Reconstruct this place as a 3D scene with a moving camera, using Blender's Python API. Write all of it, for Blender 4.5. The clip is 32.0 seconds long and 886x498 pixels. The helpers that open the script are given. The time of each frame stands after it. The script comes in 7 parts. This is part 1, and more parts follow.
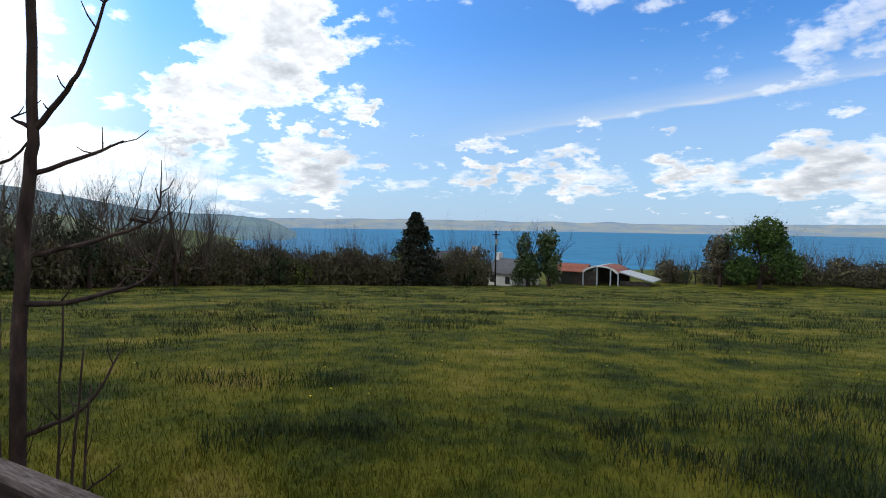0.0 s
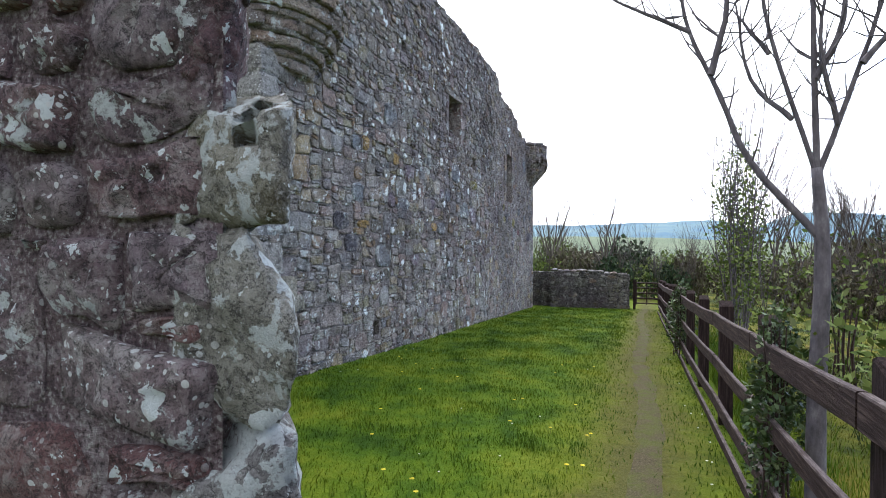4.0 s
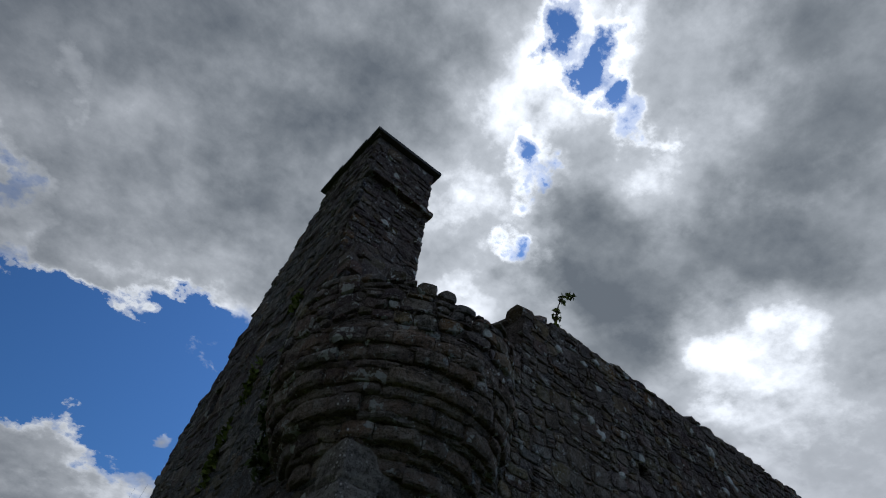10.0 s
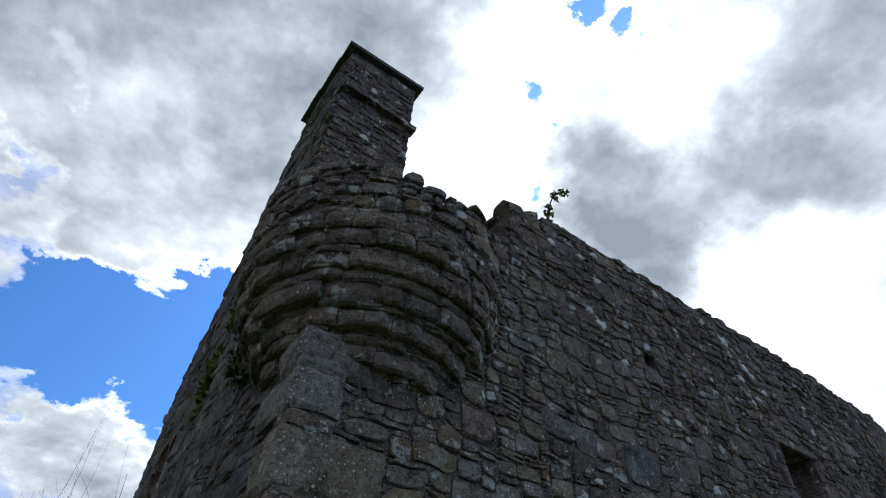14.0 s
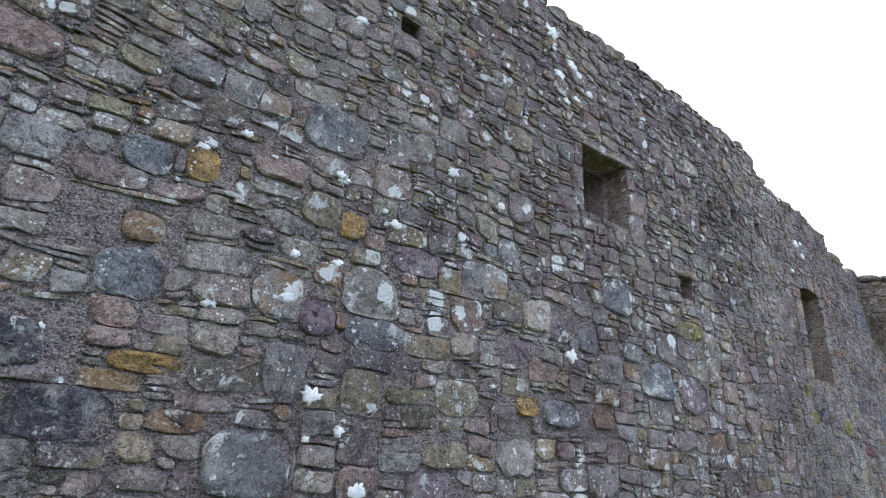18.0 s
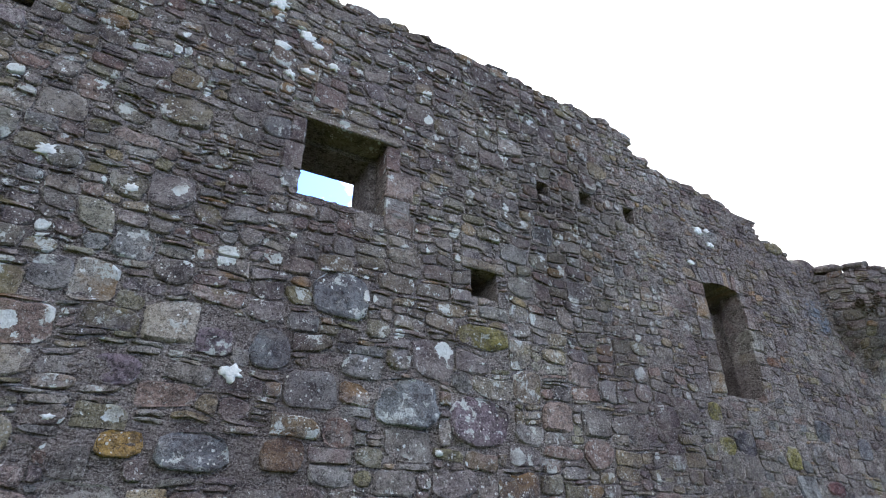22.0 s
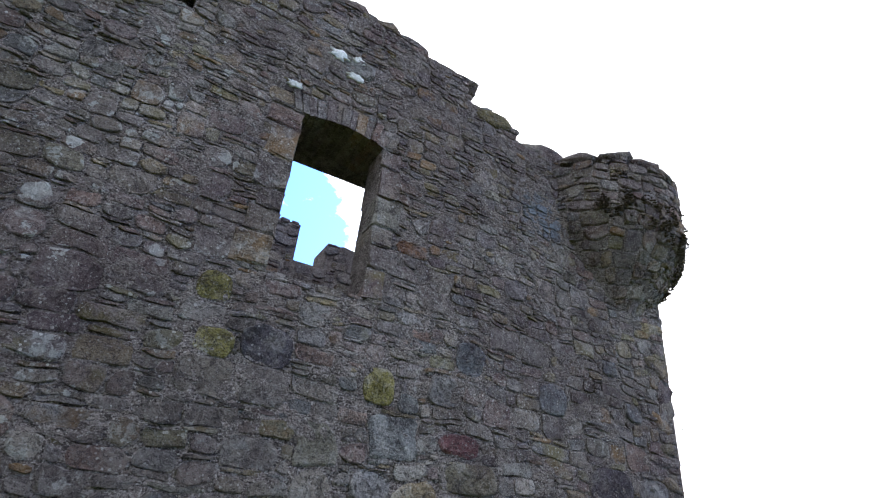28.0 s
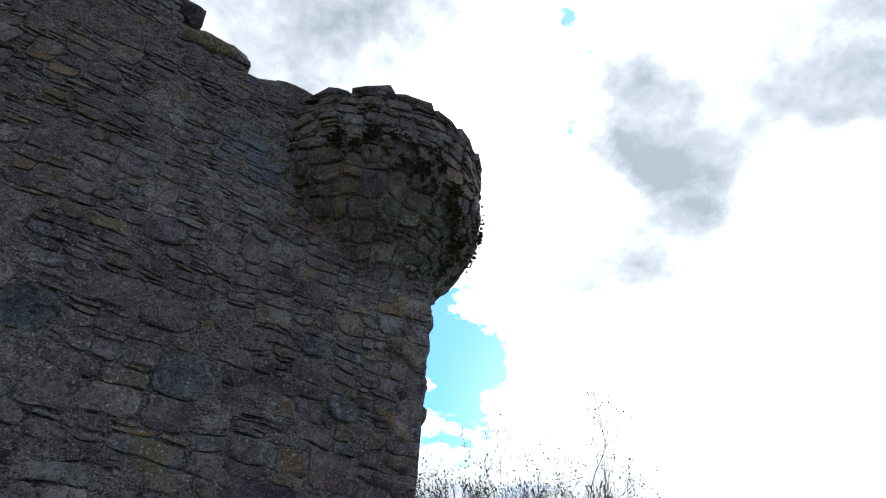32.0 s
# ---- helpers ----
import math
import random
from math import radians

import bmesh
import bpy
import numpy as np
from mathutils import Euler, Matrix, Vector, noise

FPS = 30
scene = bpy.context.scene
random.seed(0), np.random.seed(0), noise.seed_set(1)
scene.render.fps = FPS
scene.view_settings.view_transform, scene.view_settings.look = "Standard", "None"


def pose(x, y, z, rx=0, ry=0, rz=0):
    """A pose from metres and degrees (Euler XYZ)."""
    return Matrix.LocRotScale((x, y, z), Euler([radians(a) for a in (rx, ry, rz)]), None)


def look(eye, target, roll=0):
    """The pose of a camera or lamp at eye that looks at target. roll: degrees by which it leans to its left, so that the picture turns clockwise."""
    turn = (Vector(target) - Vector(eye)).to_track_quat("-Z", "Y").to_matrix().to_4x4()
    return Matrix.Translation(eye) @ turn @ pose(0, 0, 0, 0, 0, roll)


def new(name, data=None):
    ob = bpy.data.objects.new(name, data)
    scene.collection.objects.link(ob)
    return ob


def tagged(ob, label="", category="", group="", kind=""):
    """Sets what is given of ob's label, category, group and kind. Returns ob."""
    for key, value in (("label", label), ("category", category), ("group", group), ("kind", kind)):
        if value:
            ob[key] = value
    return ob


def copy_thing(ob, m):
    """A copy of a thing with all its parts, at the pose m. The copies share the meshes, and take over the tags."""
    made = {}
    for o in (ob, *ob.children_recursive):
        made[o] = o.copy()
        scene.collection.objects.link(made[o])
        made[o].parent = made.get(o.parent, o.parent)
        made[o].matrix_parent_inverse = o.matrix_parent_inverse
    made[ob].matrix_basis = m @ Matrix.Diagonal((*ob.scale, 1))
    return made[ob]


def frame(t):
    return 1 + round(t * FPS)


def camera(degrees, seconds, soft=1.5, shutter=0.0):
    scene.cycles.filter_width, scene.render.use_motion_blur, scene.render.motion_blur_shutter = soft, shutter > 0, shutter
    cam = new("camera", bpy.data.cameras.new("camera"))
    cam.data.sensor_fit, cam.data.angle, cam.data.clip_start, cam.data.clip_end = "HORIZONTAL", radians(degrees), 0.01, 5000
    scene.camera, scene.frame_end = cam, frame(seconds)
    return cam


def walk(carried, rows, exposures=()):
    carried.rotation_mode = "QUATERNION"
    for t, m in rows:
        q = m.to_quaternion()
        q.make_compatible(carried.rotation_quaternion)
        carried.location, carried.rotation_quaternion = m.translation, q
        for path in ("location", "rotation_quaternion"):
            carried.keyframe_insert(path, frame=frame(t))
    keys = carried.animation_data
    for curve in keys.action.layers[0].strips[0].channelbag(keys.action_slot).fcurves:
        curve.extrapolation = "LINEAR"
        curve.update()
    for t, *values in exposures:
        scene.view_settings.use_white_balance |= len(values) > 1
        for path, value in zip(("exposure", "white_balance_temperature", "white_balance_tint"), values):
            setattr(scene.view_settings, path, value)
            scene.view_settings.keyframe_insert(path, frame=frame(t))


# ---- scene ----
cam = camera(77.9, 32.0, soft=1.0)
PATH = [
    (0, (0.733, -0.155, 1.837), (-0.38, 1.504, 1.747), 0.8),
    (0.5, (0.528, -0.24, 1.837), (-0.744, 1.3, 1.731), 1.2),
    (1, (0.292, -0.323, 1.831), (-1.184, 1.024, 1.74), 0.3),
    (1.5, (0.091, -0.393, 1.818), (-1.603, 0.667, 1.727), -0.4),
    (2, (-0.083, -0.463, 1.83), (-1.915, 0.334, 1.75), -0.7),
    (2.5, (-0.294, -0.558, 1.832), (-2.2, 0.042, 1.766), -1.3),
    (3, (-0.524, -0.566, 1.808), (-2.505, -0.292, 1.758), -1.4),
    (3.5, (-0.801, -0.559, 1.816), (-2.785, -0.816, 1.777), -1.3),
    (4, (-1.097, -0.615, 1.815), (-2.968, -1.319, 1.798), 0.3),
    (4.5, (-1.348, -0.597, 1.826), (-3.127, -1.51, 1.882), 1.3),
    (6.5, (-2.595, -0.882, 1.997), (-3.897, -2.271, 2.611), 4.8),
    (7, (-2.889, -1.008, 2.003), (-4.118, -2.397, 2.751), 5.2),
    (7.5, (-3.199, -1.14, 2.017), (-4.355, -2.496, 2.925), 5.5),
    (8, (-3.52, -1.216, 2.039), (-4.595, -2.505, 3.126), 5.5),
    (8.5, (-3.856, -1.291, 2.047), (-4.834, -2.526, 3.279), 6.2),
    (9, (-4.17, -1.36, 2.052), (-5.077, -2.552, 3.377), 6.4),
    (9.5, (-4.477, -1.392, 2.047), (-5.302, -2.517, 3.481), 6.9),
    (10, (-4.637, -1.442, 2.051), (-5.394, -2.525, 3.552), 7.5),
    (10.5, (-4.703, -1.503, 2.049), (-5.414, -2.554, 3.595), 7.4),
    (11, (-4.772, -1.535, 2.042), (-5.45, -2.556, 3.622), 6.3),
    (11.5, (-4.827, -1.556, 2.027), (-5.486, -2.567, 3.621), 5.2),
    (12, (-4.882, -1.55, 2.008), (-5.537, -2.569, 3.599), 4.5),
    (12.5, (-4.963, -1.566, 1.986), (-5.635, -2.617, 3.549), 4.0),
    (13, (-5.081, -1.59, 1.964), (-5.803, -2.704, 3.46), 3.5),
    (13.5, (-5.228, -1.653, 1.936), (-5.996, -2.827, 3.361), 3.4),
    (15.5, (-6.285, -2.004, 1.946), (-7.156, -3.361, 3.129), 3.9),
    (16, (-6.569, -1.997, 1.916), (-7.502, -3.434, 2.947), 4.3),
    (16.5, (-6.966, -1.831, 1.874), (-7.988, -3.298, 2.77), 3.7),
    (17, (-7.446, -1.702, 1.808), (-8.506, -3.201, 2.602), 3.6),
    (17.5, (-7.973, -1.55, 1.771), (-9.051, -3.063, 2.512), 3.5),
    (18, (-8.543, -1.333, 1.728), (-9.625, -2.859, 2.436), 3.6),
    (18.5, (-9.083, -1.165, 1.685), (-10.148, -2.711, 2.374), 3.7),
    (19, (-9.583, -0.992, 1.652), (-10.622, -2.556, 2.341), 2.6),
    (19.5, (-10.045, -0.93, 1.622), (-11.065, -2.519, 2.281), 2.2),
    (20, (-10.513, -0.919, 1.618), (-11.531, -2.524, 2.24), 2.1),
    (20.5, (-11.015, -0.89, 1.633), (-12.04, -2.495, 2.245), 1.5),
    (21, (-11.469, -0.829, 1.664), (-12.482, -2.436, 2.287), 1.0),
    (21.5, (-11.882, -0.736, 1.671), (-12.832, -2.321, 2.437), 0.8),
    (22, (-12.236, -0.711, 1.663), (-13.079, -2.266, 2.596), 0.4),
    (22.5, (-12.599, -0.779, 1.64), (-13.33, -2.299, 2.715), 0.8),
    (23, (-13.022, -0.809, 1.587), (-13.719, -2.288, 2.737), 0.7),
    (23.5, (-13.484, -0.859, 1.546), (-14.162, -2.311, 2.742), 0.9),
    (24, (-13.978, -0.92, 1.534), (-14.659, -2.374, 2.726), 3.1),
    (24.5, (-14.51, -0.874, 1.502), (-15.253, -2.298, 2.693), 4.2),
    (25, (-15.087, -0.868, 1.489), (-15.903, -2.28, 2.646), 4.6),
    (25.5, (-15.605, -0.881, 1.475), (-16.489, -2.285, 2.592), 5.2),
    (26, (-16.071, -0.885, 1.453), (-17.011, -2.283, 2.532), 4.1),
    (26.5, (-16.506, -0.904, 1.435), (-17.468, -2.33, 2.454), 3.8),
    (28.5, (-18.279, -1.282, 1.507), (-19.136, -2.808, 2.474), 4.1),
    (29, (-18.732, -1.316, 1.463), (-19.582, -2.847, 2.428), 3.9),
    (29.5, (-19.193, -1.327, 1.436), (-20.041, -2.851, 2.414), 3.7),
    (30, (-19.617, -1.332, 1.419), (-20.485, -2.843, 2.401), 3.2),
    (30.5, (-19.999, -1.325, 1.43), (-20.876, -2.837, 2.402), 3.6),
    (31, (-20.373, -1.299, 1.454), (-21.255, -2.79, 2.454), 3.6),
    (31.5, (-20.735, -1.337, 1.474), (-21.588, -2.804, 2.532), 3.5),
    (32, (-21.085, -1.363, 1.459), (-21.863, -2.759, 2.662), 4.1),
]
# the clip's camera sets its own exposure as it pans
EXPOSURES = [(0.0, -0.5, 6250, 10), (1.0, -0.55, 6300, 11), (2.0, -0.65, 6300, 12), (3.0, -0.45, 6250, 13), (4.0, 0.68, 5980, 13), (4.5, 0.7, 5980, 13), (6.5, 0.15, 5900, 13), (7.5, -0.4, 5800, 12), (8.0, -0.9, 5800, 11), (9.0, -2.05, 5800, 10), (10.0, -2.45, 5800, 10), (13.0, -2.4, 5800, 10), (13.5, -1.8, 5800, 10), (15.5, 0.0, 6100, 14), (16.0, 0.65, 6200, 15), (17.0, 1.12, 6300, 15), (21.0, 1.12, 6300, 15), (22.0, 0.9, 6250, 15), (23.0, 0.5, 6200, 15), (26.0, 0.5, 6200, 14), (29.0, 0.55, 6200, 14), (31.0, 0.35, 6200, 12), (31.5, 0.2, 6150, 12), (32.0, -0.58, 6000, 10)]
walk(cam, [(t, look(eye, target, roll)) for t, eye, target, roll in PATH], EXPOSURES)

# ---- exposure of the clip's camera, sky and sun ----
SUN_DIR = Vector((-0.883 * math.cos(radians(50)), -0.469 * math.cos(radians(50)), math.sin(radians(50))))
world = bpy.data.worlds.new("sky")
scene.world = world
world.use_nodes = True


class Nodes:
    """Short hand for building a node tree."""

    def __init__(self, tree):
        self.t = tree
        tree.nodes.clear()

    def add(self, kind, ins=(), op=""):
        n = self.t.nodes.new(kind)
        if op:
            n.operation = op
        for k, v in dict(ins).items():
            sock = n.inputs[k]
            if isinstance(v, bpy.types.NodeSocket):
                self.t.links.new(v, sock)
            else:
                sock.default_value = v
        return n

    def math(self, op, a, b=0.0, c=None, clamp=False):
        ins = {0: a, 1: b}
        if c is not None:
            ins[2] = c
        n = self.add("ShaderNodeMath", ins, op)
        n.use_clamp = clamp
        return n.outputs[0]

    def mix(self, f, a, b, blend="MIX"):
        n = self.add("ShaderNodeMix")
        n.data_type, n.blend_type = "RGBA", blend
        for k, v in ((0, f), (6, a), (7, b)):
            if isinstance(v, bpy.types.NodeSocket):
                self.t.links.new(v, n.inputs[k])
            else:
                n.inputs[k].default_value = v
        return n.outputs[2]

    def ramp(self, f, stops, mode="LINEAR"):
        n = self.add("ShaderNodeValToRGB", {0: f})
        cr = n.color_ramp
        cr.interpolation = mode
        while len(cr.elements) < len(stops):
            cr.elements.new(0.5)
        for e, (p, c) in zip(cr.elements, stops):
            e.position = p
            e.color = (c, c, c, 1) if isinstance(c, (int, float)) else (*c, 1)
        return n.outputs[0]

    def noise(self, vec, scale, detail=4.0, rough=0.55, dist=0.0, color=False):
        n = self.add("ShaderNodeTexNoise", {"Vector": vec, "Scale": scale, "Detail": detail, "Roughness": rough, "Distortion": dist})
        return n.outputs["Color" if color else "Fac"]


def make_sky():
    N = Nodes(world.node_tree)
    sky = N.add("ShaderNodeTexSky")
    sky.sky_type, sky.sun_disc = "NISHITA", False
    sky.sun_elevation, sky.sun_rotation = radians(50), radians(242)
    sky.altitude, sky.air_density, sky.dust_density, sky.ozone_density = 50.0, 1.0, 0.15, 4.5
    d = N.add("ShaderNodeTexCoord").outputs["Generated"]
    sep = N.add("ShaderNodeSeparateXYZ", {0: d})
    up = N.math("ADD", N.math("MAXIMUM", sep.outputs[2], 0.0), 0.30)
    flat = N.add("ShaderNodeCombineXYZ", {0: N.math("DIVIDE", sep.outputs[0], up), 1: N.math("DIVIDE", sep.outputs[1], up), 2: 3.7}).outputs[0]
    near_sun = N.add("ShaderNodeVectorMath", {0: d, 1: tuple(SUN_DIR)}, op="DOT_PRODUCT").outputs["Value"]
    sunward = N.math("MAXIMUM", near_sun, 0.0)

    def wander(scale, amount, detail=6.0):
        off = N.add("ShaderNodeVectorMath", {0: N.noise(flat, scale, detail, 0.6, color=True), 1: (0.5, 0.5, 0.5)}, op="SUBTRACT").outputs[0]
        off = N.add("ShaderNodeVectorMath", {0: off, 1: (amount, amount, amount)}, op="MULTIPLY").outputs[0]
        return N.add("ShaderNodeVectorMath", {0: N.add("ShaderNodeVectorMath", {0: d, 1: off}, op="ADD").outputs[0]}, op="NORMALIZE").outputs[0]

    def field(vec, spots, total=0.0):
        """A soft sum of round areas of the sky: bearing, elevation, half width in degrees, amount."""
        for b, e, w, amount in spots:
            way = (math.cos(radians(b)) * math.cos(radians(e)), math.sin(radians(b)) * math.cos(radians(e)), math.sin(radians(e)))
            dot = N.add("ShaderNodeVectorMath", {0: vec, 1: way}, op="DOT_PRODUCT").outputs["Value"]
            f = N.math("MAXIMUM", N.math("MULTIPLY_ADD", N.math("SUBTRACT", 1.0, dot), -1.0 / (2.2 * (1 - math.cos(radians(w)))), 1.0), 0.0)
            total = N.math("MULTIPLY_ADD", N.math("MULTIPLY", f, f), amount, total)
        return total

    torn = wander(5.4, 0.36, 10.0)
    # how much cloud: broken cumulus away from the sun, nearly closed towards it, with breaks
    cover = field(torn, (
        (205, 72, 2.5, -0.40), (200, 67.5, 2.5, -0.38), (200, 62.5, 2.8, -0.38), (200.5, 58, 2.2, -0.24), (222, 57.5, 2.8, -0.34), (222, 50, 2.6, -0.34),
        (291, 45, 3.0, -0.34), (287, 37.5, 3.4, -0.36), (282, 33.5, 3.0, -0.12), (274, 33.5, 4.5, 0.16), (288, 41, 4.0, 0.14), (263.5, 35, 2.7, -0.24), (275, 32.5, 3.4, 0.24), (262, 31.5, 2.6, 0.20), (270, 37, 3.2, 0.16), (269, 27.5, 7.5, -0.40), (277, 27, 6.5, -0.34), (260, 28, 7.0, -0.34), (285, 24, 7.0, -0.16),
        (262, 12.5, 7.0, -0.22), (268, 19.5, 6.5, 0.30), (239, 25.5, 7.0, -0.55), (257, 37, 3.5, -0.10), (195, 45, 42, 0.08), (275, 58, 24, 0.14), (250, 48, 14, 0.10),
        # first three: unseen high cloud, added to whiten the light on the front wall
        (30, 62, 55, 0.30), (350, 40, 50, 0.25), (110, 50, 24, 0.16), (118, 13, 40, -0.18), (150, 16, 14, -0.10), (141, 17.8, 5.6, 0.36), (137, 16.5, 3.5, 0.2), (148, 12, 3.4, 0.30), (143, 11.2, 2.6, 0.26), (132.4, 11, 1.9, 0.34), (149, 8.7, 2.0, 0.25), (90, 5.4, 3.0, 0.22), (111.5, 4.9, 3.0, 0.26), (137, 5.9, 3.4, 0.24), (119.5, 6.4, 2.0, 0.24), (101.4, 5.3, 2.0, 0.24)))
    cover = N.math("MULTIPLY_ADD", sunward, 0.16, cover)
    # a low bank of flat cloud over the horizon
    cover = N.math("ADD", cover, N.ramp(sep.outputs[2], [(0.035, 0.0), (0.06, 0.13), (0.10, 0.11), (0.16, 0.0)]))

    def density(vec):
        fine = N.math("MULTIPLY_ADD", N.noise(vec, 14.0, 8.0, 0.62), 0.20, N.math("MULTIPLY", N.noise(vec, 5.6, 10.0, 0.60), 0.44))
        return N.math("ADD", N.math("MULTIPLY_ADD", N.noise(vec, 1.9, 6.0, 0.55, 0.2), 0.42, fine), cover)

    body = density(flat)
    aside = N.add("ShaderNodeVectorMath", {0: flat, 1: (SUN_DIR.x * 0.10, SUN_DIR.y * 0.10, 0.0)}, op="ADD").outputs[0]
    lit = N.math("SUBTRACT", body, density(aside))
    mask = N.ramp(body, [(0.49, 0.0), (0.56, 0.5), (0.65, 1.0)], "EASE")
    thick = N.ramp(body, [(0.53, 0.0), (0.80, 1.0)])
    # lighter and heavier parts of the cloud
    tone = field(wander(2.4, 0.50, 8.0), (
        (226, 62, 6, 0.34), (214, 67, 7, 0.30), (187, 58, 6, 0.34), (201, 53.5, 4.5, 0.32), (198, 37.5, 6.5, 0.24), (196, 27, 10, 0.40), (289, 40.5, 5, 0.26), (274, 33.5, 5.5, 0.30), (225, 52, 6, 0.28), (240, 50, 9, 0.18), (268, 20, 8, 0.30), (262, 37, 7, 0.25), (205, 62, 10, 0.18), (202, 35, 7, 0.30), (230, 45, 7, 0.15),
        (300, 55, 20, -0.12), (268, 50, 12, 0.0), (181, 51, 11, -0.08), (206, 47.5, 7, -0.16), (188, 40, 8, -0.12), (166, 54, 16, -0.08), (213, 41.8, 8, -0.43), (193, 43, 7, -0.33), (218, 49.5, 5, -0.16), (266, 58, 12, -0.10)))
    billow = N.math("MULTIPLY_ADD", N.noise(flat, 2.6, 10.0, 0.62), 0.7, N.math("MULTIPLY", N.noise(flat, 7.0, 8.0, 0.6), 0.3))
    light = N.math("ADD", tone, N.math("MULTIPLY_ADD", N.math("SUBTRACT", billow, 0.5), 1.0, N.math("MULTIPLY_ADD", lit, 2.0, N.math("MULTIPLY_ADD", thick, -0.48, 0.86))))
    facing = N.ramp(light, [(0.0, (0.80, 0.87, 0.93)), (0.22, (1.28, 1.34, 1.36)), (0.46, (2.05, 2.09, 2.08)), (0.74, (3.2, 3.2, 3.15)), (1.0, (6.5, 6.4, 6.25))])
    away = N.ramp(light, [(0.0, (0.56, 0.62, 0.70)), (0.35, (0.86, 0.90, 0.95)), (0.66, (1.22, 1.24, 1.26)), (1.0, (1.70, 1.70, 1.69))])
    glow = N.math("POWER", sunward, 2.0)
    cloud = N.mix(glow, away, facing)
    # a vapour trail spreading over the sea, sharp below and soft above
    a, b = [Vector((math.cos(radians(k)) * math.cos(radians(e)), math.sin(radians(k)) * math.cos(radians(e)), math.sin(radians(e)))) for k, e in ((123.1, 8.4), (85.8, 12.6))]
    trail = a.cross(b).normalized()
    if trail.z < 0:
        trail = -trail
    off = N.add("ShaderNodeVectorMath", {0: d, 1: tuple(trail)}, op="DOT_PRODUCT").outputs["Value"]
    wisps = N.noise(N.add("ShaderNodeMapping", {0: d, 3: (5.0, 5.0, 46.0)}).outputs[0], 1.6, 6.0, 0.6)
    off = N.math("MULTIPLY_ADD", N.math("SUBTRACT", wisps, 0.5), 0.016, off)
    along = N.ramp(N.math("MULTIPLY_ADD", sep.outputs[0], 1.0, 0.62), [(0.05, 0.0), (0.16, 0.55), (0.5, 1.0), (0.75, 0.8), (1.0, 0.0)])
    streak = N.math("MULTIPLY", N.math("MULTIPLY", N.ramp(N.math("MULTIPLY_ADD", off, 10.0, 0.5), [(0.44, 0.0), (0.50, 0.85), (0.56, 0.42), (0.86, 0.0)]), along), N.ramp(wisps, [(0.3, 0.45), (0.65, 1.0)]))
    haze = N.ramp(sep.outputs[2], [(0.0, 0.94), (0.10, 0.66), (0.34, 0.0)], "EASE")
    blue = N.mix(1.0, sky.outputs[0], N.mix(N.math("POWER", sunward, 0.8), (0.58, 1.02, 1.38, 1), (0.86, 1.14, 1.42, 1)), "MULTIPLY")
    back = N.add("ShaderNodeBackground", {0: blue, 1: N.math("MULTIPLY_ADD", N.math("POWER", sunward, 2.0), 0.26, 0.185)})
    bright = N.add("ShaderNodeBackground", {0: cloud, 1: 1.0})
    veil = N.add("ShaderNodeBackground", {0: N.mix(N.math("POWER", sunward, 3.0), (0.66, 0.87, 1.10, 1), (3.0, 3.0, 3.0, 1)), 1: 1.0})
    s = N.add("ShaderNodeMixShader", {0: haze, 1: back.outputs[0], 2: veil.outputs[0]})
    thin = N.add("ShaderNodeBackground", {0: (1.05, 1.12, 1.20, 1), 1: 1.0})
    s = N.add("ShaderNodeMixShader", {0: streak, 1: s.outputs[0], 2: thin.outputs[0]})
    s = N.add("ShaderNodeMixShader", {0: mask, 1: s.outputs[0], 2: bright.outputs[0]})
    # white glare low in the sky under the sun
    level = N.add("ShaderNodeVectorMath", {0: N.add("ShaderNodeCombineXYZ", {0: sep.outputs[0], 1: sep.outputs[1], 2: 0.0}).outputs[0]}, op="NORMALIZE").outputs[0]
    under = N.add("ShaderNodeVectorMath", {0: level, 1: (math.cos(radians(196)), math.sin(radians(196)), 0)}, op="DOT_PRODUCT").outputs["Value"]
    low = N.math("MULTIPLY", N.ramp(under, [(0.70, 0.0), (0.96, 0.94)], "EASE"), N.ramp(sep.outputs[2], [(0.32, 1.0), (0.58, 0.0)], "EASE"))
    glare = N.add("ShaderNodeBackground", {0: (2.3, 2.3, 2.3, 1), 1: 1.0})
    s = N.add("ShaderNodeMixShader", {0: low, 1: s.outputs[0], 2: glare.outputs[0]})
    N.add("ShaderNodeOutputWorld", {0: s.outputs[0]})


make_sky()
sun = new("sun", bpy.data.lights.new("sun", "SUN"))
sun.data.energy, sun.data.angle, sun.data.color = 0.8, radians(10), (1.0, 0.95, 0.86)
sun.matrix_world = look(SUN_DIR * 60, (0, 0, 0))

# ---- materials ----


def surface(name, build, rough=0.9, spec=0.3):
    m = bpy.data.materials.new(name)
    m.use_nodes = True
    N = Nodes(m.node_tree)
    bsdf = N.add("ShaderNodeBsdfPrincipled", {"Roughness": rough, "Specular IOR Level": spec})
    N.add("ShaderNodeOutputMaterial", {0: bsdf.outputs[0]})
    build(N, bsdf)
    return m


def put(N, bsdf, color=None, height=None, strength=0.4, dist=0.02, rough=None):
    if color is not None:
        N.t.links.new(color, bsdf.inputs["Base Color"])
    if rough is not None:
        N.t.links.new(rough, bsdf.inputs["Roughness"])
    if height is not None:
        b = N.add("ShaderNodeBump", {"Height": height, "Strength": strength, "Distance": dist})
        N.t.links.new(b.outputs[0], bsdf.inputs["Normal"])


def piece_random(N):
    a = N.add("ShaderNodeObjectInfo").outputs["Random"]
    b = N.add("ShaderNodeNewGeometry").outputs["Random Per Island"]
    return N.math("FRACT", N.math("MULTIPLY_ADD", b, 7.31, N.math("MULTIPLY", a, 3.77)))


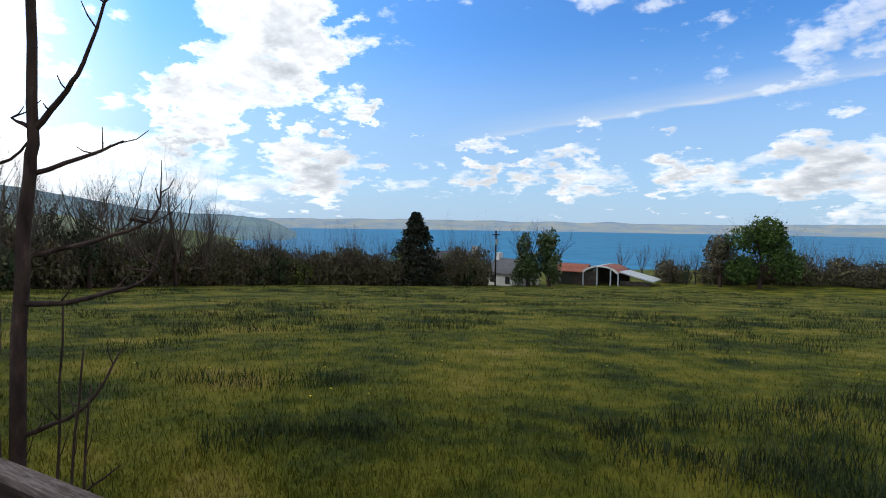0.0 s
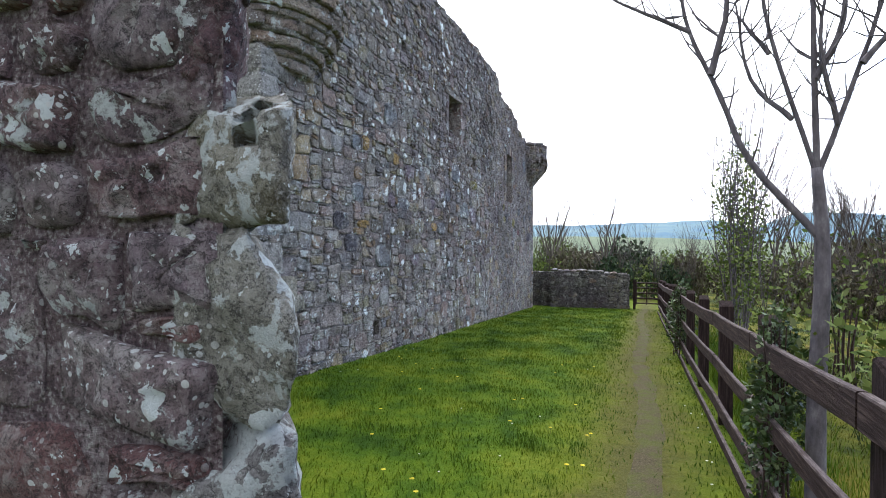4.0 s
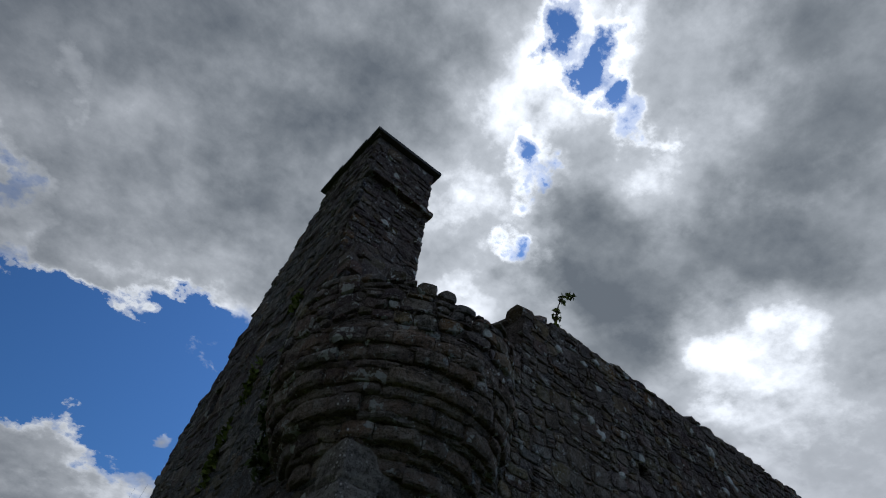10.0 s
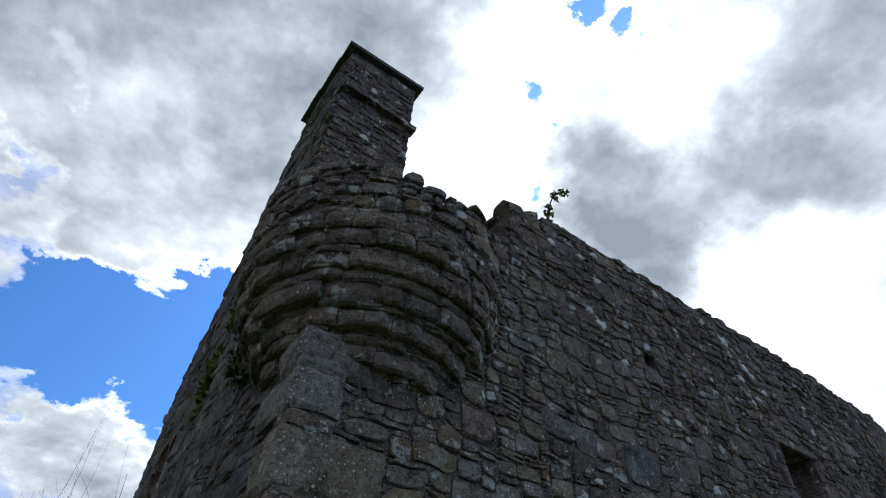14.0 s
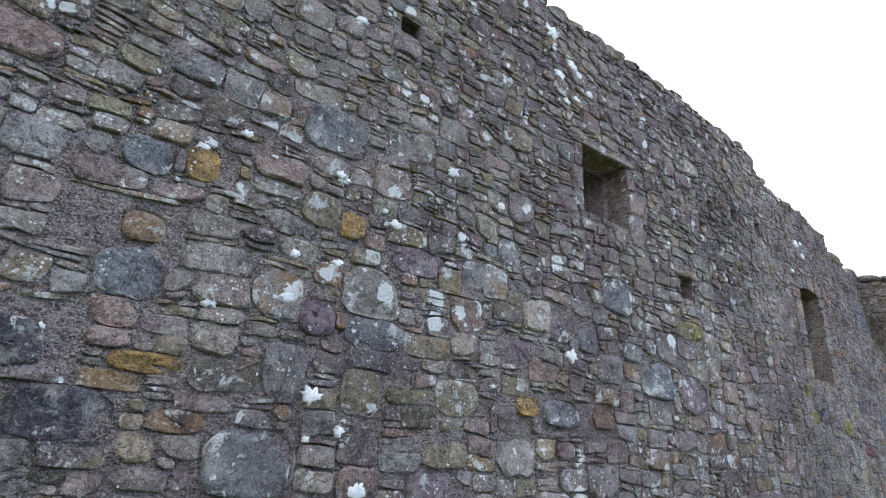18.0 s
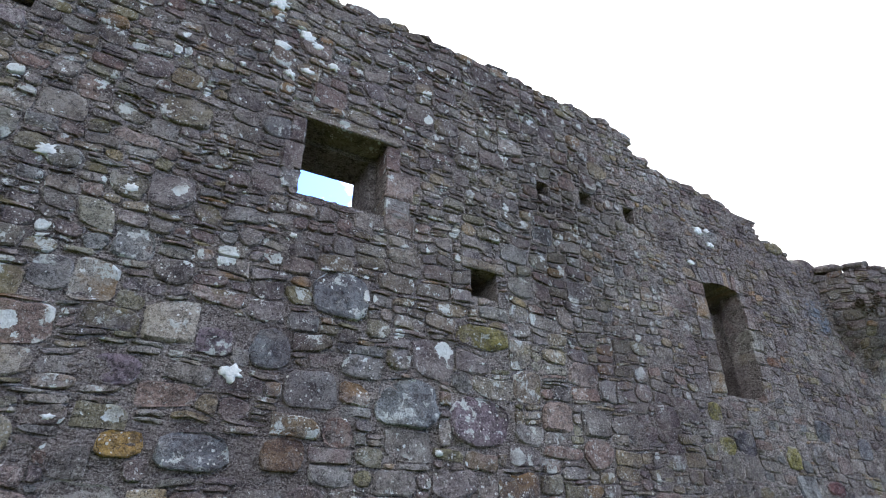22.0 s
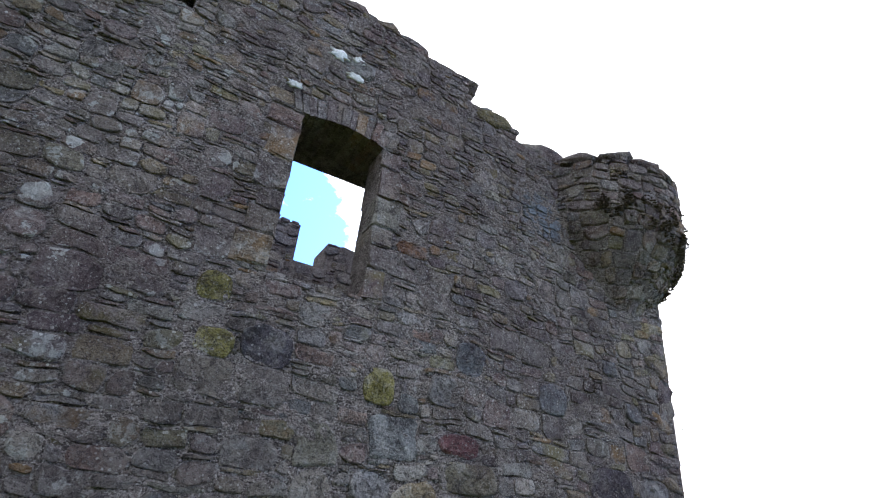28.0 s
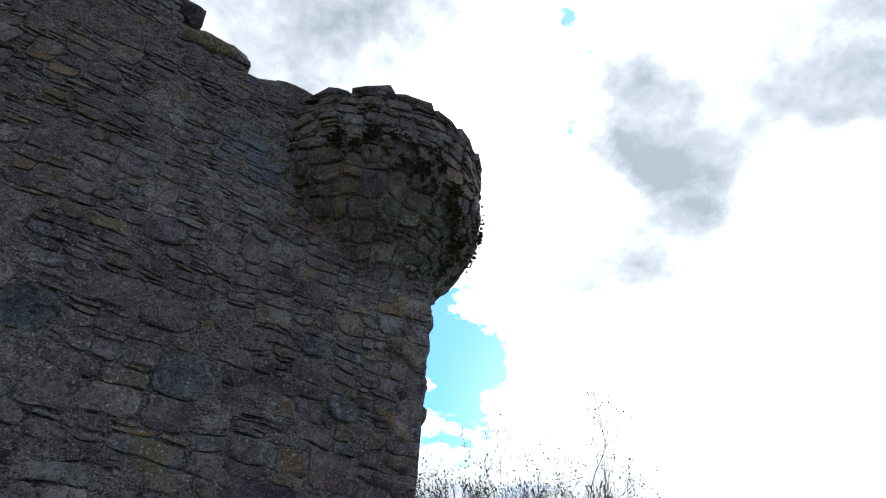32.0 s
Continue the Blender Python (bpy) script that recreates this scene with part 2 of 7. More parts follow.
def stone_material(name, tones, lichen=0.5, lichen_scale=4.0, ochre=0.5, fine=1.0, specks=0.5, stain=None, crust=0.60, dark_patches=()):
    """Weathered rubble: a tone for each stone, mottling, pits, white crusts and ochre growth."""
    def build(N, bsdf):
        p = N.add("ShaderNodeNewGeometry").outputs["Position"]
        r = piece_random(N)
        base = N.ramp(r, [(i / (len(tones) - 1), t) for i, t in enumerate(tones)])
        warp = N.add("ShaderNodeVectorMath", {0: p, 1: N.add("ShaderNodeVectorMath", {0: N.noise(p, 13.0 * fine, 5.0, 0.65, color=True), 1: (0.16 / fine, 0.16 / fine, 0.16 / fine)}, op="MULTIPLY").outputs[0]}, op="ADD").outputs[0]
        mott = N.noise(warp, 4.0 * fine, 8.0, 0.72)
        grain = N.noise(p, 60.0 * fine, 6.0, 0.72)
        c = N.mix(N.ramp(mott, [(0.36, 1.0), (0.49, 0.0)]), base, N.mix(0.78, base, (0.03, 0.024, 0.028, 1)))
        c = N.mix(N.ramp(mott, [(0.51, 0.0), (0.64, 0.9)]), c, N.mix(0.65, base, (0.56, 0.54, 0.51, 1)))
        # chipped and flaking surface
        chips = N.noise(warp, 26.0 * fine, 5.0, 0.6)
        c = N.mix(N.ramp(chips, [(0.36, 0.8), (0.46, 0.0)]), c, N.mix(0.7, c, (0.02, 0.016, 0.018, 1)))
        c = N.mix(N.ramp(chips, [(0.54, 0.0), (0.68, 0.5)]), c, N.mix(0.55, c, (0.62, 0.58, 0.56, 1)))
        # bedding cracks
        lay = N.noise(N.add("ShaderNodeMapping", {0: warp, 3: (1, 1, 3.4)}).outputs[0], 7.0 * fine, 5.0, 0.6)
        c = N.mix(N.ramp(N.math("ABSOLUTE", N.math("SUBTRACT", lay, 0.5)), [(0.004, 0.85), (0.022, 0.0)]), c, (0.016, 0.013, 0.015, 1))
        # broad weather stains over many stones
        wide = N.noise(p, 0.7, 5.0, 0.65)
        # weather staining is heavier high up and towards the west
        high = N.add("ShaderNodeSeparateXYZ", {0: p})
        wide = N.math("ADD", wide, N.math("MULTIPLY_ADD", high.outputs[2], 0.022, N.math("MULTIPLY_ADD", high.outputs[0], -0.006, -0.155)))
        c = N.mix(N.ramp(wide, [(0.45, 0.0), (0.62, 0.68)]), c, N.mix(0.8, c, (0.075, 0.045, 0.058, 1)))
        c = N.mix(N.ramp(N.noise(p, 0.45, 4.0, 0.6), [(0.54, 0.0), (0.70, 0.45)]), c, N.mix(0.5, c, (0.36, 0.33, 0.22, 1)))
        r2 = N.math("FRACT", N.math("MULTIPLY", r, 13.7))
        oc = N.math("MULTIPLY", N.ramp(N.noise(warp, 3.4 * fine, 4.0, 0.6), [(0.46, 0.0), (0.62, 1.0)]), N.ramp(r2, [(0.70, 0.0), (0.86, ochre)]))
        c = N.mix(oc, c, N.mix(N.math("GREATER_THAN", r2, 0.90), (0.20, 0.17, 0.06, 1), (0.30, 0.17, 0.06, 1)))
        pits = N.ramp(grain, [(0.33, 0.85), (0.43, 0.0)])
        c = N.mix(pits, c, (0.020, 0.018, 0.018, 1))
        c = N.mix(N.ramp(grain, [(0.57, 0.0), (0.68, specks)]), c, (0.64, 0.63, 0.60, 1))
        grit = N.noise(p, 150.0 * fine ** 0.5, 3.0, 0.6)
        c = N.mix(N.ramp(grit, [(0.34, 0.45), (0.45, 0.0)]), c, N.mix(0.7, c, (0.012, 0.011, 0.011, 1)))
        c = N.mix(N.ramp(grit, [(0.57, 0.0), (0.70, 0.35 * specks)]), c, (0.70, 0.69, 0.66, 1))
        # crusts of pale lichen with lobed edges, in colonies
        v = N.add("ShaderNodeTexVoronoi", {"Vector": warp, "Scale": lichen_scale, "Randomness": 1.0})
        spot = N.math("LESS_THAN", v.outputs["Distance"], N.math("MULTIPLY_ADD", N.add("ShaderNodeSeparateColor", {0: v.outputs["Color"]}).outputs[0], 0.75, -0.40))
        v2 = N.add("ShaderNodeTexVoronoi", {"Vector": warp, "Scale": lichen_scale * 3.6, "Randomness": 1.0})
        spot2 = N.math("LESS_THAN", v2.outputs["Distance"], N.math("MULTIPLY_ADD", N.add("ShaderNodeSeparateColor", {0: v2.outputs["Color"]}).outputs[1], 0.70, -0.36))
        colony = N.ramp(N.noise(p, 1.1, 4.0, 0.65), [(lichen - 0.05, 0.0), (lichen + 0.06, 1.0)])
        # the white growth thins out towards the sheltered west end
        thrive = N.ramp(N.math("MULTIPLY_ADD", N.add("ShaderNodeSeparateXYZ", {0: p}).outputs[0], 0.1, 2.2), [(0.26, 0.10), (0.72, 1.0)])
        f = N.math("MULTIPLY", N.math("MULTIPLY", N.math("MULTIPLY", N.math("MAXIMUM", spot, spot2), colony), thrive), N.ramp(grain, [(0.30, 0.6), (0.46, 1.0)]))
        c = N.mix(f, c, N.mix(mott, (0.62, 0.69, 0.71, 1), (0.86, 0.88, 0.87, 1)))
        # fine white dots in swarms
        v3 = N.add("ShaderNodeTexVoronoi", {"Vector": p, "Scale": 38.0 * fine ** 0.5, "Randomness": 1.0})
        dot = N.math("LESS_THAN", v3.outputs["Distance"], N.math("MULTIPLY_ADD", N.add("ShaderNodeSeparateColor", {0: v3.outputs["Color"]}).outputs[2], 0.72, -0.30))
        swarm = N.math("MULTIPLY", N.ramp(N.math("MULTIPLY_ADD", r2, 0.14, N.noise(p, 2.3, 4.0, 0.65)), [(0.57, 0.0), (0.68, 0.9)]), N.math("MULTIPLY_ADD", thrive, 0.6, 0.4))
        f = N.math("MAXIMUM", f, N.math("MULTIPLY", dot, swarm))
        c = N.mix(N.math("MULTIPLY", dot, swarm), c, (0.76, 0.77, 0.76, 1))
        # ragged crusts that spread over part of a stone
        patch = N.noise(warp, 7.0 * fine, 6.0, 0.6)
        f2 = N.math("MULTIPLY", N.ramp(N.math("MULTIPLY_ADD", N.math("SUBTRACT", r2, 0.5), 0.10, patch), [(crust, 0.0), (crust + 0.035, 0.9)]), N.ramp(grain, [(0.30, 0.4), (0.48, 1.0)]))
        f2 = N.math("MULTIPLY", f2, thrive)
        c = N.mix(f2, c, N.mix(chips, (0.46, 0.52, 0.53, 1), (0.80, 0.82, 0.80, 1)))
        f = N.math("MAXIMUM", f, f2)
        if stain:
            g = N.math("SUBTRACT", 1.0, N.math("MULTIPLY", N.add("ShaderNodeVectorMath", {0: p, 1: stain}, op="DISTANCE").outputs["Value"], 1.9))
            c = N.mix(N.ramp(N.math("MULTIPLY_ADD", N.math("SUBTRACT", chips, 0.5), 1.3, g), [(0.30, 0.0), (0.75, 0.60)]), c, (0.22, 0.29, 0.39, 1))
        # darker patches with ragged edges; the low one is run-off under the west window
        for spot_at, reach in dark_patches:
            g = N.math("MULTIPLY_ADD", N.add("ShaderNodeVectorMath", {0: p, 1: spot_at}, op="DISTANCE").outputs["Value"], -1.0 / reach, 1.0)
            g = N.ramp(N.math("MULTIPLY_ADD", N.math("SUBTRACT", wide, 0.5), 1.2, g), [(0.16, 0.0), (0.55, 0.62)])
            c = N.mix(N.math("MULTIPLY", g, N.math("SUBTRACT", 1.0, f)), c, N.mix(0.7, c, (0.03, 0.022, 0.026, 1)))
        h = N.math("MULTIPLY_ADD", N.noise(warp, 16.0 * fine, 8.0, 0.7), 1.0, N.math("MULTIPLY", grain, 0.35))
        put(N, bsdf, c, N.math("MULTIPLY_ADD", f, 0.10, N.math("MULTIPLY_ADD", chips, 0.8, h)), 1.0, 0.04 / fine, N.ramp(grain, [(0.3, 0.82), (0.7, 0.97)]))
    return surface(name, build, 0.92, 0.22)


GREY_TONES = [(0.26, 0.235, 0.225), (0.40, 0.355, 0.305), (0.145, 0.125, 0.13), (0.49, 0.44, 0.385), (0.225, 0.24, 0.255), (0.43, 0.385, 0.36), (0.33, 0.215, 0.18), (0.27, 0.24, 0.25), (0.43, 0.345, 0.195), (0.22, 0.175, 0.19), (0.36, 0.355, 0.355), (0.31, 0.285, 0.175), (0.12, 0.105, 0.108), (0.36, 0.32, 0.30), (0.28, 0.19, 0.175), (0.30, 0.275, 0.28)]
stone = stone_material("rubble_stone", GREY_TONES, lichen=0.41, ochre=0.65, specks=0.9, stain=(-21.25, -5.0, 4.75), crust=0.615, dark_patches=(((-18.5, -5.0, 1.7), 1.8), ((-16.2, -5.0, 5.0), 2.0)))
# gable rubble, darker and bluer to carry its shade and blue skylight
gable_stone = stone_material("shade_blue_rubble", [(0.155, 0.175, 0.215), (0.21, 0.225, 0.26), (0.115, 0.125, 0.155), (0.225, 0.215, 0.215), (0.165, 0.15, 0.155), (0.19, 0.205, 0.25), (0.23, 0.20, 0.165)], lichen=0.62, ochre=0.4, specks=0.6, crust=0.67)
quoin_stone = stone_material("dressed_sandstone", [(0.27, 0.23, 0.20), (0.36, 0.29, 0.20), (0.24, 0.235, 0.24), (0.32, 0.26, 0.22), (0.28, 0.19, 0.16)], lichen=0.58, ochre=0.25)
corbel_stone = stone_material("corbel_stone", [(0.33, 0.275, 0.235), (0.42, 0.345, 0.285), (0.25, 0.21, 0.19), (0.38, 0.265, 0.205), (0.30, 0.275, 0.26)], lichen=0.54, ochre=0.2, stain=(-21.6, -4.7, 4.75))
red_stone = stone_material("red_sandstone", [(0.20, 0.105, 0.105), (0.25, 0.14, 0.13), (0.19, 0.145, 0.175), (0.27, 0.21, 0.225), (0.18, 0.09, 0.09), (0.22, 0.18, 0.215)], lichen=0.33, lichen_scale=10.0, ochre=0.1, fine=1.6, specks=0.35, crust=0.63)
edge_stone = stone_material("lichened_edge_stone", [(0.40, 0.38, 0.32), (0.30, 0.29, 0.24), (0.36, 0.31, 0.30)], lichen=0.40, lichen_scale=9.0, ochre=0.3, fine=1.8, specks=0.6, crust=0.57)
pale_stone = stone_material("lichened_stone", [(0.36, 0.36, 0.35), (0.28, 0.275, 0.275), (0.22, 0.20, 0.20), (0.42, 0.42, 0.41)], lichen=0.45, lichen_scale=9.0, ochre=0.15, fine=1.6, crust=0.49)


# dark tones put the enclosure wall's shadow side into its colour
shade_rubble = stone_material("rubble_with_shade", [(0.075, 0.066, 0.072), (0.12, 0.10, 0.10), (0.055, 0.05, 0.056), (0.10, 0.095, 0.07)], lichen=0.56, ochre=0.3, specks=0.3, crust=0.68)
MARKED = {k: stone_material(k + "_stone", [c, tuple(q * 0.8 for q in c)], lichen=l, ochre=0.0, crust=cr) for k, c, l, cr in (("purple", (0.32, 0.25, 0.30), 0.42, 0.60), ("blue", (0.30, 0.335, 0.37), 0.44, 0.60), ("olive", (0.37, 0.33, 0.23), 0.42, 0.60), ("dark", (0.105, 0.10, 0.125), 0.55, 0.64), ("ochre", (0.62, 0.40, 0.13), 0.58, 0.68), ("moss", (0.38, 0.34, 0.11), 0.46, 0.62), ("pale", (0.50, 0.52, 0.50), 0.35, 0.48), ("red", (0.30, 0.125, 0.13), 0.50, 0.64), ("grey", (0.36, 0.35, 0.355), 0.46, 0.62), ("brown", (0.34, 0.225, 0.13), 0.52, 0.64), ("rust", (0.44, 0.22, 0.10), 0.58, 0.68))}


def mortar_material(name, dark, mid, light, flakes=0.8):
    """Gritty lime bedding with thin flakes of stone in it."""
    def build(N, bsdf):
        p = N.add("ShaderNodeNewGeometry").outputs["Position"]
        c = N.ramp(N.noise(p, 8.0, 9.0, 0.74), [(0.30, dark), (0.50, mid), (0.70, light)])
        warp = N.add("ShaderNodeVectorMath", {0: p, 1: N.add("ShaderNodeVectorMath", {0: N.noise(p, 6.0, 4.0, 0.6, color=True), 1: (0.10, 0.10, 0.10)}, op="MULTIPLY").outputs[0]}, op="ADD").outputs[0]
        bed = N.noise(N.add("ShaderNodeMapping", {0: warp, 3: (1, 1, 4.2)}).outputs[0], 15.0, 5.0, 0.68)
        c = N.mix(N.ramp(bed, [(0.40, flakes), (0.47, 0.0)]), c, (*[q * 0.45 for q in dark], 1))
        c = N.mix(N.ramp(bed, [(0.54, 0.0), (0.66, flakes * 0.8)]), c, (*light, 1))
        grain = N.noise(p, 75.0, 5.0, 0.7)
        c = N.mix(N.ramp(grain, [(0.36, 0.85), (0.47, 0.0)]), c, (0.025, 0.022, 0.021, 1))
        c = N.mix(N.ramp(grain, [(0.53, 0.0), (0.63, 0.85)]), c, (0.58, 0.56, 0.53, 1))
        c = N.mix(N.ramp(N.noise(p, 0.7, 5.0, 0.65), [(0.46, 0.0), (0.66, 0.5)]), c, (0.09, 0.068, 0.072, 1))
        put(N, bsdf, c, N.math("MULTIPLY_ADD", bed, 1.2, N.math("MULTIPLY_ADD", grain, 0.5, N.noise(p, 22.0, 8.0, 0.75))), 1.0, 0.05)
    return surface(name, build, 0.96, 0.1)


mortar = mortar_material("lime_mortar", (0.10, 0.085, 0.084), (0.25, 0.216, 0.208), (0.45, 0.41, 0.39))
# mortar darkened as if in shade, for the enclosure wall and a window panel
shade_mortar = mortar_material("shade_mortar", (0.03, 0.027, 0.028), (0.07, 0.062, 0.062), (0.13, 0.12, 0.115))
# gable mortar with the same blue shade in its colour
shade_blue_mortar = mortar_material("shade_blue_mortar", (0.065, 0.07, 0.088), (0.15, 0.165, 0.20), (0.27, 0.29, 0.33), 0.6)
warm_mortar = mortar_material("sandy_mortar", (0.09, 0.065, 0.075), (0.24, 0.175, 0.185), (0.46, 0.41, 0.42), 0.0)


def wood_build(N, bsdf):
    tc = N.add("ShaderNodeTexCoord").outputs["Object"]
    st = N.add("ShaderNodeMapping", {0: tc, 3: (1.2, 22.0, 22.0)}).outputs[0]
    g = N.noise(st, 3.0, 8.0, 0.7, 0.4)
    p = N.add("ShaderNodeNewGeometry").outputs["Position"]
    c = N.ramp(g, [(0.28, (0.010, 0.007, 0.006)), (0.5, (0.040, 0.026, 0.024)), (0.72, (0.110, 0.078, 0.068))])
    # bleached and lichened along the upper faces
    up = N.add("ShaderNodeSeparateXYZ", {0: N.add("ShaderNodeNewGeometry").outputs["Normal"]}).outputs[2]
    pale = N.ramp(N.noise(st, 9.0, 5.0, 0.7), [(0.35, (0.06, 0.045, 0.042)), (0.65, (0.24, 0.20, 0.19))])
    c = N.mix(N.math("MULTIPLY", N.ramp(up, [(0.5, 0.0), (0.9, 0.8)]), N.ramp(N.noise(p, 7.0, 5.0, 0.7), [(0.35, 0.2), (0.55, 1.0)])), c, pale)
    put(N, bsdf, c, g, 0.7, 0.012)


wood = surface("weathered_timber", wood_build, 0.92, 0.1)


def post_build(N, bsdf):
    tc = N.add("ShaderNodeTexCoord").outputs["Object"]
    st = N.add("ShaderNodeMapping", {0: tc, 3: (22.0, 22.0, 1.2)}).outputs[0]
    g = N.noise(st, 3.0, 8.0, 0.7, 0.4)
    c = N.ramp(g, [(0.28, (0.008, 0.005, 0.005)), (0.5, (0.025, 0.016, 0.015)), (0.72, (0.066, 0.046, 0.040))])
    put(N, bsdf, c, g, 0.7, 0.012)


post_wood = surface("weathered_post", post_build, 0.93, 0.1)


def bark_build(N, bsdf):
    p = N.add("ShaderNodeNewGeometry").outputs["Position"]
    c = N.ramp(N.noise(N.add("ShaderNodeMapping", {0: p, 3: (1, 1, 0.35)}).outputs[0], 28.0, 6.0, 0.65), [(0.3, (0.018, 0.013, 0.012)), (0.6, (0.062, 0.039, 0.033)), (0.78, (0.13, 0.095, 0.082))])
    put(N, bsdf, c, N.noise(p, 60.0, 6.0, 0.7), 0.5, 0.008)


bark = surface("bark", bark_build, 0.9, 0.2)


def ash_bark_build(N, bsdf):
    p = N.add("ShaderNodeNewGeometry").outputs["Position"]
    c = N.ramp(N.noise(N.add("ShaderNodeMapping", {0: p, 3: (1, 1, 0.4)}).outputs[0], 22.0, 6.0, 0.65), [(0.3, (0.055, 0.047, 0.05)), (0.55, (0.115, 0.10, 0.105)), (0.75, (0.21, 0.19, 0.19))])
    put(N, bsdf, c, N.noise(p, 60.0, 6.0, 0.7), 0.5, 0.008)


ash_bark = surface("smooth_ash_bark", ash_bark_build, 0.85, 0.25)



def tone_material(name, tones, rough=0.8, spec=0.25, scale=8.0, trans=0.0):
    def build(N, bsdf):
        p = N.add("ShaderNodeNewGeometry").outputs["Position"]
        r = piece_random(N)
        c = N.ramp(r, [(i / max(1, len(tones) - 1), t) for i, t in enumerate(tones)])
        c = N.mix(N.ramp(N.noise(p, scale, 5.0, 0.62), [(0.38, 0.75), (0.60, 0.0)]), c, N.mix(0.55, c, (0.01, 0.01, 0.008, 1)))
        put(N, bsdf, c)
        if trans:
            bsdf.inputs["Subsurface Weight"].default_value = 0.0
    return surface(name, build, rough, spec)




def patchy(N, p, scale):
    """Where the sward is lush or poor: broad patches broken by finer ones."""
    return N.math("MULTIPLY_ADD", N.noise(p, scale, 5.0, 0.65), 0.75, N.math("MULTIPLY", N.noise(p, scale * 4.5, 4.0, 0.6), 0.25))


def grass_material(name, tones, scale, scatter):
    """Blades that take the tone of the patch they stand in, each a little off it."""
    def build(N, bsdf):
        p = N.add("ShaderNodeNewGeometry").outputs["Position"]
        flat = N.add("ShaderNodeMapping", {0: p, 3: (1, 1, 0)}).outputs[0]
        f = N.math("MULTIPLY_ADD", piece_random(N), scatter, N.math("MULTIPLY_ADD", N.math("SUBTRACT", patchy(N, flat, scale), 0.5), 3.8, 0.46 - scatter / 2))
        put(N, bsdf, N.ramp(f, [(i / (len(tones) - 1), t) for i, t in enumerate(tones)]))
    return surface(name, build, 0.8, 0.2)


LAWN = [(0.030, 0.068, 0.004), (0.062, 0.114, 0.005), (0.104, 0.154, 0.007), (0.160, 0.190, 0.012)]
FIELD = [(0.011, 0.021, 0.004), (0.034, 0.046, 0.004), (0.078, 0.084, 0.006), (0.128, 0.116, 0.012), (0.180, 0.140, 0.036)]
lawn_blade = grass_material("lawn_grass", LAWN, 0.9, 0.35)
field_blade = grass_material("pasture_grass", FIELD, 0.42, 0.35)
rush_blade = tone_material("rush", [(0.010, 0.024, 0.007), (0.018, 0.036, 0.010), (0.032, 0.050, 0.012)], scale=0.5)
leaf_dark = tone_material("evergreen_leaf", [(0.018, 0.033, 0.015), (0.033, 0.057, 0.021), (0.045, 0.075, 0.027)], scale=3.0)
leaf_ivy = tone_material("ivy_leaf", [(0.025, 0.05, 0.014), (0.05, 0.09, 0.022), (0.085, 0.13, 0.035), (0.12, 0.14, 0.05)], 0.5, 0.4, 6.0)
leaf_conifer = tone_material("conifer_needles", [(0.008, 0.014, 0.008), (0.016, 0.024, 0.012), (0.028, 0.034, 0.018)], scale=1.0)
leaf_spring = tone_material("spring_leaf", [(0.08, 0.136, 0.024), (0.128, 0.176, 0.032), (0.192, 0.24, 0.048), (0.144, 0.16, 0.064)], scale=1.0)
leaf_sycamore = tone_material("sycamore_leaf", [(0.030, 0.066, 0.012), (0.055, 0.105, 0.018), (0.085, 0.14, 0.024), (0.045, 0.08, 0.02)], scale=0.8)
leaf_wood = tone_material("woodland_leaf", [(0.20, 0.175, 0.135), (0.26, 0.26, 0.12), (0.17, 0.18, 0.11), (0.32, 0.31, 0.13), (0.28, 0.235, 0.20)], scale=0.12)
leaf_brown = tone_material("winter_hedge", [(0.085, 0.068, 0.048), (0.128, 0.102, 0.068), (0.102, 0.102, 0.043), (0.162, 0.145, 0.085)], scale=0.7)
yellow = tone_material("dandelion_yellow", [(0.75, 0.55, 0.02), (0.7, 0.6, 0.04)])
petal = tone_material("daisy_white", [(0.75, 0.75, 0.7), (0.8, 0.8, 0.75)])


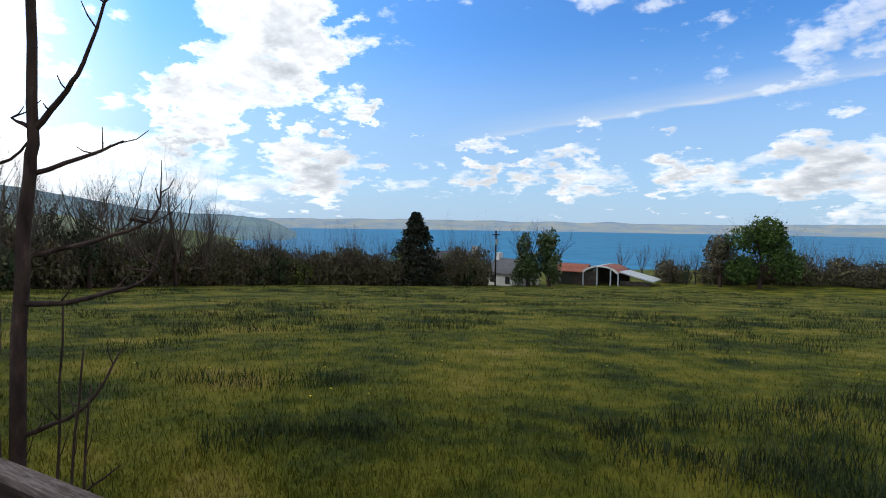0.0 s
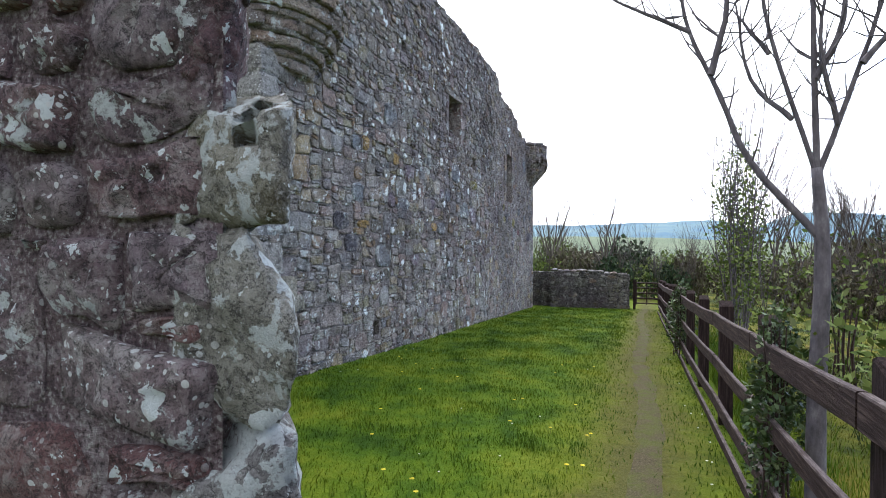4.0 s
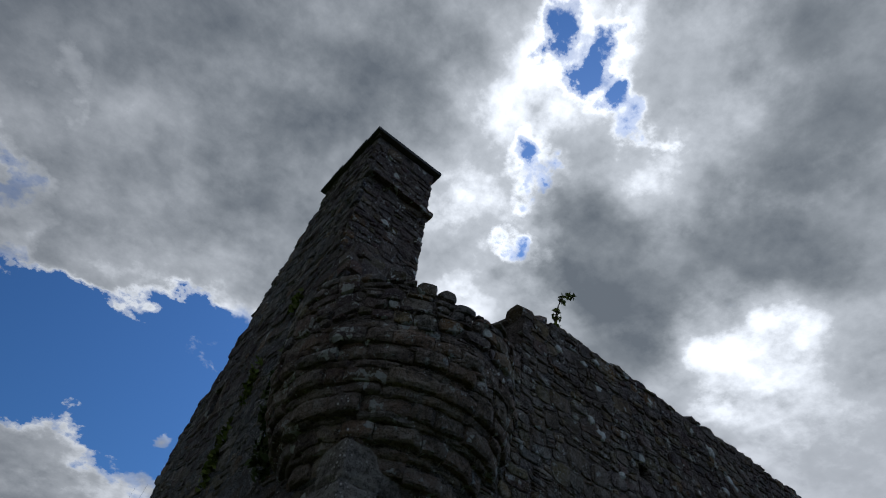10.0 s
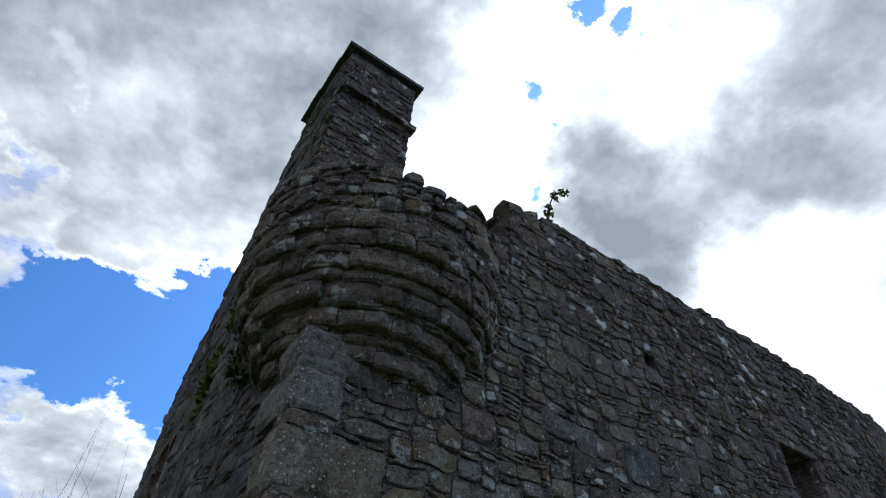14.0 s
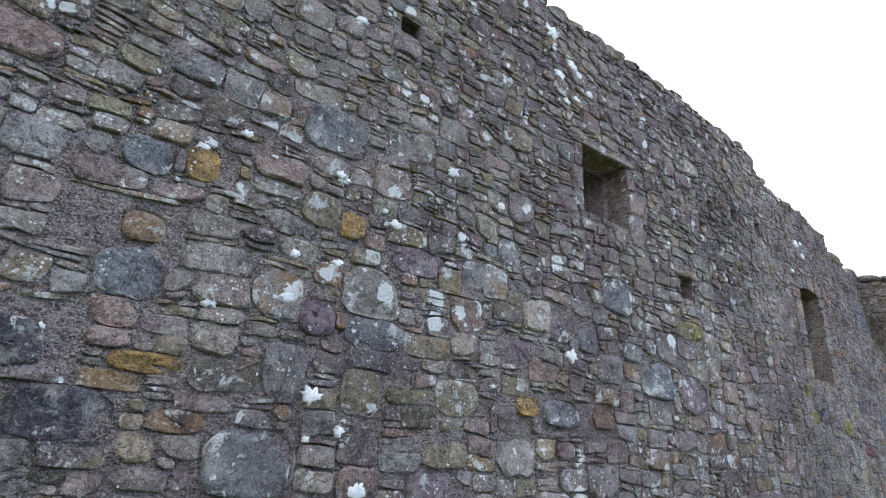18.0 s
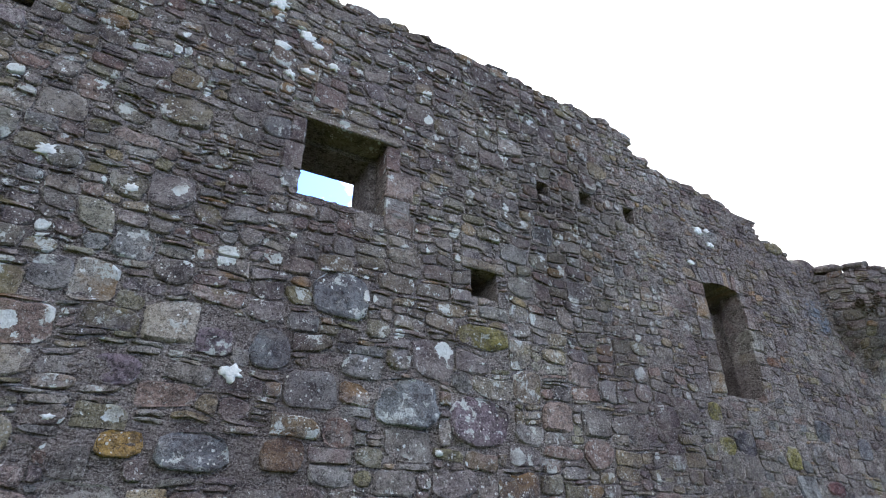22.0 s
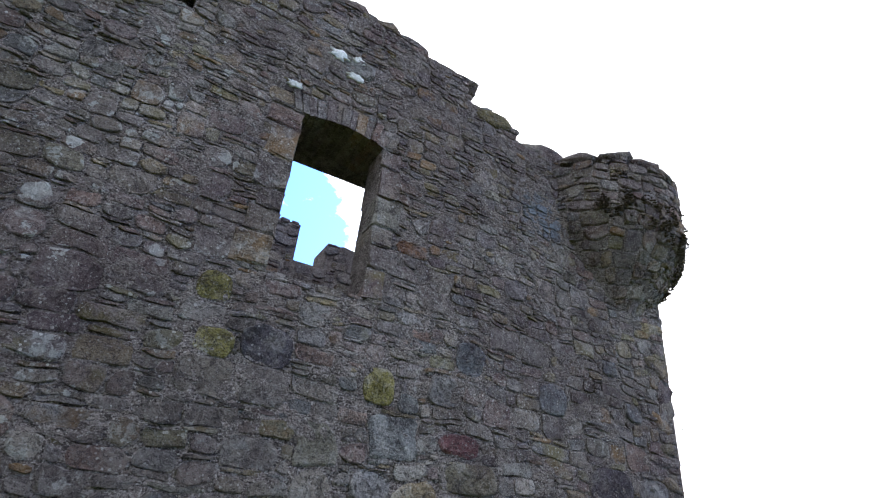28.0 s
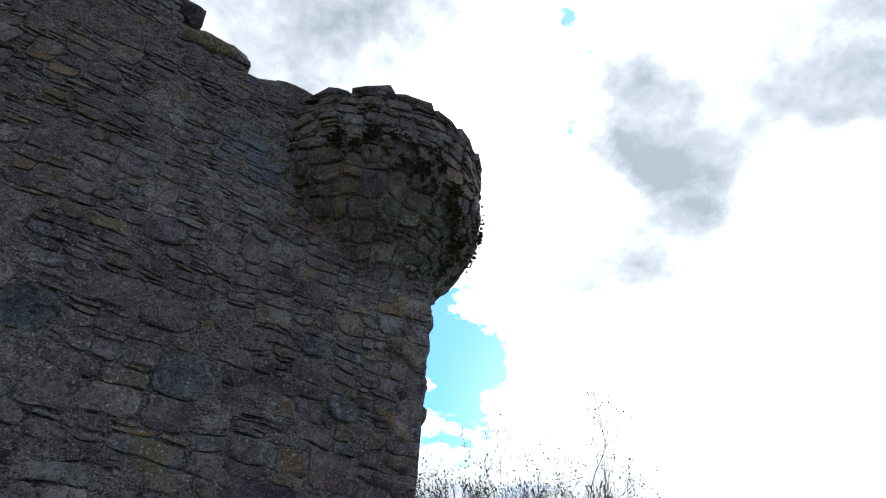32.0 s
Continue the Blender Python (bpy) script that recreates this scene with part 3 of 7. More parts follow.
def ground_build(N, bsdf):
    p = N.add("ShaderNodeNewGeometry").outputs["Position"]
    s = N.add("ShaderNodeSeparateXYZ", {0: p})
    fine = N.noise(p, 9.0, 6.0, 0.7)
    flat = N.add("ShaderNodeMapping", {0: p, 3: (1, 1, 0)}).outputs[0]
    tone = lambda scale, tones: N.ramp(N.math("MULTIPLY_ADD", N.math("SUBTRACT", patchy(N, flat, scale), 0.5), 3.8, N.math("MULTIPLY_ADD", fine, 0.5, 0.21)), [(i / (len(tones) - 1), t) for i, t in enumerate(tones)])
    lawn, field = tone(0.9, LAWN), tone(0.42, FIELD)
    far = N.ramp(N.noise(p, 0.012, 5.0, 0.6), [(0.35, (0.045, 0.06, 0.03)), (0.5, (0.09, 0.12, 0.04)), (0.65, (0.07, 0.075, 0.045))])
    c = N.mix(N.ramp(N.math("MULTIPLY_ADD", s.outputs[1], 1.0, 0.0), [(0.2, 0.0), (0.6, 1.0)]), lawn, field)
    # worn strip of soil and moss along the path
    bend = N.math("MULTIPLY", N.math("SINE", N.math("MULTIPLY", s.outputs[0], 0.7)), 0.06)
    wear = N.math("ABSOLUTE", N.math("SUBTRACT", N.math("ADD", s.outputs[1], 0.72), bend))
    wear = N.math("ADD", wear, N.math("MULTIPLY", N.math("SUBTRACT", N.noise(p, 2.2, 6.0, 0.7), 0.5), 0.9))
    soil = N.ramp(N.noise(p, 50.0, 5.0, 0.75), [(0.3, (0.04, 0.038, 0.012)), (0.55, (0.095, 0.085, 0.028)), (0.75, (0.17, 0.15, 0.07))])
    c = N.mix(N.ramp(wear, [(0.25, 0.75), (1.10, 0.0)]), c, N.ramp(fine, [(0.35, (0.10, 0.115, 0.010)), (0.65, (0.19, 0.185, 0.020))]))
    c = N.mix(N.ramp(wear, [(0.10, 0.78), (0.58, 0.0)]), c, soil)
    dist = N.add("ShaderNodeVectorMath", {0: p}, op="LENGTH").outputs["Value"]
    c = N.mix(N.math("MULTIPLY_ADD", dist, 0.008, -0.7, clamp=True), c, far)
    put(N, bsdf, c, N.math("MULTIPLY_ADD", N.noise(p, 45.0, 4.0, 0.7), 0.4, fine), 0.9, 0.05)


ground_mat = surface("grass_ground", ground_build, 0.95, 0.1)


def path_build(N, bsdf):
    p = N.add("ShaderNodeNewGeometry").outputs["Position"]
    g = N.noise(p, 60.0, 5.0, 0.75)
    soil = N.ramp(g, [(0.3, (0.045, 0.036, 0.020)), (0.55, (0.11, 0.088, 0.050)), (0.75, (0.20, 0.17, 0.12))])
    moss = N.ramp(N.noise(p, 4.0, 7.0, 0.75), [(0.42, 0.0), (0.60, 0.8)])
    c = N.mix(moss, soil, N.mix(N.noise(p, 30.0, 3.0), (0.06, 0.085, 0.014, 1), (0.13, 0.13, 0.035, 1)))
    put(N, bsdf, c, g, 0.8, 0.02)


path_mat = surface("trodden_earth", path_build, 0.95, 0.1)


def sea_build(N, bsdf):
    p = N.add("ShaderNodeNewGeometry").outputs["Position"]
    st = N.add("ShaderNodeMapping", {0: p, 3: (0.004, 0.012, 0.01)}).outputs[0]
    c = N.ramp(N.noise(st, 3.0, 5.0, 0.6), [(0.35, (0.014, 0.125, 0.25)), (0.65, (0.03, 0.20, 0.37))])
    put(N, bsdf, c, N.noise(p, 0.25, 6.0, 0.7), 0.5, 1.0)


sea_mat = surface("sea_water", sea_build, 0.6, 0.12)


def plain(name, c1, c2, scale=4.0, rough=0.85, metal=0.0, bump=0.3):
    def build(N, bsdf):
        p = N.add("ShaderNodeNewGeometry").outputs["Position"]
        n = N.noise(p, scale, 6.0, 0.65)
        put(N, bsdf, N.mix(N.ramp(n, [(0.35, 0.0), (0.65, 1.0)]), (*c1, 1), (*c2, 1)), N.noise(p, scale * 6, 4.0), bump, 0.02)
        bsdf.inputs["Metallic"].default_value = metal
    return surface(name, build, rough, 0.3)


twig = plain("bare_twigs", (0.065, 0.052, 0.046), (0.11, 0.092, 0.078), 0.5)
lichen_mat = plain("white_lichen", (0.62, 0.67, 0.69), (0.86, 0.88, 0.88), 30.0, 0.95, 0.0, 0.8)
slope_twig = plain("woodland_twigs", (0.15, 0.125, 0.095), (0.24, 0.20, 0.15), 0.5)
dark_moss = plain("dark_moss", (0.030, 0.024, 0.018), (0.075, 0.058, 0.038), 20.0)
# the blue of distant haze is mixed into the next two base colours
hill_far_hazed = plain("far_shore", (0.18, 0.27, 0.37), (0.33, 0.34, 0.30), 0.006, 1.0)
hill_mid_hazed = plain("hazy_wooded_hill", (0.085, 0.16, 0.22), (0.15, 0.22, 0.22), 0.006, 1.0)
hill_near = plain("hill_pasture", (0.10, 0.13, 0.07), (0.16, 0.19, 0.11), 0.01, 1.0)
render_white = plain("white_render", (0.55, 0.55, 0.53), (0.65, 0.65, 0.63), 1.0)
slate = plain("slate", (0.07, 0.075, 0.085), (0.11, 0.11, 0.12), 2.0)
rust = plain("rusty_sheet", (0.19, 0.055, 0.035), (0.27, 0.09, 0.055), 1.2, 0.7)
zinc = plain("galvanised_sheet", (0.35, 0.37, 0.38), (0.5, 0.52, 0.53), 1.2, 0.5, 0.3)
dark_timber = plain("dark_boards", (0.03, 0.025, 0.02), (0.06, 0.05, 0.04), 2.0)
steel = plain("galvanised_bar", (0.30, 0.31, 0.31), (0.42, 0.43, 0.43), 12.0, 0.5, 0.6)
board_mat = plain("sign_panel", (0.02, 0.025, 0.02), (0.04, 0.045, 0.04), 3.0, 0.4)
glass_dark = plain("window_glass", (0.02, 0.025, 0.03), (0.03, 0.035, 0.04), 1.0, 0.1)

# ---- mesh tools ----


class Mesh:
    def __init__(self):
        self.v, self.f = [], []

    def add(self, verts, faces):
        k = len(self.v)
        self.v.extend(verts)
        self.f.extend([tuple(i + k for i in f) for f in faces])
        return self

    def box(self, x0, x1, y0, y1, z0, z1):
        v = [(x, y, z) for z in (z0, z1) for x, y in ((x0, y0), (x1, y0), (x1, y1), (x0, y1))]
        return self.add(v, [(3, 2, 1, 0), (4, 5, 6, 7), (0, 1, 5, 4), (1, 2, 6, 5), (2, 3, 7, 6), (3, 0, 4, 7)])

    def data(self, name, smooth=False):
        me = bpy.data.meshes.new(name)
        me.from_pydata([tuple(p) for p in self.v], [], self.f)
        if smooth:
            me.polygons.foreach_set("use_smooth", [True] * len(me.polygons))
        return me


def part(name, mesh, material, parent=None, label="", smooth=False, m=None):
    """One mesh object, alone or under a thing or a part."""
    me = mesh if isinstance(mesh, bpy.types.Mesh) else mesh.data(name, smooth)
    if not me.materials:
        me.materials.append(material)
    ob = new(name, me)
    if m is not None:
        ob.matrix_world = m
    if parent is not None:
        ob.parent = parent
    if label:
        tagged(ob, label)
    return ob


def thing(name, label, category, group="", at=(0, 0, 0)):
    ob = new(name)
    ob.empty_display_size = 0.1
    ob.location = at
    return tagged(ob, label, category, group)


def clip(poly, nx, ny, c):
    """The part of a convex polygon where nx*u + ny*v <= c."""
    out = []
    for i, p in enumerate(poly):
        q = poly[i - 1]
        dp, dq = nx * p[0] + ny * p[1] - c, nx * q[0] + ny * q[1] - c
        if (dp < 0) != (dq < 0):
            s = dq / (dq - dp)
            out.append((q[0] + s * (p[0] - q[0]), q[1] + s * (p[1] - q[1])))
        if dp <= 0:
            out.append(p)
    return out


def rubble_cells(u0, u1, base, top, rnd, row=(0.09, 0.19), wide=(0.10, 0.42), holes=(), big=0.06, vmin=None, slivers=0.34, col=0.035, wear=(0.04, 0.42), grain=None):
    """Outlines of random rubble, packed from the ground up: boulders, slabs and thin pinnings."""
    lo = vmin if vmin is not None else min(base(u0), base(u1)) - 0.1
    hi = max(top(u0 + (u1 - u0) * i / 60) for i in range(61)) + 0.15
    n = max(2, int(round((u1 - u0) / col)))
    col = (u1 - u0) / n
    line = np.full(n, lo) + np.array([rnd.choice((0.0, 0.04, 0.08)) for _ in range(n // 6 + 1)]).repeat(6)[:n]
    cells = []
    while True:
        i = int(np.argmin(line))
        v = line[i]
        if v > hi:
            break
        # nearly level neighbours carry the next stone together, so that joints break
        j = i
        while j < n and -1e-6 <= line[j] - v < 0.022:
            j += 1
        while i > 0 and 0 <= line[i - 1] - v < 0.022:
            i -= 1
        left, right = line[i - 1] if i else 1e9, line[j] if j < n else 1e9
        k, g = rnd.random(), (grain(u0 + i * col, v) if grain else 1.0)
        if k < big:
            h = rnd.uniform(1.2, 1.9) * row[1]
            w = h * rnd.uniform(1.0, 1.7)
        elif k < big + slivers:
            h = rnd.uniform(0.32, 0.62) * row[0]
            w = rnd.uniform(0.7, 1.0) * wide[1] * rnd.uniform(0.3, 1.0)
        else:
            h = rnd.uniform(*row)
            w = min(wide[1], max(wide[0], h * rnd.uniform(1.1, 2.9)))
        w, h = w * g, h * g
        c = max(2, int(round(w / col)))
        if j - i <= c + 2:
            c = j - i
            rise = min(left, right) - v
            if 0.02 < rise < 2.2 * row[1] and (rnd.random() < 0.6 or c * col < 0.10):
                h = max(0.03, rise - 0.008)
        h = min(h, max(0.05, 0.95 * c * col))
        i += rnd.choice((0, j - i - c))
        v = float(line[i:i + c].max())
        a, b = u0 + i * col, u0 + (i + c) * col
        line[i:i + c] = v + h
        cu, cv = (a + b) / 2, v + h / 2
        if cv > top(cu) or v + h < base(cu) - 0.02 or any(q[0] < cu < q[1] and q[2] < cv < q[3] for q in holes):
            continue
        # worn outline: cut corners, uneven edges, a slight tilt
        p = min(b - a, h)
        k = [p * rnd.uniform(*wear) for _ in range(4)]
        m = lambda: rnd.uniform(-0.07, 0.07) * p
        poly = [(a + k[0], v + m() * 0.4), (cu + m(), v + abs(m()) * 0.5), (b - k[1], v + m() * 0.4), (b + m() * 0.4, v + k[1] * 0.8), (b - abs(m()) * 0.4, cv + m()), (b + m() * 0.4, v + h - k[2] * 0.8), (b - k[2], v + h + m() * 0.4), (cu + m(), v + h - abs(m()) * 0.5), (a + k[3], v + h + m() * 0.4), (a + m() * 0.4, v + h - k[3] * 0.8), (a + abs(m()) * 0.4, cv + m()), (a + m() * 0.4, v + k[0] * 0.8)]
        if h < 0.07:
            poly = poly[:3] + poly[4:5] + poly[6:9] + poly[10:11]
        t = rnd.uniform(-0.09, 0.09) + 0.02 * math.sin(cu * 0.8)
        if b - a < 0.5:
            poly = [(cu + (x - cu) - t * (y - cv), cv + (y - cv) + t * (x - cu)) for x, y in poly]
        # courses wander, and no two sides run true
        poly = [(x + 0.045 * noise.noise((x * 1.4, y * 1.4, 0.5)) + 0.034 * noise.noise((x * 5.5, y * 5.5, 2.5)), y + 0.065 * noise.noise((x * 1.1, y * 1.1, 9.5)) + 0.030 * noise.noise((x * 5.5, y * 5.5, 6.5))) for x, y in poly]
        poly = clip(clip(clip(poly, -1, 0, -u0), 1, 0, u1), 0, 1, top(cu) + 0.02)
        for q in holes:
            us, vs = [x for x, _ in poly], [y for _, y in poly]
            if not poly or max(us) < q[0] or min(us) > q[1] or max(vs) < q[2] or min(vs) > q[3]:
                continue
            gap = [(q[0] - cu, (1, 0, q[0])), (cu - q[1], (-1, 0, -q[1])), (q[2] - cv, (0, 1, q[2])), (cv - q[3], (0, -1, -q[3]))]
            poly = clip(poly, *max(gap)[1])
        if len(poly) >= 3:
            cells.append(poly)
    return cells


def stone_mesh(poly, place, rnd, joint=0.010, depth=(0.010, 0.045), sink=0.05, mesh=None, rough=0.010, rings=1):
    """A rounded stone with the outline poly; place(u, v, d) maps the face, d outwards."""
    mesh = mesh or Mesh()
    cu = sum(p[0] for p in poly) / len(poly)
    cv = sum(p[1] for p in poly) / len(poly)
    pts = []
    for i, p in enumerate(poly):
        q = poly[(i + 1) % len(poly)]
        L = math.hypot(q[0] - p[0], q[1] - p[1])
        if L < 0.006:
            continue
        for s in ((0.5,) if L < 0.10 else (0.16, 0.84) if L < 0.3 else (0.10, 0.5, 0.90)):
            pts.append((p[0] + s * (q[0] - p[0]), p[1] + s * (q[1] - p[1])))
    if len(pts) < 4:
        return None
    size = max(0.03, min(math.hypot(p[0] - cu, p[1] - cv) for p in pts))
    k = max(0.45, 1 - joint / size)
    pts = [(cu + (p[0] - cu) * k + rnd.uniform(-1, 1) * rough * 0.5, cv + (p[1] - cv) * k + rnd.uniform(-1, 1) * rough * 0.5) for p in pts]
    d, n = rnd.uniform(*depth), len(pts)
    tu, tv = rnd.uniform(-0.12, 0.12), rnd.uniform(-0.16, 0.16)
    verts = [place(u, v, -sink) for u, v in pts]
    verts += [place(u, v, d * 0.35 + rnd.uniform(-1, 1) * rough * 0.4) for u, v in pts]
    prof = [(0.86, 0.92)] if rings == 1 else [(0.95, 0.75), (0.80, 0.98), (0.52, 1.06), (0.25, 1.08)]
    for s, dd in prof:
        verts += [place(cu + (u - cu) * s, cv + (v - cv) * s, d * dd + (u - cu) * tu * s + (v - cv) * tv * s + rnd.uniform(-1, 1) * rough * (0.5 if rings == 1 else 0.9)) for u, v in pts]
    verts.append(place(cu, cv, d * 1.08 + rnd.uniform(-1, 1) * rough * 0.5))
    faces = []
    for ring in range(1 + len(prof)):
        o = ring * n
        faces += [(o + i, o + (i + 1) % n, o + n + (i + 1) % n, o + n + i) for i in range(n)]
    o = (1 + len(prof)) * n
    faces += [(o + i, o + (i + 1) % n, o + n) for i in range(n)]
    return mesh.add(verts, faces)


def face_of_stones(name, parent, cells, place, rnd, material, near=None, label="", limit=300, **kw):
    """Stones as parts inside the stretch near(u, v); the rest as one mesh."""
    rest, count = Mesh(), 0
    for poly in cells:
        cu = sum(p[0] for p in poly) / len(poly)
        cv = sum(p[1] for p in poly) / len(poly)
        if near and near(cu, cv) and count < limit:
            sm = stone_mesh(poly, place, rnd, **kw)
            if sm:
                part("stone", sm, material, parent)
                count += 1
        else:
            stone_mesh(poly, place, rnd, mesh=rest, **kw)
    if rest.v:
        ob = part(name, rest, material, parent, label)
        tagged(ob, kind="stuff")


def wall_core(u0, u1, base, top, holes, place, thick, step=0.5):
    """Solid masonry behind the stones, with real openings through it."""
    us = sorted({u0, u1, *[u for h in holes for u in h[:2]], *[u0 + step * i for i in range(int((u1 - u0) / step) + 1)]})
    mesh, foot = Mesh(), min(base(u) for u in us) - 0.4
    for a, b in zip(us, us[1:]):
        if b - a < 1e-4:
            continue
        mid, spans = (a + b) / 2, [(foot, min(top(a + 1e-3), top(b - 1e-3)) - 0.04)]
        for h in holes:
            if h[0] < mid < h[1]:
                spans = [s for lo, hi in spans for s in ((lo, min(hi, h[2])), (max(lo, h[3]), hi)) if s[1] > s[0] + 1e-3]
        for lo, hi in spans:
            v = [place(u, w, d) for d in (0.0, -thick) for u, w in ((a, lo), (b, lo), (b, hi), (a, hi))]
            mesh.add(v, [(0, 1, 2, 3), (7, 6, 5, 4), (0, 4, 5, 1), (2, 6, 7, 3), (1, 5, 6, 2), (0, 3, 7, 4)])
    # shared corners are joined, so that the masonry is one body
    seen, index, verts = {}, [], []
    for p in mesh.v:
        key = tuple(round(q, 3) for q in p)
        if key not in seen:
            seen[key] = len(verts)
            verts.append(p)
        index.append(seen[key])
    mesh.v, mesh.f = verts, [tuple(index[i] for i in f) for f in mesh.f]
    return mesh


def block(place, u0, u1, v0, v1, d0, d1, rnd, j=0.012):
    """A dressed block with worn, slightly uneven edges."""
    e = 0.016
    rings = []
    for d, k in ((d0, 0.0), (d1 - e, 0.0), (d1, e)):
        ring = []
        for su, sv in ((0, 0), (0.5, 0), (1, 0), (1, 0.5), (1, 1), (0.5, 1), (0, 1), (0, 0.5)):
            u, v = u0 + k + (u1 - u0 - 2 * k) * su, v0 + k + (v1 - v0 - 2 * k) * sv
            ring.append(place(u + rnd.uniform(-j, j) * 0.6, v + rnd.uniform(-j, j) * 0.6, d + rnd.uniform(-j, j) * 0.5))
        rings.append(ring)
    verts = [p for r in rings for p in r] + [place((u0 + u1) / 2, (v0 + v1) / 2, d1 + rnd.uniform(-j, j) * 0.4)]
    faces = [(o + i, o + (i + 1) % 8, o + 8 + (i + 1) % 8, o + 8 + i) for o in (0, 8) for i in range(8)]
    faces += [(16 + i, 16 + (i + 1) % 8, 24) for i in range(8)] + [tuple(range(7, -1, -1))]
    return Mesh().add(verts, faces)


def tube(mesh, pts, radii, sides=6):
    pts = [Vector(p) for p in pts]
    k = len(mesh.v)
    ref = Vector((0.31, 0.77, 0.2))
    for i, p in enumerate(pts):
        t = (pts[min(i + 1, len(pts) - 1)] - pts[max(i - 1, 0)]).normalized()
        a = t.cross(ref).normalized()
        b = t.cross(a)
        for s in range(sides):
            w = 2 * math.pi * s / sides
            mesh.v.append(tuple(p + radii[i] * (math.cos(w) * a + math.sin(w) * b)))
    for i in range(len(pts) - 1):
        for s in range(sides):
            o, q = k + i * sides, (s + 1) % sides
            mesh.f.append((o + s, o + q, o + sides + q, o + sides + s))
    mesh.f.append(tuple(k + (len(pts) - 1) * sides + s for s in range(sides)))
    return mesh


# ---- lie of the land ----


def smooth(a, b, x):
    t = min(1.0, max(0.0, (x - a) / (b - a)))
    return t * t * (3 - 2 * t)


def land(x, y):
    """Height of the ground."""
    z = 0.35 + 0.045 * max(-26.0, min(4.0, x))
    if x < -26:
        z -= 0.05 * min(60.0, -26 - x)
    if y > 0.6:
        z -= 0.082 * min(75.0, y - 0.6)
    if y < -11:
        z -= 0.10 * min(40.0, -11 - y)
    r = math.hypot(x, y)
    if r > 90:
        b = math.degrees(math.atan2(y, x)) % 360
        seaward = smooth(60, 90, b) * (1 - smooth(140, 150, b))
        z += -45 * smooth(90, 600, r) * seaward - 6 * smooth(90, 400, r) * (1 - seaward)
    elif r < 45:
        z += 0.05 * noise.noise((x * 0.35, y * 0.35, 2.0)) + 0.018 * noise.noise((x * 1.7, y * 1.7, 5.0))
    return z

# ---- ground, sea and distance ----


def spaced(near, far, step, growth=1.16):
    out, v, s = [0.0], 0.0, step
    while v < far:
        v += s
        out.append(v)
        if v > near:
            s *= growth
    return out


def build_ground():
    side = spaced(26, 4600, 0.5)
    xs = sorted({-12 + s for s in side} | {-12 - s for s in side})
    ys = sorted({-2 + s for s in side} | {-2 - s for s in side})
    mesh = Mesh()
    mesh.v = [(x, y, land(x, y)) for y in ys for x in xs]
    n = len(xs)
    mesh.f = [(j * n + i, j * n + i + 1, (j + 1) * n + i + 1, (j + 1) * n + i) for j in range(len(ys) - 1) for i in range(n - 1)]
    tagged(part("ground", mesh, ground_mat, smooth=True), "uneven green grass sloping gently along the castle", "ground", kind="structure")


build_ground()
tagged(part("water", Mesh().add([(-4700, -200, -37), (4700, -200, -37), (4700, 4700, -37), (-4700, 4700, -37)], [(0, 1, 2, 3)]), sea_mat), "calm blue sea inlet beyond the fields", "sea", kind="structure")


def ridge(name, b0, b1, r, elevation, material, depth, label, seed):
    """A range of hills round the eye from bearing b0 to b1."""
    rnd = random.Random(seed)
    mesh, n = Mesh(), int((b1 - b0) * 2) + 1
    for i in range(n):
        b = b0 + (b1 - b0) * i / (n - 1)
        e = elevation(b) - 3.0 * (1 - smooth(b0, b0 + 9, b)) - 3.0 * smooth(b1 - 9, b1, b) + 0.10 * noise.noise((b * 0.35, seed, 0.0)) + 0.035 * noise.noise((b * 1.9, seed, 3.0))
        c, s = math.cos(radians(b)), math.sin(radians(b))
        h = 1.8 + r * math.tan(radians(e))
        for k, f in ((-depth, 0.0), (-depth * 0.45, 0.5), (0.0, 1.0), (depth * 0.5, 0.6)):
            rr = r + k
            mesh.v.append((c * rr, s * rr, -38 + (h + 38) * f + (6 * noise.noise((b, k * 0.01, seed)) if 0 < f < 1 else 0)))
    mesh.f = [(i * 4 + k, i * 4 + k + 1, i * 4 + k + 5, i * 4 + k + 4) for i in range(n - 1) for k in range(3)]
    return tagged(part(name, mesh, material, smooth=True), label, "hill", kind="structure")


ridge("backdrop_far_shore", 60, 152, 4300, lambda b: 0.30 + 0.18 * smooth(95, 128, b) * (1 - smooth(128, 150, b)) + 0.12 * smooth(96, 90, b) + 0.10 * noise.noise((b * 0.22, 5.0, 1.0)), hill_far_hazed, 500, "hills along the far shore, tinted pale blue for haze", 3)
ridge("backdrop_headland", 133, 176, 2100, lambda b: -0.3 + 1.0 * smooth(137, 146, b) + 2.2 * smooth(148, 166, b), hill_mid_hazed, 900, "wooded hill falling to the sea, tinted blue for haze", 5)
ridge("backdrop_hills", 166, 215, 2600, lambda b: 2.5 - 0.5 * smooth(170, 190, b), hill_mid_hazed, 1200, "hills beyond the valley, tinted blue for haze", 8)
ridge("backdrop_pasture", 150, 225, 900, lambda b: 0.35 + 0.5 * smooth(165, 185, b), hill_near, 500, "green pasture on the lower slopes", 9)


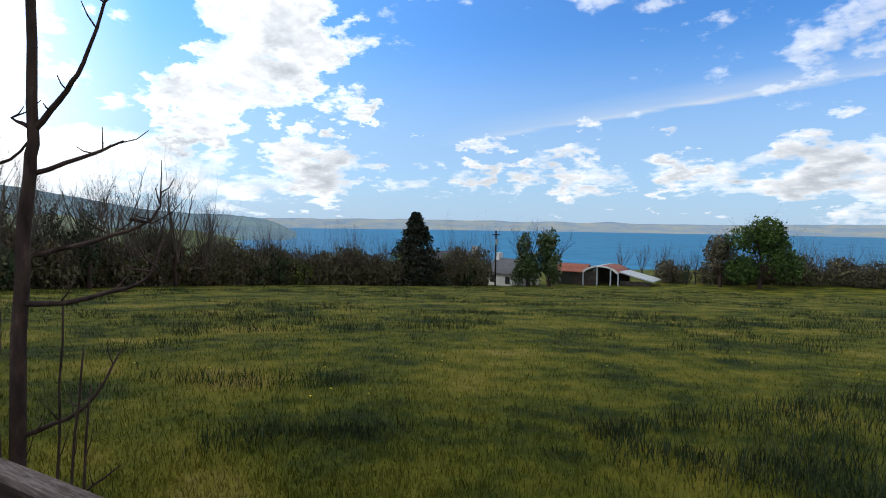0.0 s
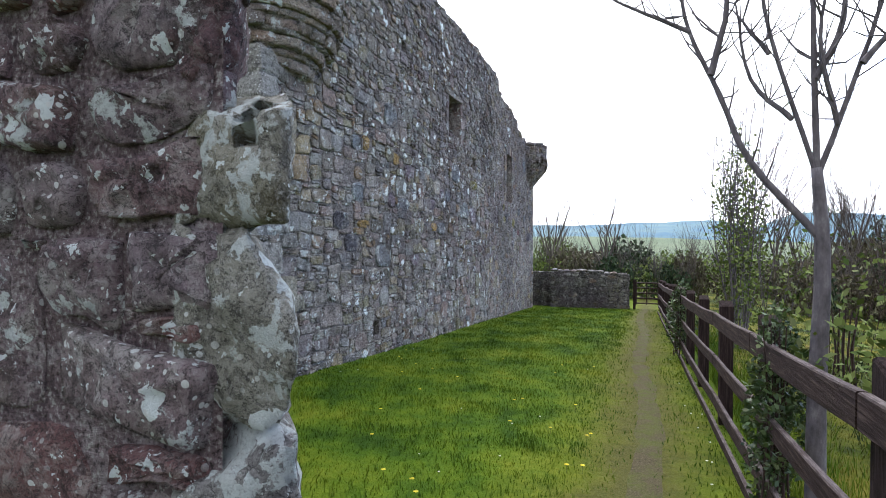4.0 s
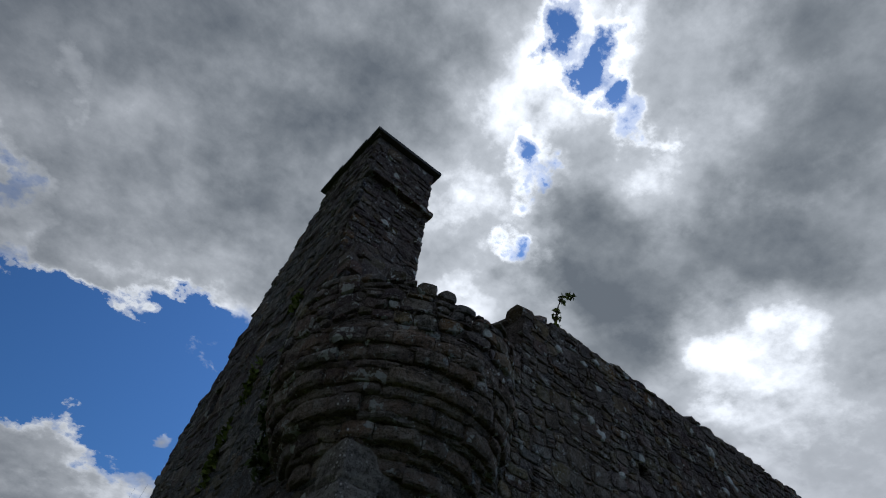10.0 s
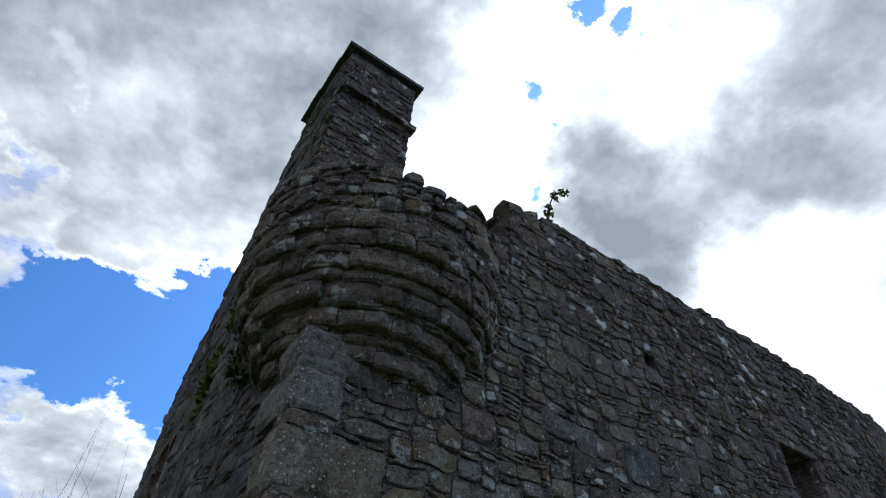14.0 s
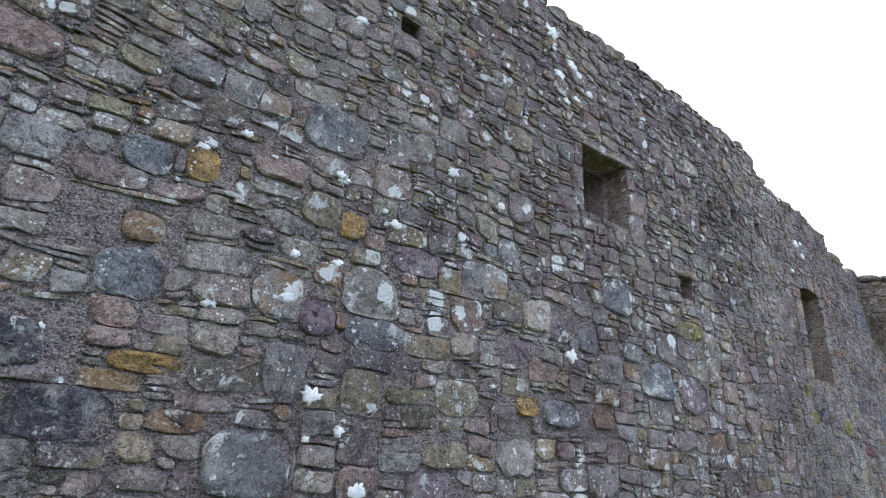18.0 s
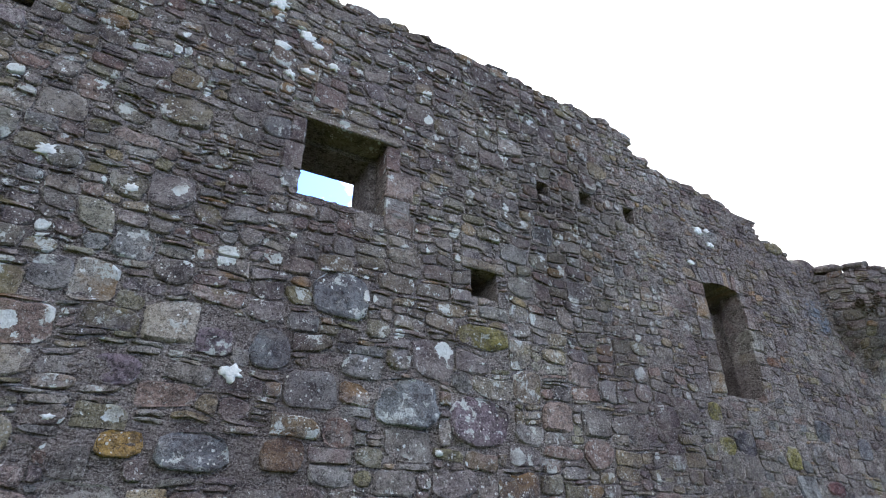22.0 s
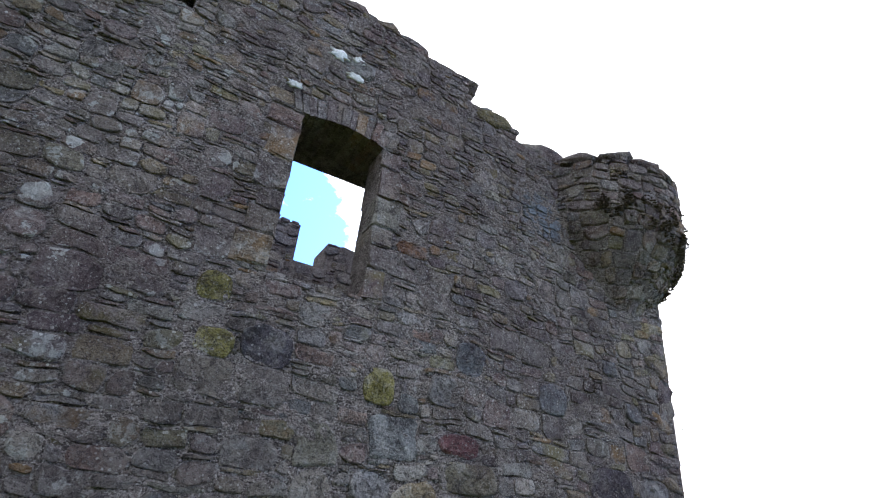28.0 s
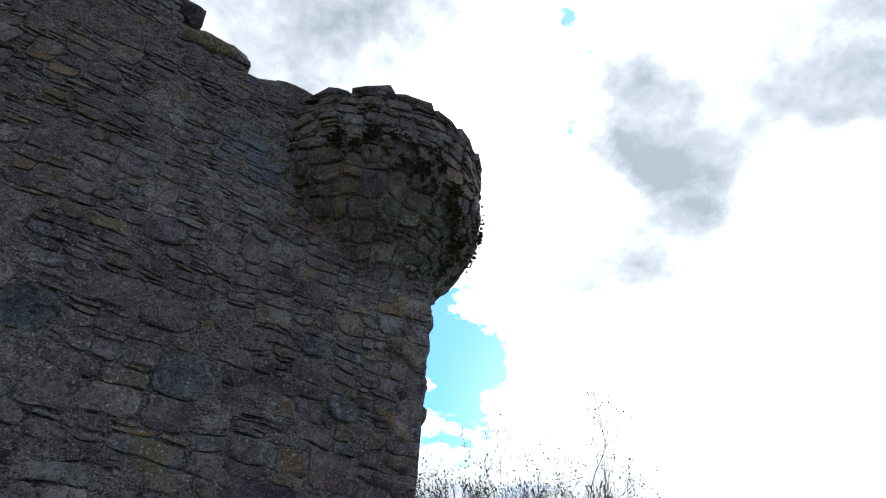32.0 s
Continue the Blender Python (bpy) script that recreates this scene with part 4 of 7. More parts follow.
def build_path():
    """The trodden line through the grass, a thin sheet with ragged edges."""
    mesh, n = Mesh(), 120
    for i in range(n + 1):
        x = 2.0 - 26.6 * i / n
        c = -0.66 - 0.16 * smooth(-8, -20, x) + 0.06 * math.sin(x * 0.7)
        w = 0.115 + 0.06 * noise.noise((x * 1.3, 0, 0))
        for k in (-1, -0.4, 0.4, 1):
            y = c + k * w + (0.05 * noise.noise((x * 3.1, k, 1.0)) if abs(k) == 1 else 0)
            mesh.v.append((x, y, land(x, y) + 0.005 + (0.0 if abs(k) == 1 else 0.004)))
    mesh.f = [(i * 4 + k + 1, i * 4 + k, i * 4 + k + 4, i * 4 + k + 5) for i in range(n) for k in range(3)]
    tagged(part("path", mesh, path_mat, smooth=True), "narrow trodden earth path worn into the grass", "path", kind="structure")


build_path()

def rock(c, size, r, cuts=3, facets=11, grit=0.05):
    """An angular stone: a block knocked flat on many sides."""
    bm = bmesh.new()
    bmesh.ops.create_icosphere(bm, subdivisions=cuts, radius=1.0)
    o = Vector((r.uniform(0, 50), r.uniform(0, 50), r.uniform(0, 50)))
    planes = [(Vector((r.gauss(0, 1), r.gauss(0, 1), r.gauss(0, 1))).normalized(), r.uniform(0.78, 1.05)) for _ in range(facets)]
    mesh = Mesh()
    for v in bm.verts:
        p = v.co.copy()
        p = p.lerp(p / max(abs(p.x), abs(p.y), abs(p.z)), 0.85)
        for n, d in planes:
            p -= n * max(0.0, p.dot(n) - d)
        p = p * (1 + grit * noise.noise(p * 1.6 + o) + grit * 0.7 * noise.noise(p * 4.0 + o) + grit * 0.5 * noise.noise(p * 10.0 + o))
        mesh.v.append((c[0] + p.x * size[0], c[1] + p.y * size[1], c[2] + p.z * size[2]))
    bm.verts.index_update()
    mesh.f = [tuple(v.index for v in f.verts) for f in bm.faces]
    bm.free()
    return mesh


# ---- castle ----
CX0, CX1, CY0, CY1 = -23.04, -6.5, -11.2, -5.0      # outer faces of the tower
rnd = random.Random(11)
castle = thing("castle_ruin", "roofless grey rubble-stone castle with corner turrets and a tall chimney", "castle", at=(-14.8, -8.0, -0.3))
castle.location = (0, 0, 0)


def base_line(x):
    return 0.30 + 0.045 * max(-26.0, x)


def steps(table, x):
    """Height at x along a broken top: table of (x, height), x falling."""
    for (a, h), (b, g) in zip(table, table[1:]):
        if a >= x >= b:
            return h + (g - h) * (a - x) / (a - b) if a > b else h
    return table[0][1] if x > table[0][0] else table[-1][1]


FRONT_TOP = [(-6.5, 6.0), (-7.2, 6.1), (-8.0, 6.25), (-8.46, 6.42), (-8.52, 6.98), (-9.0, 7.08), (-12.0, 7.12), (-15.2, 7.14), (-17.5, 7.0), (-17.7, 6.68), (-18.2, 6.45), (-19.3, 6.4), (-20.2, 6.22), (-20.3, 5.95), (-20.9, 5.88), (-21.0, 5.7), (-23.04, 5.68)]


def front_top(x):
    return steps(FRONT_TOP, x) + 0.07 * noise.noise((x * 2.7, 0.0, 7.0))


def front(u, v, d):
    return (u, CY1 + d, v)


# openings of the north wall: x0, x1, z0, z1
W1 = (-13.90, -13.05, 4.43, 5.29)
W2 = (-19.32, -18.55, 3.24, 4.80)
SQUARE = (-15.20, -14.89, 3.80, 4.10)
SOCKETS = [(-16.02, -15.84, 5.32, 5.52), (-16.72, -16.52, 5.38, 5.58), (-17.46, -17.27, 5.34, 5.58), (-10.72, -10.50, 5.48, 5.66)]
LOW = (-9.64, -9.42, 0.24, 0.50)
OPEN = [W1, W2, SQUARE]

# stones that stand out: x, z, width, height, kind
BIG_STONES = [(-10.08, 2.61, 0.28, 0.27, "purple"), (-10.55, 2.57, 0.5, 0.23, "blue"), (-10.49, 2.13, 0.35, 0.33, "olive"), (-11.37, 2.19, 0.43, 0.27, "olive"), (-12.63, 2.17, 0.5, 0.25, "blue"), (-10.88, 3.23, 0.46, 0.22, "purple"), (-11.28, 1.74, 0.44, 0.2, "olive"), (-11.14, 1.49, 0.39, 0.22, "purple"), (-12.18, 2.19, 0.28, 0.16, "ochre"), (-18.88, 5.56, 0.5, 0.22, "pale"), (-18.24, 3.01, 0.22, 0.21, "moss"), (-19.57, 2.57, 0.25, 0.27, "moss"), (-9.06, 2.14, 0.44, 0.12, "ochre"), (-8.7, 1.83, 0.55, 0.28, "dark"), (-8.85, 2.65, 0.38, 0.29, "blue"), (-13.04, 2.95, 0.3, 0.32, "blue"), (-8.33, 2.17, 0.43, 0.27, "dark"), (-10.03, 4.13, 0.55, 0.4, "blue"), (-14.23, 2.67, 0.6, 0.41, "blue"), (-15.01, 3.38, 0.6, 0.23, "moss"), (-13.56, 3.51, 0.5, 0.42, "blue"), (-14.95, 2.58, 0.6, 0.42, "purple")]

BOLD_EAST = [(-10.26, 3.38, 0.22, 0.21, "ochre"), (-9.11, 3.49, 0.21, 0.25, "ochre"), (-8.86, 2.96, 0.24, 0.2, "brown"), (-8.78, 3.43, 0.29, 0.23, "blue"), (-8.2, 3.31, 0.32, 0.24, "grey"), (-9.76, 1.62, 0.6, 0.42, "blue"), (-9.9, 2.21, 0.31, 0.37, "grey"), (-9.29, 1.83, 0.34, 0.13, "brown"), (-9.99, 3.44, 0.3, 0.27, "olive"), (-8.92, 4.2, 0.38, 0.22, "grey"), (-13.39, 2.69, 0.45, 0.31, "grey"), (-13.24, 2.19, 0.33, 0.24, "brown"), (-11.49, 3.27, 0.25, 0.25, "grey"), (-13.8, 2.92, 0.4, 0.2, "grey"), (-12.04, 2.66, 0.3, 0.21, "purple"), (-12.62, 2.95, 0.27, 0.21, "purple"), (-12.02, 4.92, 0.42, 0.3, "olive")]
BOLD_WEST = [(-20.31, 2.24, 0.41, 0.16, "red"), (-20.42, 2.01, 0.56, 0.23, "olive"), (-21.32, 2.79, 0.33, 0.28, "blue"), (-19.73, 3.81, 0.32, 0.14, "rust"), (-20.16, 2.64, 0.33, 0.25, "grey"), (-18.68, 2.68, 0.36, 0.28, "dark"), (-19.59, 1.87, 0.31, 0.22, "grey"), (-18.33, 2.63, 0.25, 0.2, "moss"), (-20.39, 2.96, 0.28, 0.26, "blue"), (-22.01, 2.11, 0.55, 0.33, "dark"), (-22.4, 2.85, 0.23, 0.18, "blue"), (-22.1, 3.25, 0.17, 0.15, "blue"), (-20.88, 3.76, 0.27, 0.21, "grey"), (-22.58, 2.13, 0.40, 0.24, "grey")]
BOLD = BIG_STONES + BOLD_EAST + BOLD_WEST

# crusts of white lichen: x, z, radius
CRUSTS_LOW = [(-9.08, 3.61, 0.055), (-10.1, 3.77, 0.053), (-10.17, 3.74, 0.035), (-10.64, 3.5, 0.075), (-9.33, 2.57, 0.057), (-9.83, 2.71, 0.065), (-9.74, 2.69, 0.025), (-10.11, 2.07, 0.087), (-10.17, 3.04, 0.062), (-9.34, 3.82, 0.053), (-9.57, 3.72, 0.03), (-12.78, 2.74, 0.108), (-10.53, 1.47, 0.09), (-10.35, 1.85, 0.053), (-10.11, 1.78, 0.038), (-10.53, 3.59, 0.038), (-11.8, 4.06, 0.065), (-11.2, 4.21, 0.10), (-9.83, 3.03, 0.05), (-8.5, 2.26, 0.035), (-8.4, 2.25, 0.022), (-11.75, 2.32, 0.046), (-7.98, 3.04, 0.033), (-14.53, 2.29, 0.045), (-13.08, 3.98, 0.038)]
CRUSTS_HIGH = [(-10.09, 5.33, 0.075), (-12.68, 6.09, 0.09), (-13.23, 6.06, 0.07), (-12.92, 6.33, 0.103), (-13.02, 6.25, 0.075), (-12.79, 5.76, 0.07), (-18.93, 5.42, 0.10), (-18.72, 5.60, 0.12), (-18.95, 5.64, 0.09), (-18.4, 5.02, 0.08), (-12.36, 5.67, 0.035), (-12.57, 6.66, 0.14), (-9.78, 5.7, 0.12), (-9.63, 5.84, 0.075), (-12.97, 5.87, 0.08), (-9.62, 6.67, 0.08), (-9.89, 6.85, 0.09), (-9.13, 6.64, 0.075)]


def lichen_patch(u, v, radius, parent):
    """One flat lobed crust on the wall face."""
    n, a = 26, rnd.uniform(0, 6.28)
    edge = [radius * (0.80 + 0.55 * noise.noise((2.4 * math.cos(6.283 * i / n) + 9.1 * u, 2.4 * math.sin(6.283 * i / n), 5.3 * v))) * rnd.uniform(0.88, 1.08) for i in range(n)]
    squash = rnd.uniform(0.55, 0.9)
    ring = lambda f, d: [front(u + f * e * math.cos(6.283 * i / n + a), v + f * e * squash * math.sin(6.283 * i / n + a), d + rnd.uniform(-0.003, 0.003)) for i, e in enumerate(edge)]
    m = Mesh()
    m.add(ring(1.0, -0.01) + ring(1.0, 0.018) + ring(0.62, 0.026) + [front(u, v, 0.027)],
          [(o + i, o + (i + 1) % n, o + n + (i + 1) % n, o + n + i) for o in (0, n) for i in range(n)] + [(2 * n + i, 2 * n + (i + 1) % n, 3 * n) for i in range(n)])
    part("lichen_patch", m, lichen_mat, parent, "lumpy white lichen crust", smooth=True)


def pointing(name, parent, place, u0, u1, base, top, holes, mat, cover, seed, pitch=0.03):
    """Old lime pointing, smeared unevenly over the joints and the lower parts of the stones."""
    m, index = Mesh(), {}
    nu, nv = int((u1 - u0) / pitch), int((max(top(u0), top(u1), 7.2) - 0.2) / pitch)

    def vert(i, k):
        if (i, k) not in index:
            u, v = u0 + i * pitch, k * pitch
            h = 0.026 * noise.noise((u * 3.1, v * 3.9, seed)) + 0.015 * noise.noise((u * 9.0, v * 13.0, seed + 3)) + 0.008 * noise.noise((u * 24.0, v * 30.0, seed + 7))
            index[(i, k)] = len(m.v)
            m.v.append(place(u, v, max(-0.02, h + cover(u, v))))
        return index[(i, k)]
    for i in range(nu):
        u = u0 + (i + 0.5) * pitch
        low, high = base(u), top(u)
        gaps = [h for h in holes if h[0] - 0.03 < u < h[1] + 0.03]
        for k in range(nv):
            v = (k + 0.5) * pitch
            if low < v < high and not any(h[2] - 0.03 < v < h[3] + 0.03 for h in gaps):
                m.f.append((vert(i, k), vert(i + 1, k), vert(i + 1, k + 1), vert(i, k + 1)))
    part(name, m, mat, parent, "gritty lime pointing smeared over the joints", smooth=True)


def build_front():
    holes = OPEN
    core = wall_core(CX0, CX1, base_line, front_top, holes + SOCKETS + [LOW], lambda u, v, d: front(u, v, d - 0.010), 0.29)
    inner = [(W1[0] + 0.09, W1[1] + 0.12, W1[2], W1[3] - 0.07), (W2[0] - 0.42, W2[1] + 0.10, W2[2], W2[3]), SQUARE]
    behind = wall_core(CX0, CX1, base_line, front_top, inner, lambda u, v, d: front(u, v, d - 0.3), 0.47)
    core.add(behind.v, behind.f)
    wall = part("front_wall", core, mortar, castle, "grey rubble wall with window openings and white lichen")
    tagged(wall, kind="structure")
    # the beam sockets and the drain are blind holes in the outer skin
    cells = rubble_cells(CX0, CX1, base_line, lambda u: front_top(u) - 0.07, rnd, holes=holes + SOCKETS + [LOW] + [(x - w / 2, x + w / 2, z - h / 2, z + h / 2) for x, z, w, h, _ in BOLD], row=(0.085, 0.175), wide=(0.12, 0.38), big=0.13, slivers=0.34, grain=lambda u, v: (1.28 - 0.46 * smooth(2.4, 4.6, v)) * (1 - 0.26 * smooth(-15.5, -18.0, u)))
    for x, z, w, h, kind in BOLD:
        poly = [(x + (w / 2 + 0.012) * math.copysign(abs(math.cos(a)) ** 0.62, math.cos(a)) * rnd.uniform(0.86, 1.06), z + (h / 2 + 0.010) * math.copysign(abs(math.sin(a)) ** 0.62, math.sin(a)) * rnd.uniform(0.86, 1.06)) for a in [0.3 + 6.283 * i / 14 for i in range(14)]]
        part("stone", stone_mesh(poly, front, rnd, joint=0.002, depth=(0.008, 0.022), rings=4, rough=0.014), MARKED[kind], wall, smooth=True)
    # the west end is more worn and better pointed, so that its stones stand out less
    face = lambda u, v, d: front(u, v, d * (1 - 0.5 * smooth(-15.0, -18.5, u)) if d > 0 else d)
    face_of_stones("rubble_facing", wall, cells, face, rnd, stone, near=lambda u, v: -15.6 < u < -10.8 and 1.8 < v < 4.3, depth=(0.004, 0.026), joint=0.005)
    pointing("pointing", wall, front, CX0 + 0.06, -8.3, base_line, lambda u: front_top(u) - 0.16, holes + [(W2[0] - 0.2, W2[1] + 0.2, W2[3] - 0.1, W2[3] + 0.3)] + SOCKETS + [LOW], mortar, lambda u, v: -0.011 + 0.006 * smooth(-15.0, -18.5, u) + 0.002 * smooth(3.6, 4.8, v), 3.0)
    for u, v, radius in CRUSTS_LOW + CRUSTS_HIGH:
        lichen_patch(u, v, radius, wall)
    # rounded coping stones along the wall head
    x = CX1 - 1.95
    while x > CX0 + 1.5:
        w = rnd.uniform(0.10, 0.23)
        for dy in (0.06, 0.33, 0.58):
            h = rnd.uniform(0.07, 0.11)
            part("coping_stone", rock((x - w, CY1 - dy - rnd.uniform(0.08, 0.12), front_top(x - w) - 0.035 + rnd.uniform(-0.02, 0.02)), (w * 1.08, 0.16, h), rnd, 2, 8), stone, wall)
        x -= 2 * w
    for w in (W1, W2):
        v = w[2]
        while v < w[3] - 0.05:
            h = min(rnd.uniform(0.16, 0.32), w[3] - v)
            for side in (0, 1):
                wid = rnd.uniform(0.14, 0.30)
                a, b = (w[0] - wid, w[0]) if side == 0 else (w[1], w[1] + wid)
                part("jamb_stone", block(front, a, b, v + 0.006, v + h - 0.006, -0.32, 0.024, rnd, 0.022), stone, wall)
            v += h
        if w is W1:
            part("lintel", block(front, w[0] - 0.16, w[1] + 0.16, w[3], w[3] + 0.11, -0.5, 0.026, rnd, 0.02), stone, wall, "long flat stone lintel")
    # a flat arch of narrow upright stones over the west window
    x, end = W2[0] - 0.10, W2[1] + 0.10
    rise = lambda u: W2[3] - 0.06 * min(1.0, abs(2 * (u - W2[0]) / (W2[1] - W2[0]) - 1)) ** 2
    while x < end - 0.02:
        w = min(rnd.uniform(0.045, 0.10), end - x)
        lean, h = 0.30 * (x + w / 2 - (W2[0] + W2[1]) / 2), rnd.uniform(0.19, 0.25)
        m = Mesh()
        for d in (-0.52, 0.012 + rnd.uniform(0.0, 0.02)):
            m.v += [front(x + 0.003, rise(x), d), front(x + w - 0.003, rise(x + w), d), front(x + w - 0.003 + lean * h * 2, rise(x + w) + h, d - 0.008), front(x + 0.003 + lean * h * 2, rise(x) + h, d - 0.008)]
        m.f = [(3, 2, 1, 0), (4, 5, 6, 7), (0, 1, 5, 4), (1, 2, 6, 5), (2, 3, 7, 6), (3, 0, 4, 7)]
        part("voussoir", m, stone, wall)
        x += w
    part("lintel", block(front, SQUARE[0] - 0.08, SQUARE[1] + 0.14, SQUARE[3], SQUARE[3] + 0.11, -0.4, 0.032, rnd), quoin_stone, wall, "small flat stone lintel")
    return wall


QUOINS = [(3.88, 4.20, 0.52, 0.34, "grey"), (3.58, 3.88, 0.30, 0.62, "grey"), (3.06, 3.45, 0.68, 0.36, "dun"), (2.66, 2.99, 0.92, 0.30, "brown"), (1.92, 2.42, 0.55, 0.42, "pale"), (1.45, 1.84, 0.40, 0.66, "grey"), (1.04, 1.40, 0.70, 0.36, "dun"), (0.66, 1.00, 0.38, 0.60, "grey"), (0.22, 0.62, 0.74, 0.40, "dun")]


def build_quoins(parent):
    """Large corner stones with thinner courses of rubble between: foot, head, reach along the front and the gable."""
    kinds = {"grey": stone_material("grey_quoin", [(0.36, 0.35, 0.345), (0.40, 0.38, 0.35)], lichen=0.6, ochre=0.1, specks=0.4, crust=0.66), "dun": stone_material("dun_quoin", [(0.42, 0.375, 0.27), (0.36, 0.33, 0.26)], lichen=0.56, ochre=0.2, specks=0.4, crust=0.66), "brown": stone_material("brown_quoin", [(0.46, 0.31, 0.16), (0.40, 0.29, 0.17)], lichen=0.60, ochre=0.2, specks=0.4, crust=0.66), "pale": stone_material("pale_quoin", [(0.46, 0.47, 0.49), (0.42, 0.41, 0.38)], lichen=0.40, ochre=0.6, specks=0.5, crust=0.52)}

    def corner_stone(z0, z1, a, b, out, mat):
        m, n = Mesh(), 4
        x1, y1 = CX1 + out, CY1 + min(out, 0.045)
        ring = [(CX1 - a, y1 - 0.02)] + [(CX1 - a + (a + out - 0.03) * i / n, y1) for i in range(1, n + 1)] + [(x1, y1 - 0.03)] + [(x1, y1 - 0.03 - (b - 0.03) * i / n) for i in range(1, n + 1)] + [(CX1 - 0.1, CY1 - b), (CX1 - 0.1, CY1 - 0.2), (CX1 - a, CY1 - 0.2)]
        L, slope = len(ring), rnd.uniform(-0.03, 0.03)
        for f, k in ((0.0, 0.022), (0.12, 0.004), (0.5, 0.0), (0.88, 0.004), (1.0, 0.022)):
            for i, (x, y) in enumerate(ring):
                x, y = (min(x, x1 - k), y) if i < n + 1 else (x - (k if x > CX1 else 0), y)
                y = min(y, y1 - k)
                wob = 0.010 if i < L - 3 else 0.0
                m.v.append((x + rnd.uniform(-wob, wob), y + rnd.uniform(-wob, wob) * 0.6, z0 + (z1 - z0) * f + slope * (CX1 - x) + rnd.uniform(-0.012, 0.012)))
        m.f = [(o * L + (i + 1) % L, o * L + i, o * L + L + i, o * L + L + (i + 1) % L) for o in range(4) for i in range(L)] + [tuple(range(L)), tuple(range(5 * L - 1, 4 * L - 1, -1))]
        part("quoin", m, mat, parent)

    for z0, z1, a, b, kind in QUOINS:
        corner_stone(z0, z1, a, b, 0.055 + 0.012 * (4.2 - z0) + rnd.uniform(-0.008, 0.012), kinds[kind])
    gaps = [(q[1], p[0]) for p, q in zip(QUOINS, QUOINS[1:])] + [(0.0, 0.22)]
    for lo, hi in gaps:
        z = lo
        while z < hi - 0.02:
            h = min(rnd.uniform(0.06, 0.13), hi - z)
            corner_stone(z + 0.003, z + h - 0.003, rnd.uniform(0.16, 0.36), rnd.uniform(0.16, 0.34), 0.045 + 0.012 * (4.2 - z) + rnd.uniform(-0.015, 0.012), stone)
            z += h


def build_west_quoins(parent):
    """Rougher corner stones up the far corner."""
    v, long_side = -0.75, True
    while v < 3.9:
        h = rnd.uniform(0.16, 0.30)
        a = rnd.uniform(0.42, 0.62) if long_side else rnd.uniform(0.22, 0.34)
        j = rnd.uniform(-0.012, 0.035)
        part("quoin", rock((CX0 + a / 2 - j, CY1 - 0.15, v + h / 2), (a / 2 * 1.02, 0.172, h / 2 * 1.0), rnd, 3, 5, 0.05), stone, parent, smooth=True)
        v, long_side = v + h, not long_side


GABLE_TOP = [(-5.0, 6.0), (-5.8, 6.4), (-6.3, 7.1), (-6.7, 8.0), (-6.71, 11.22), (-8.56, 11.22), (-8.57, 10.95), (-9.77, 8.95), (-10.6, 7.5), (-11.05, 6.9), (-11.2, 6.4)]


def gable_top(y):
    if -8.56 < y < -6.7:
        return 11.22
    return steps(GABLE_TOP, y) + 0.05 * noise.noise((y * 2.7, 4.0, 7.0))


def east(u, v, d):
    """Face of the gable; u runs from the front corner backwards (u = -y)."""
    return (CX1 + d, -u, v)


SLIT = (9.46, 10.20, 3.30, 4.98)
UPPER = (9.60, 9.98, 6.40, 6.95)


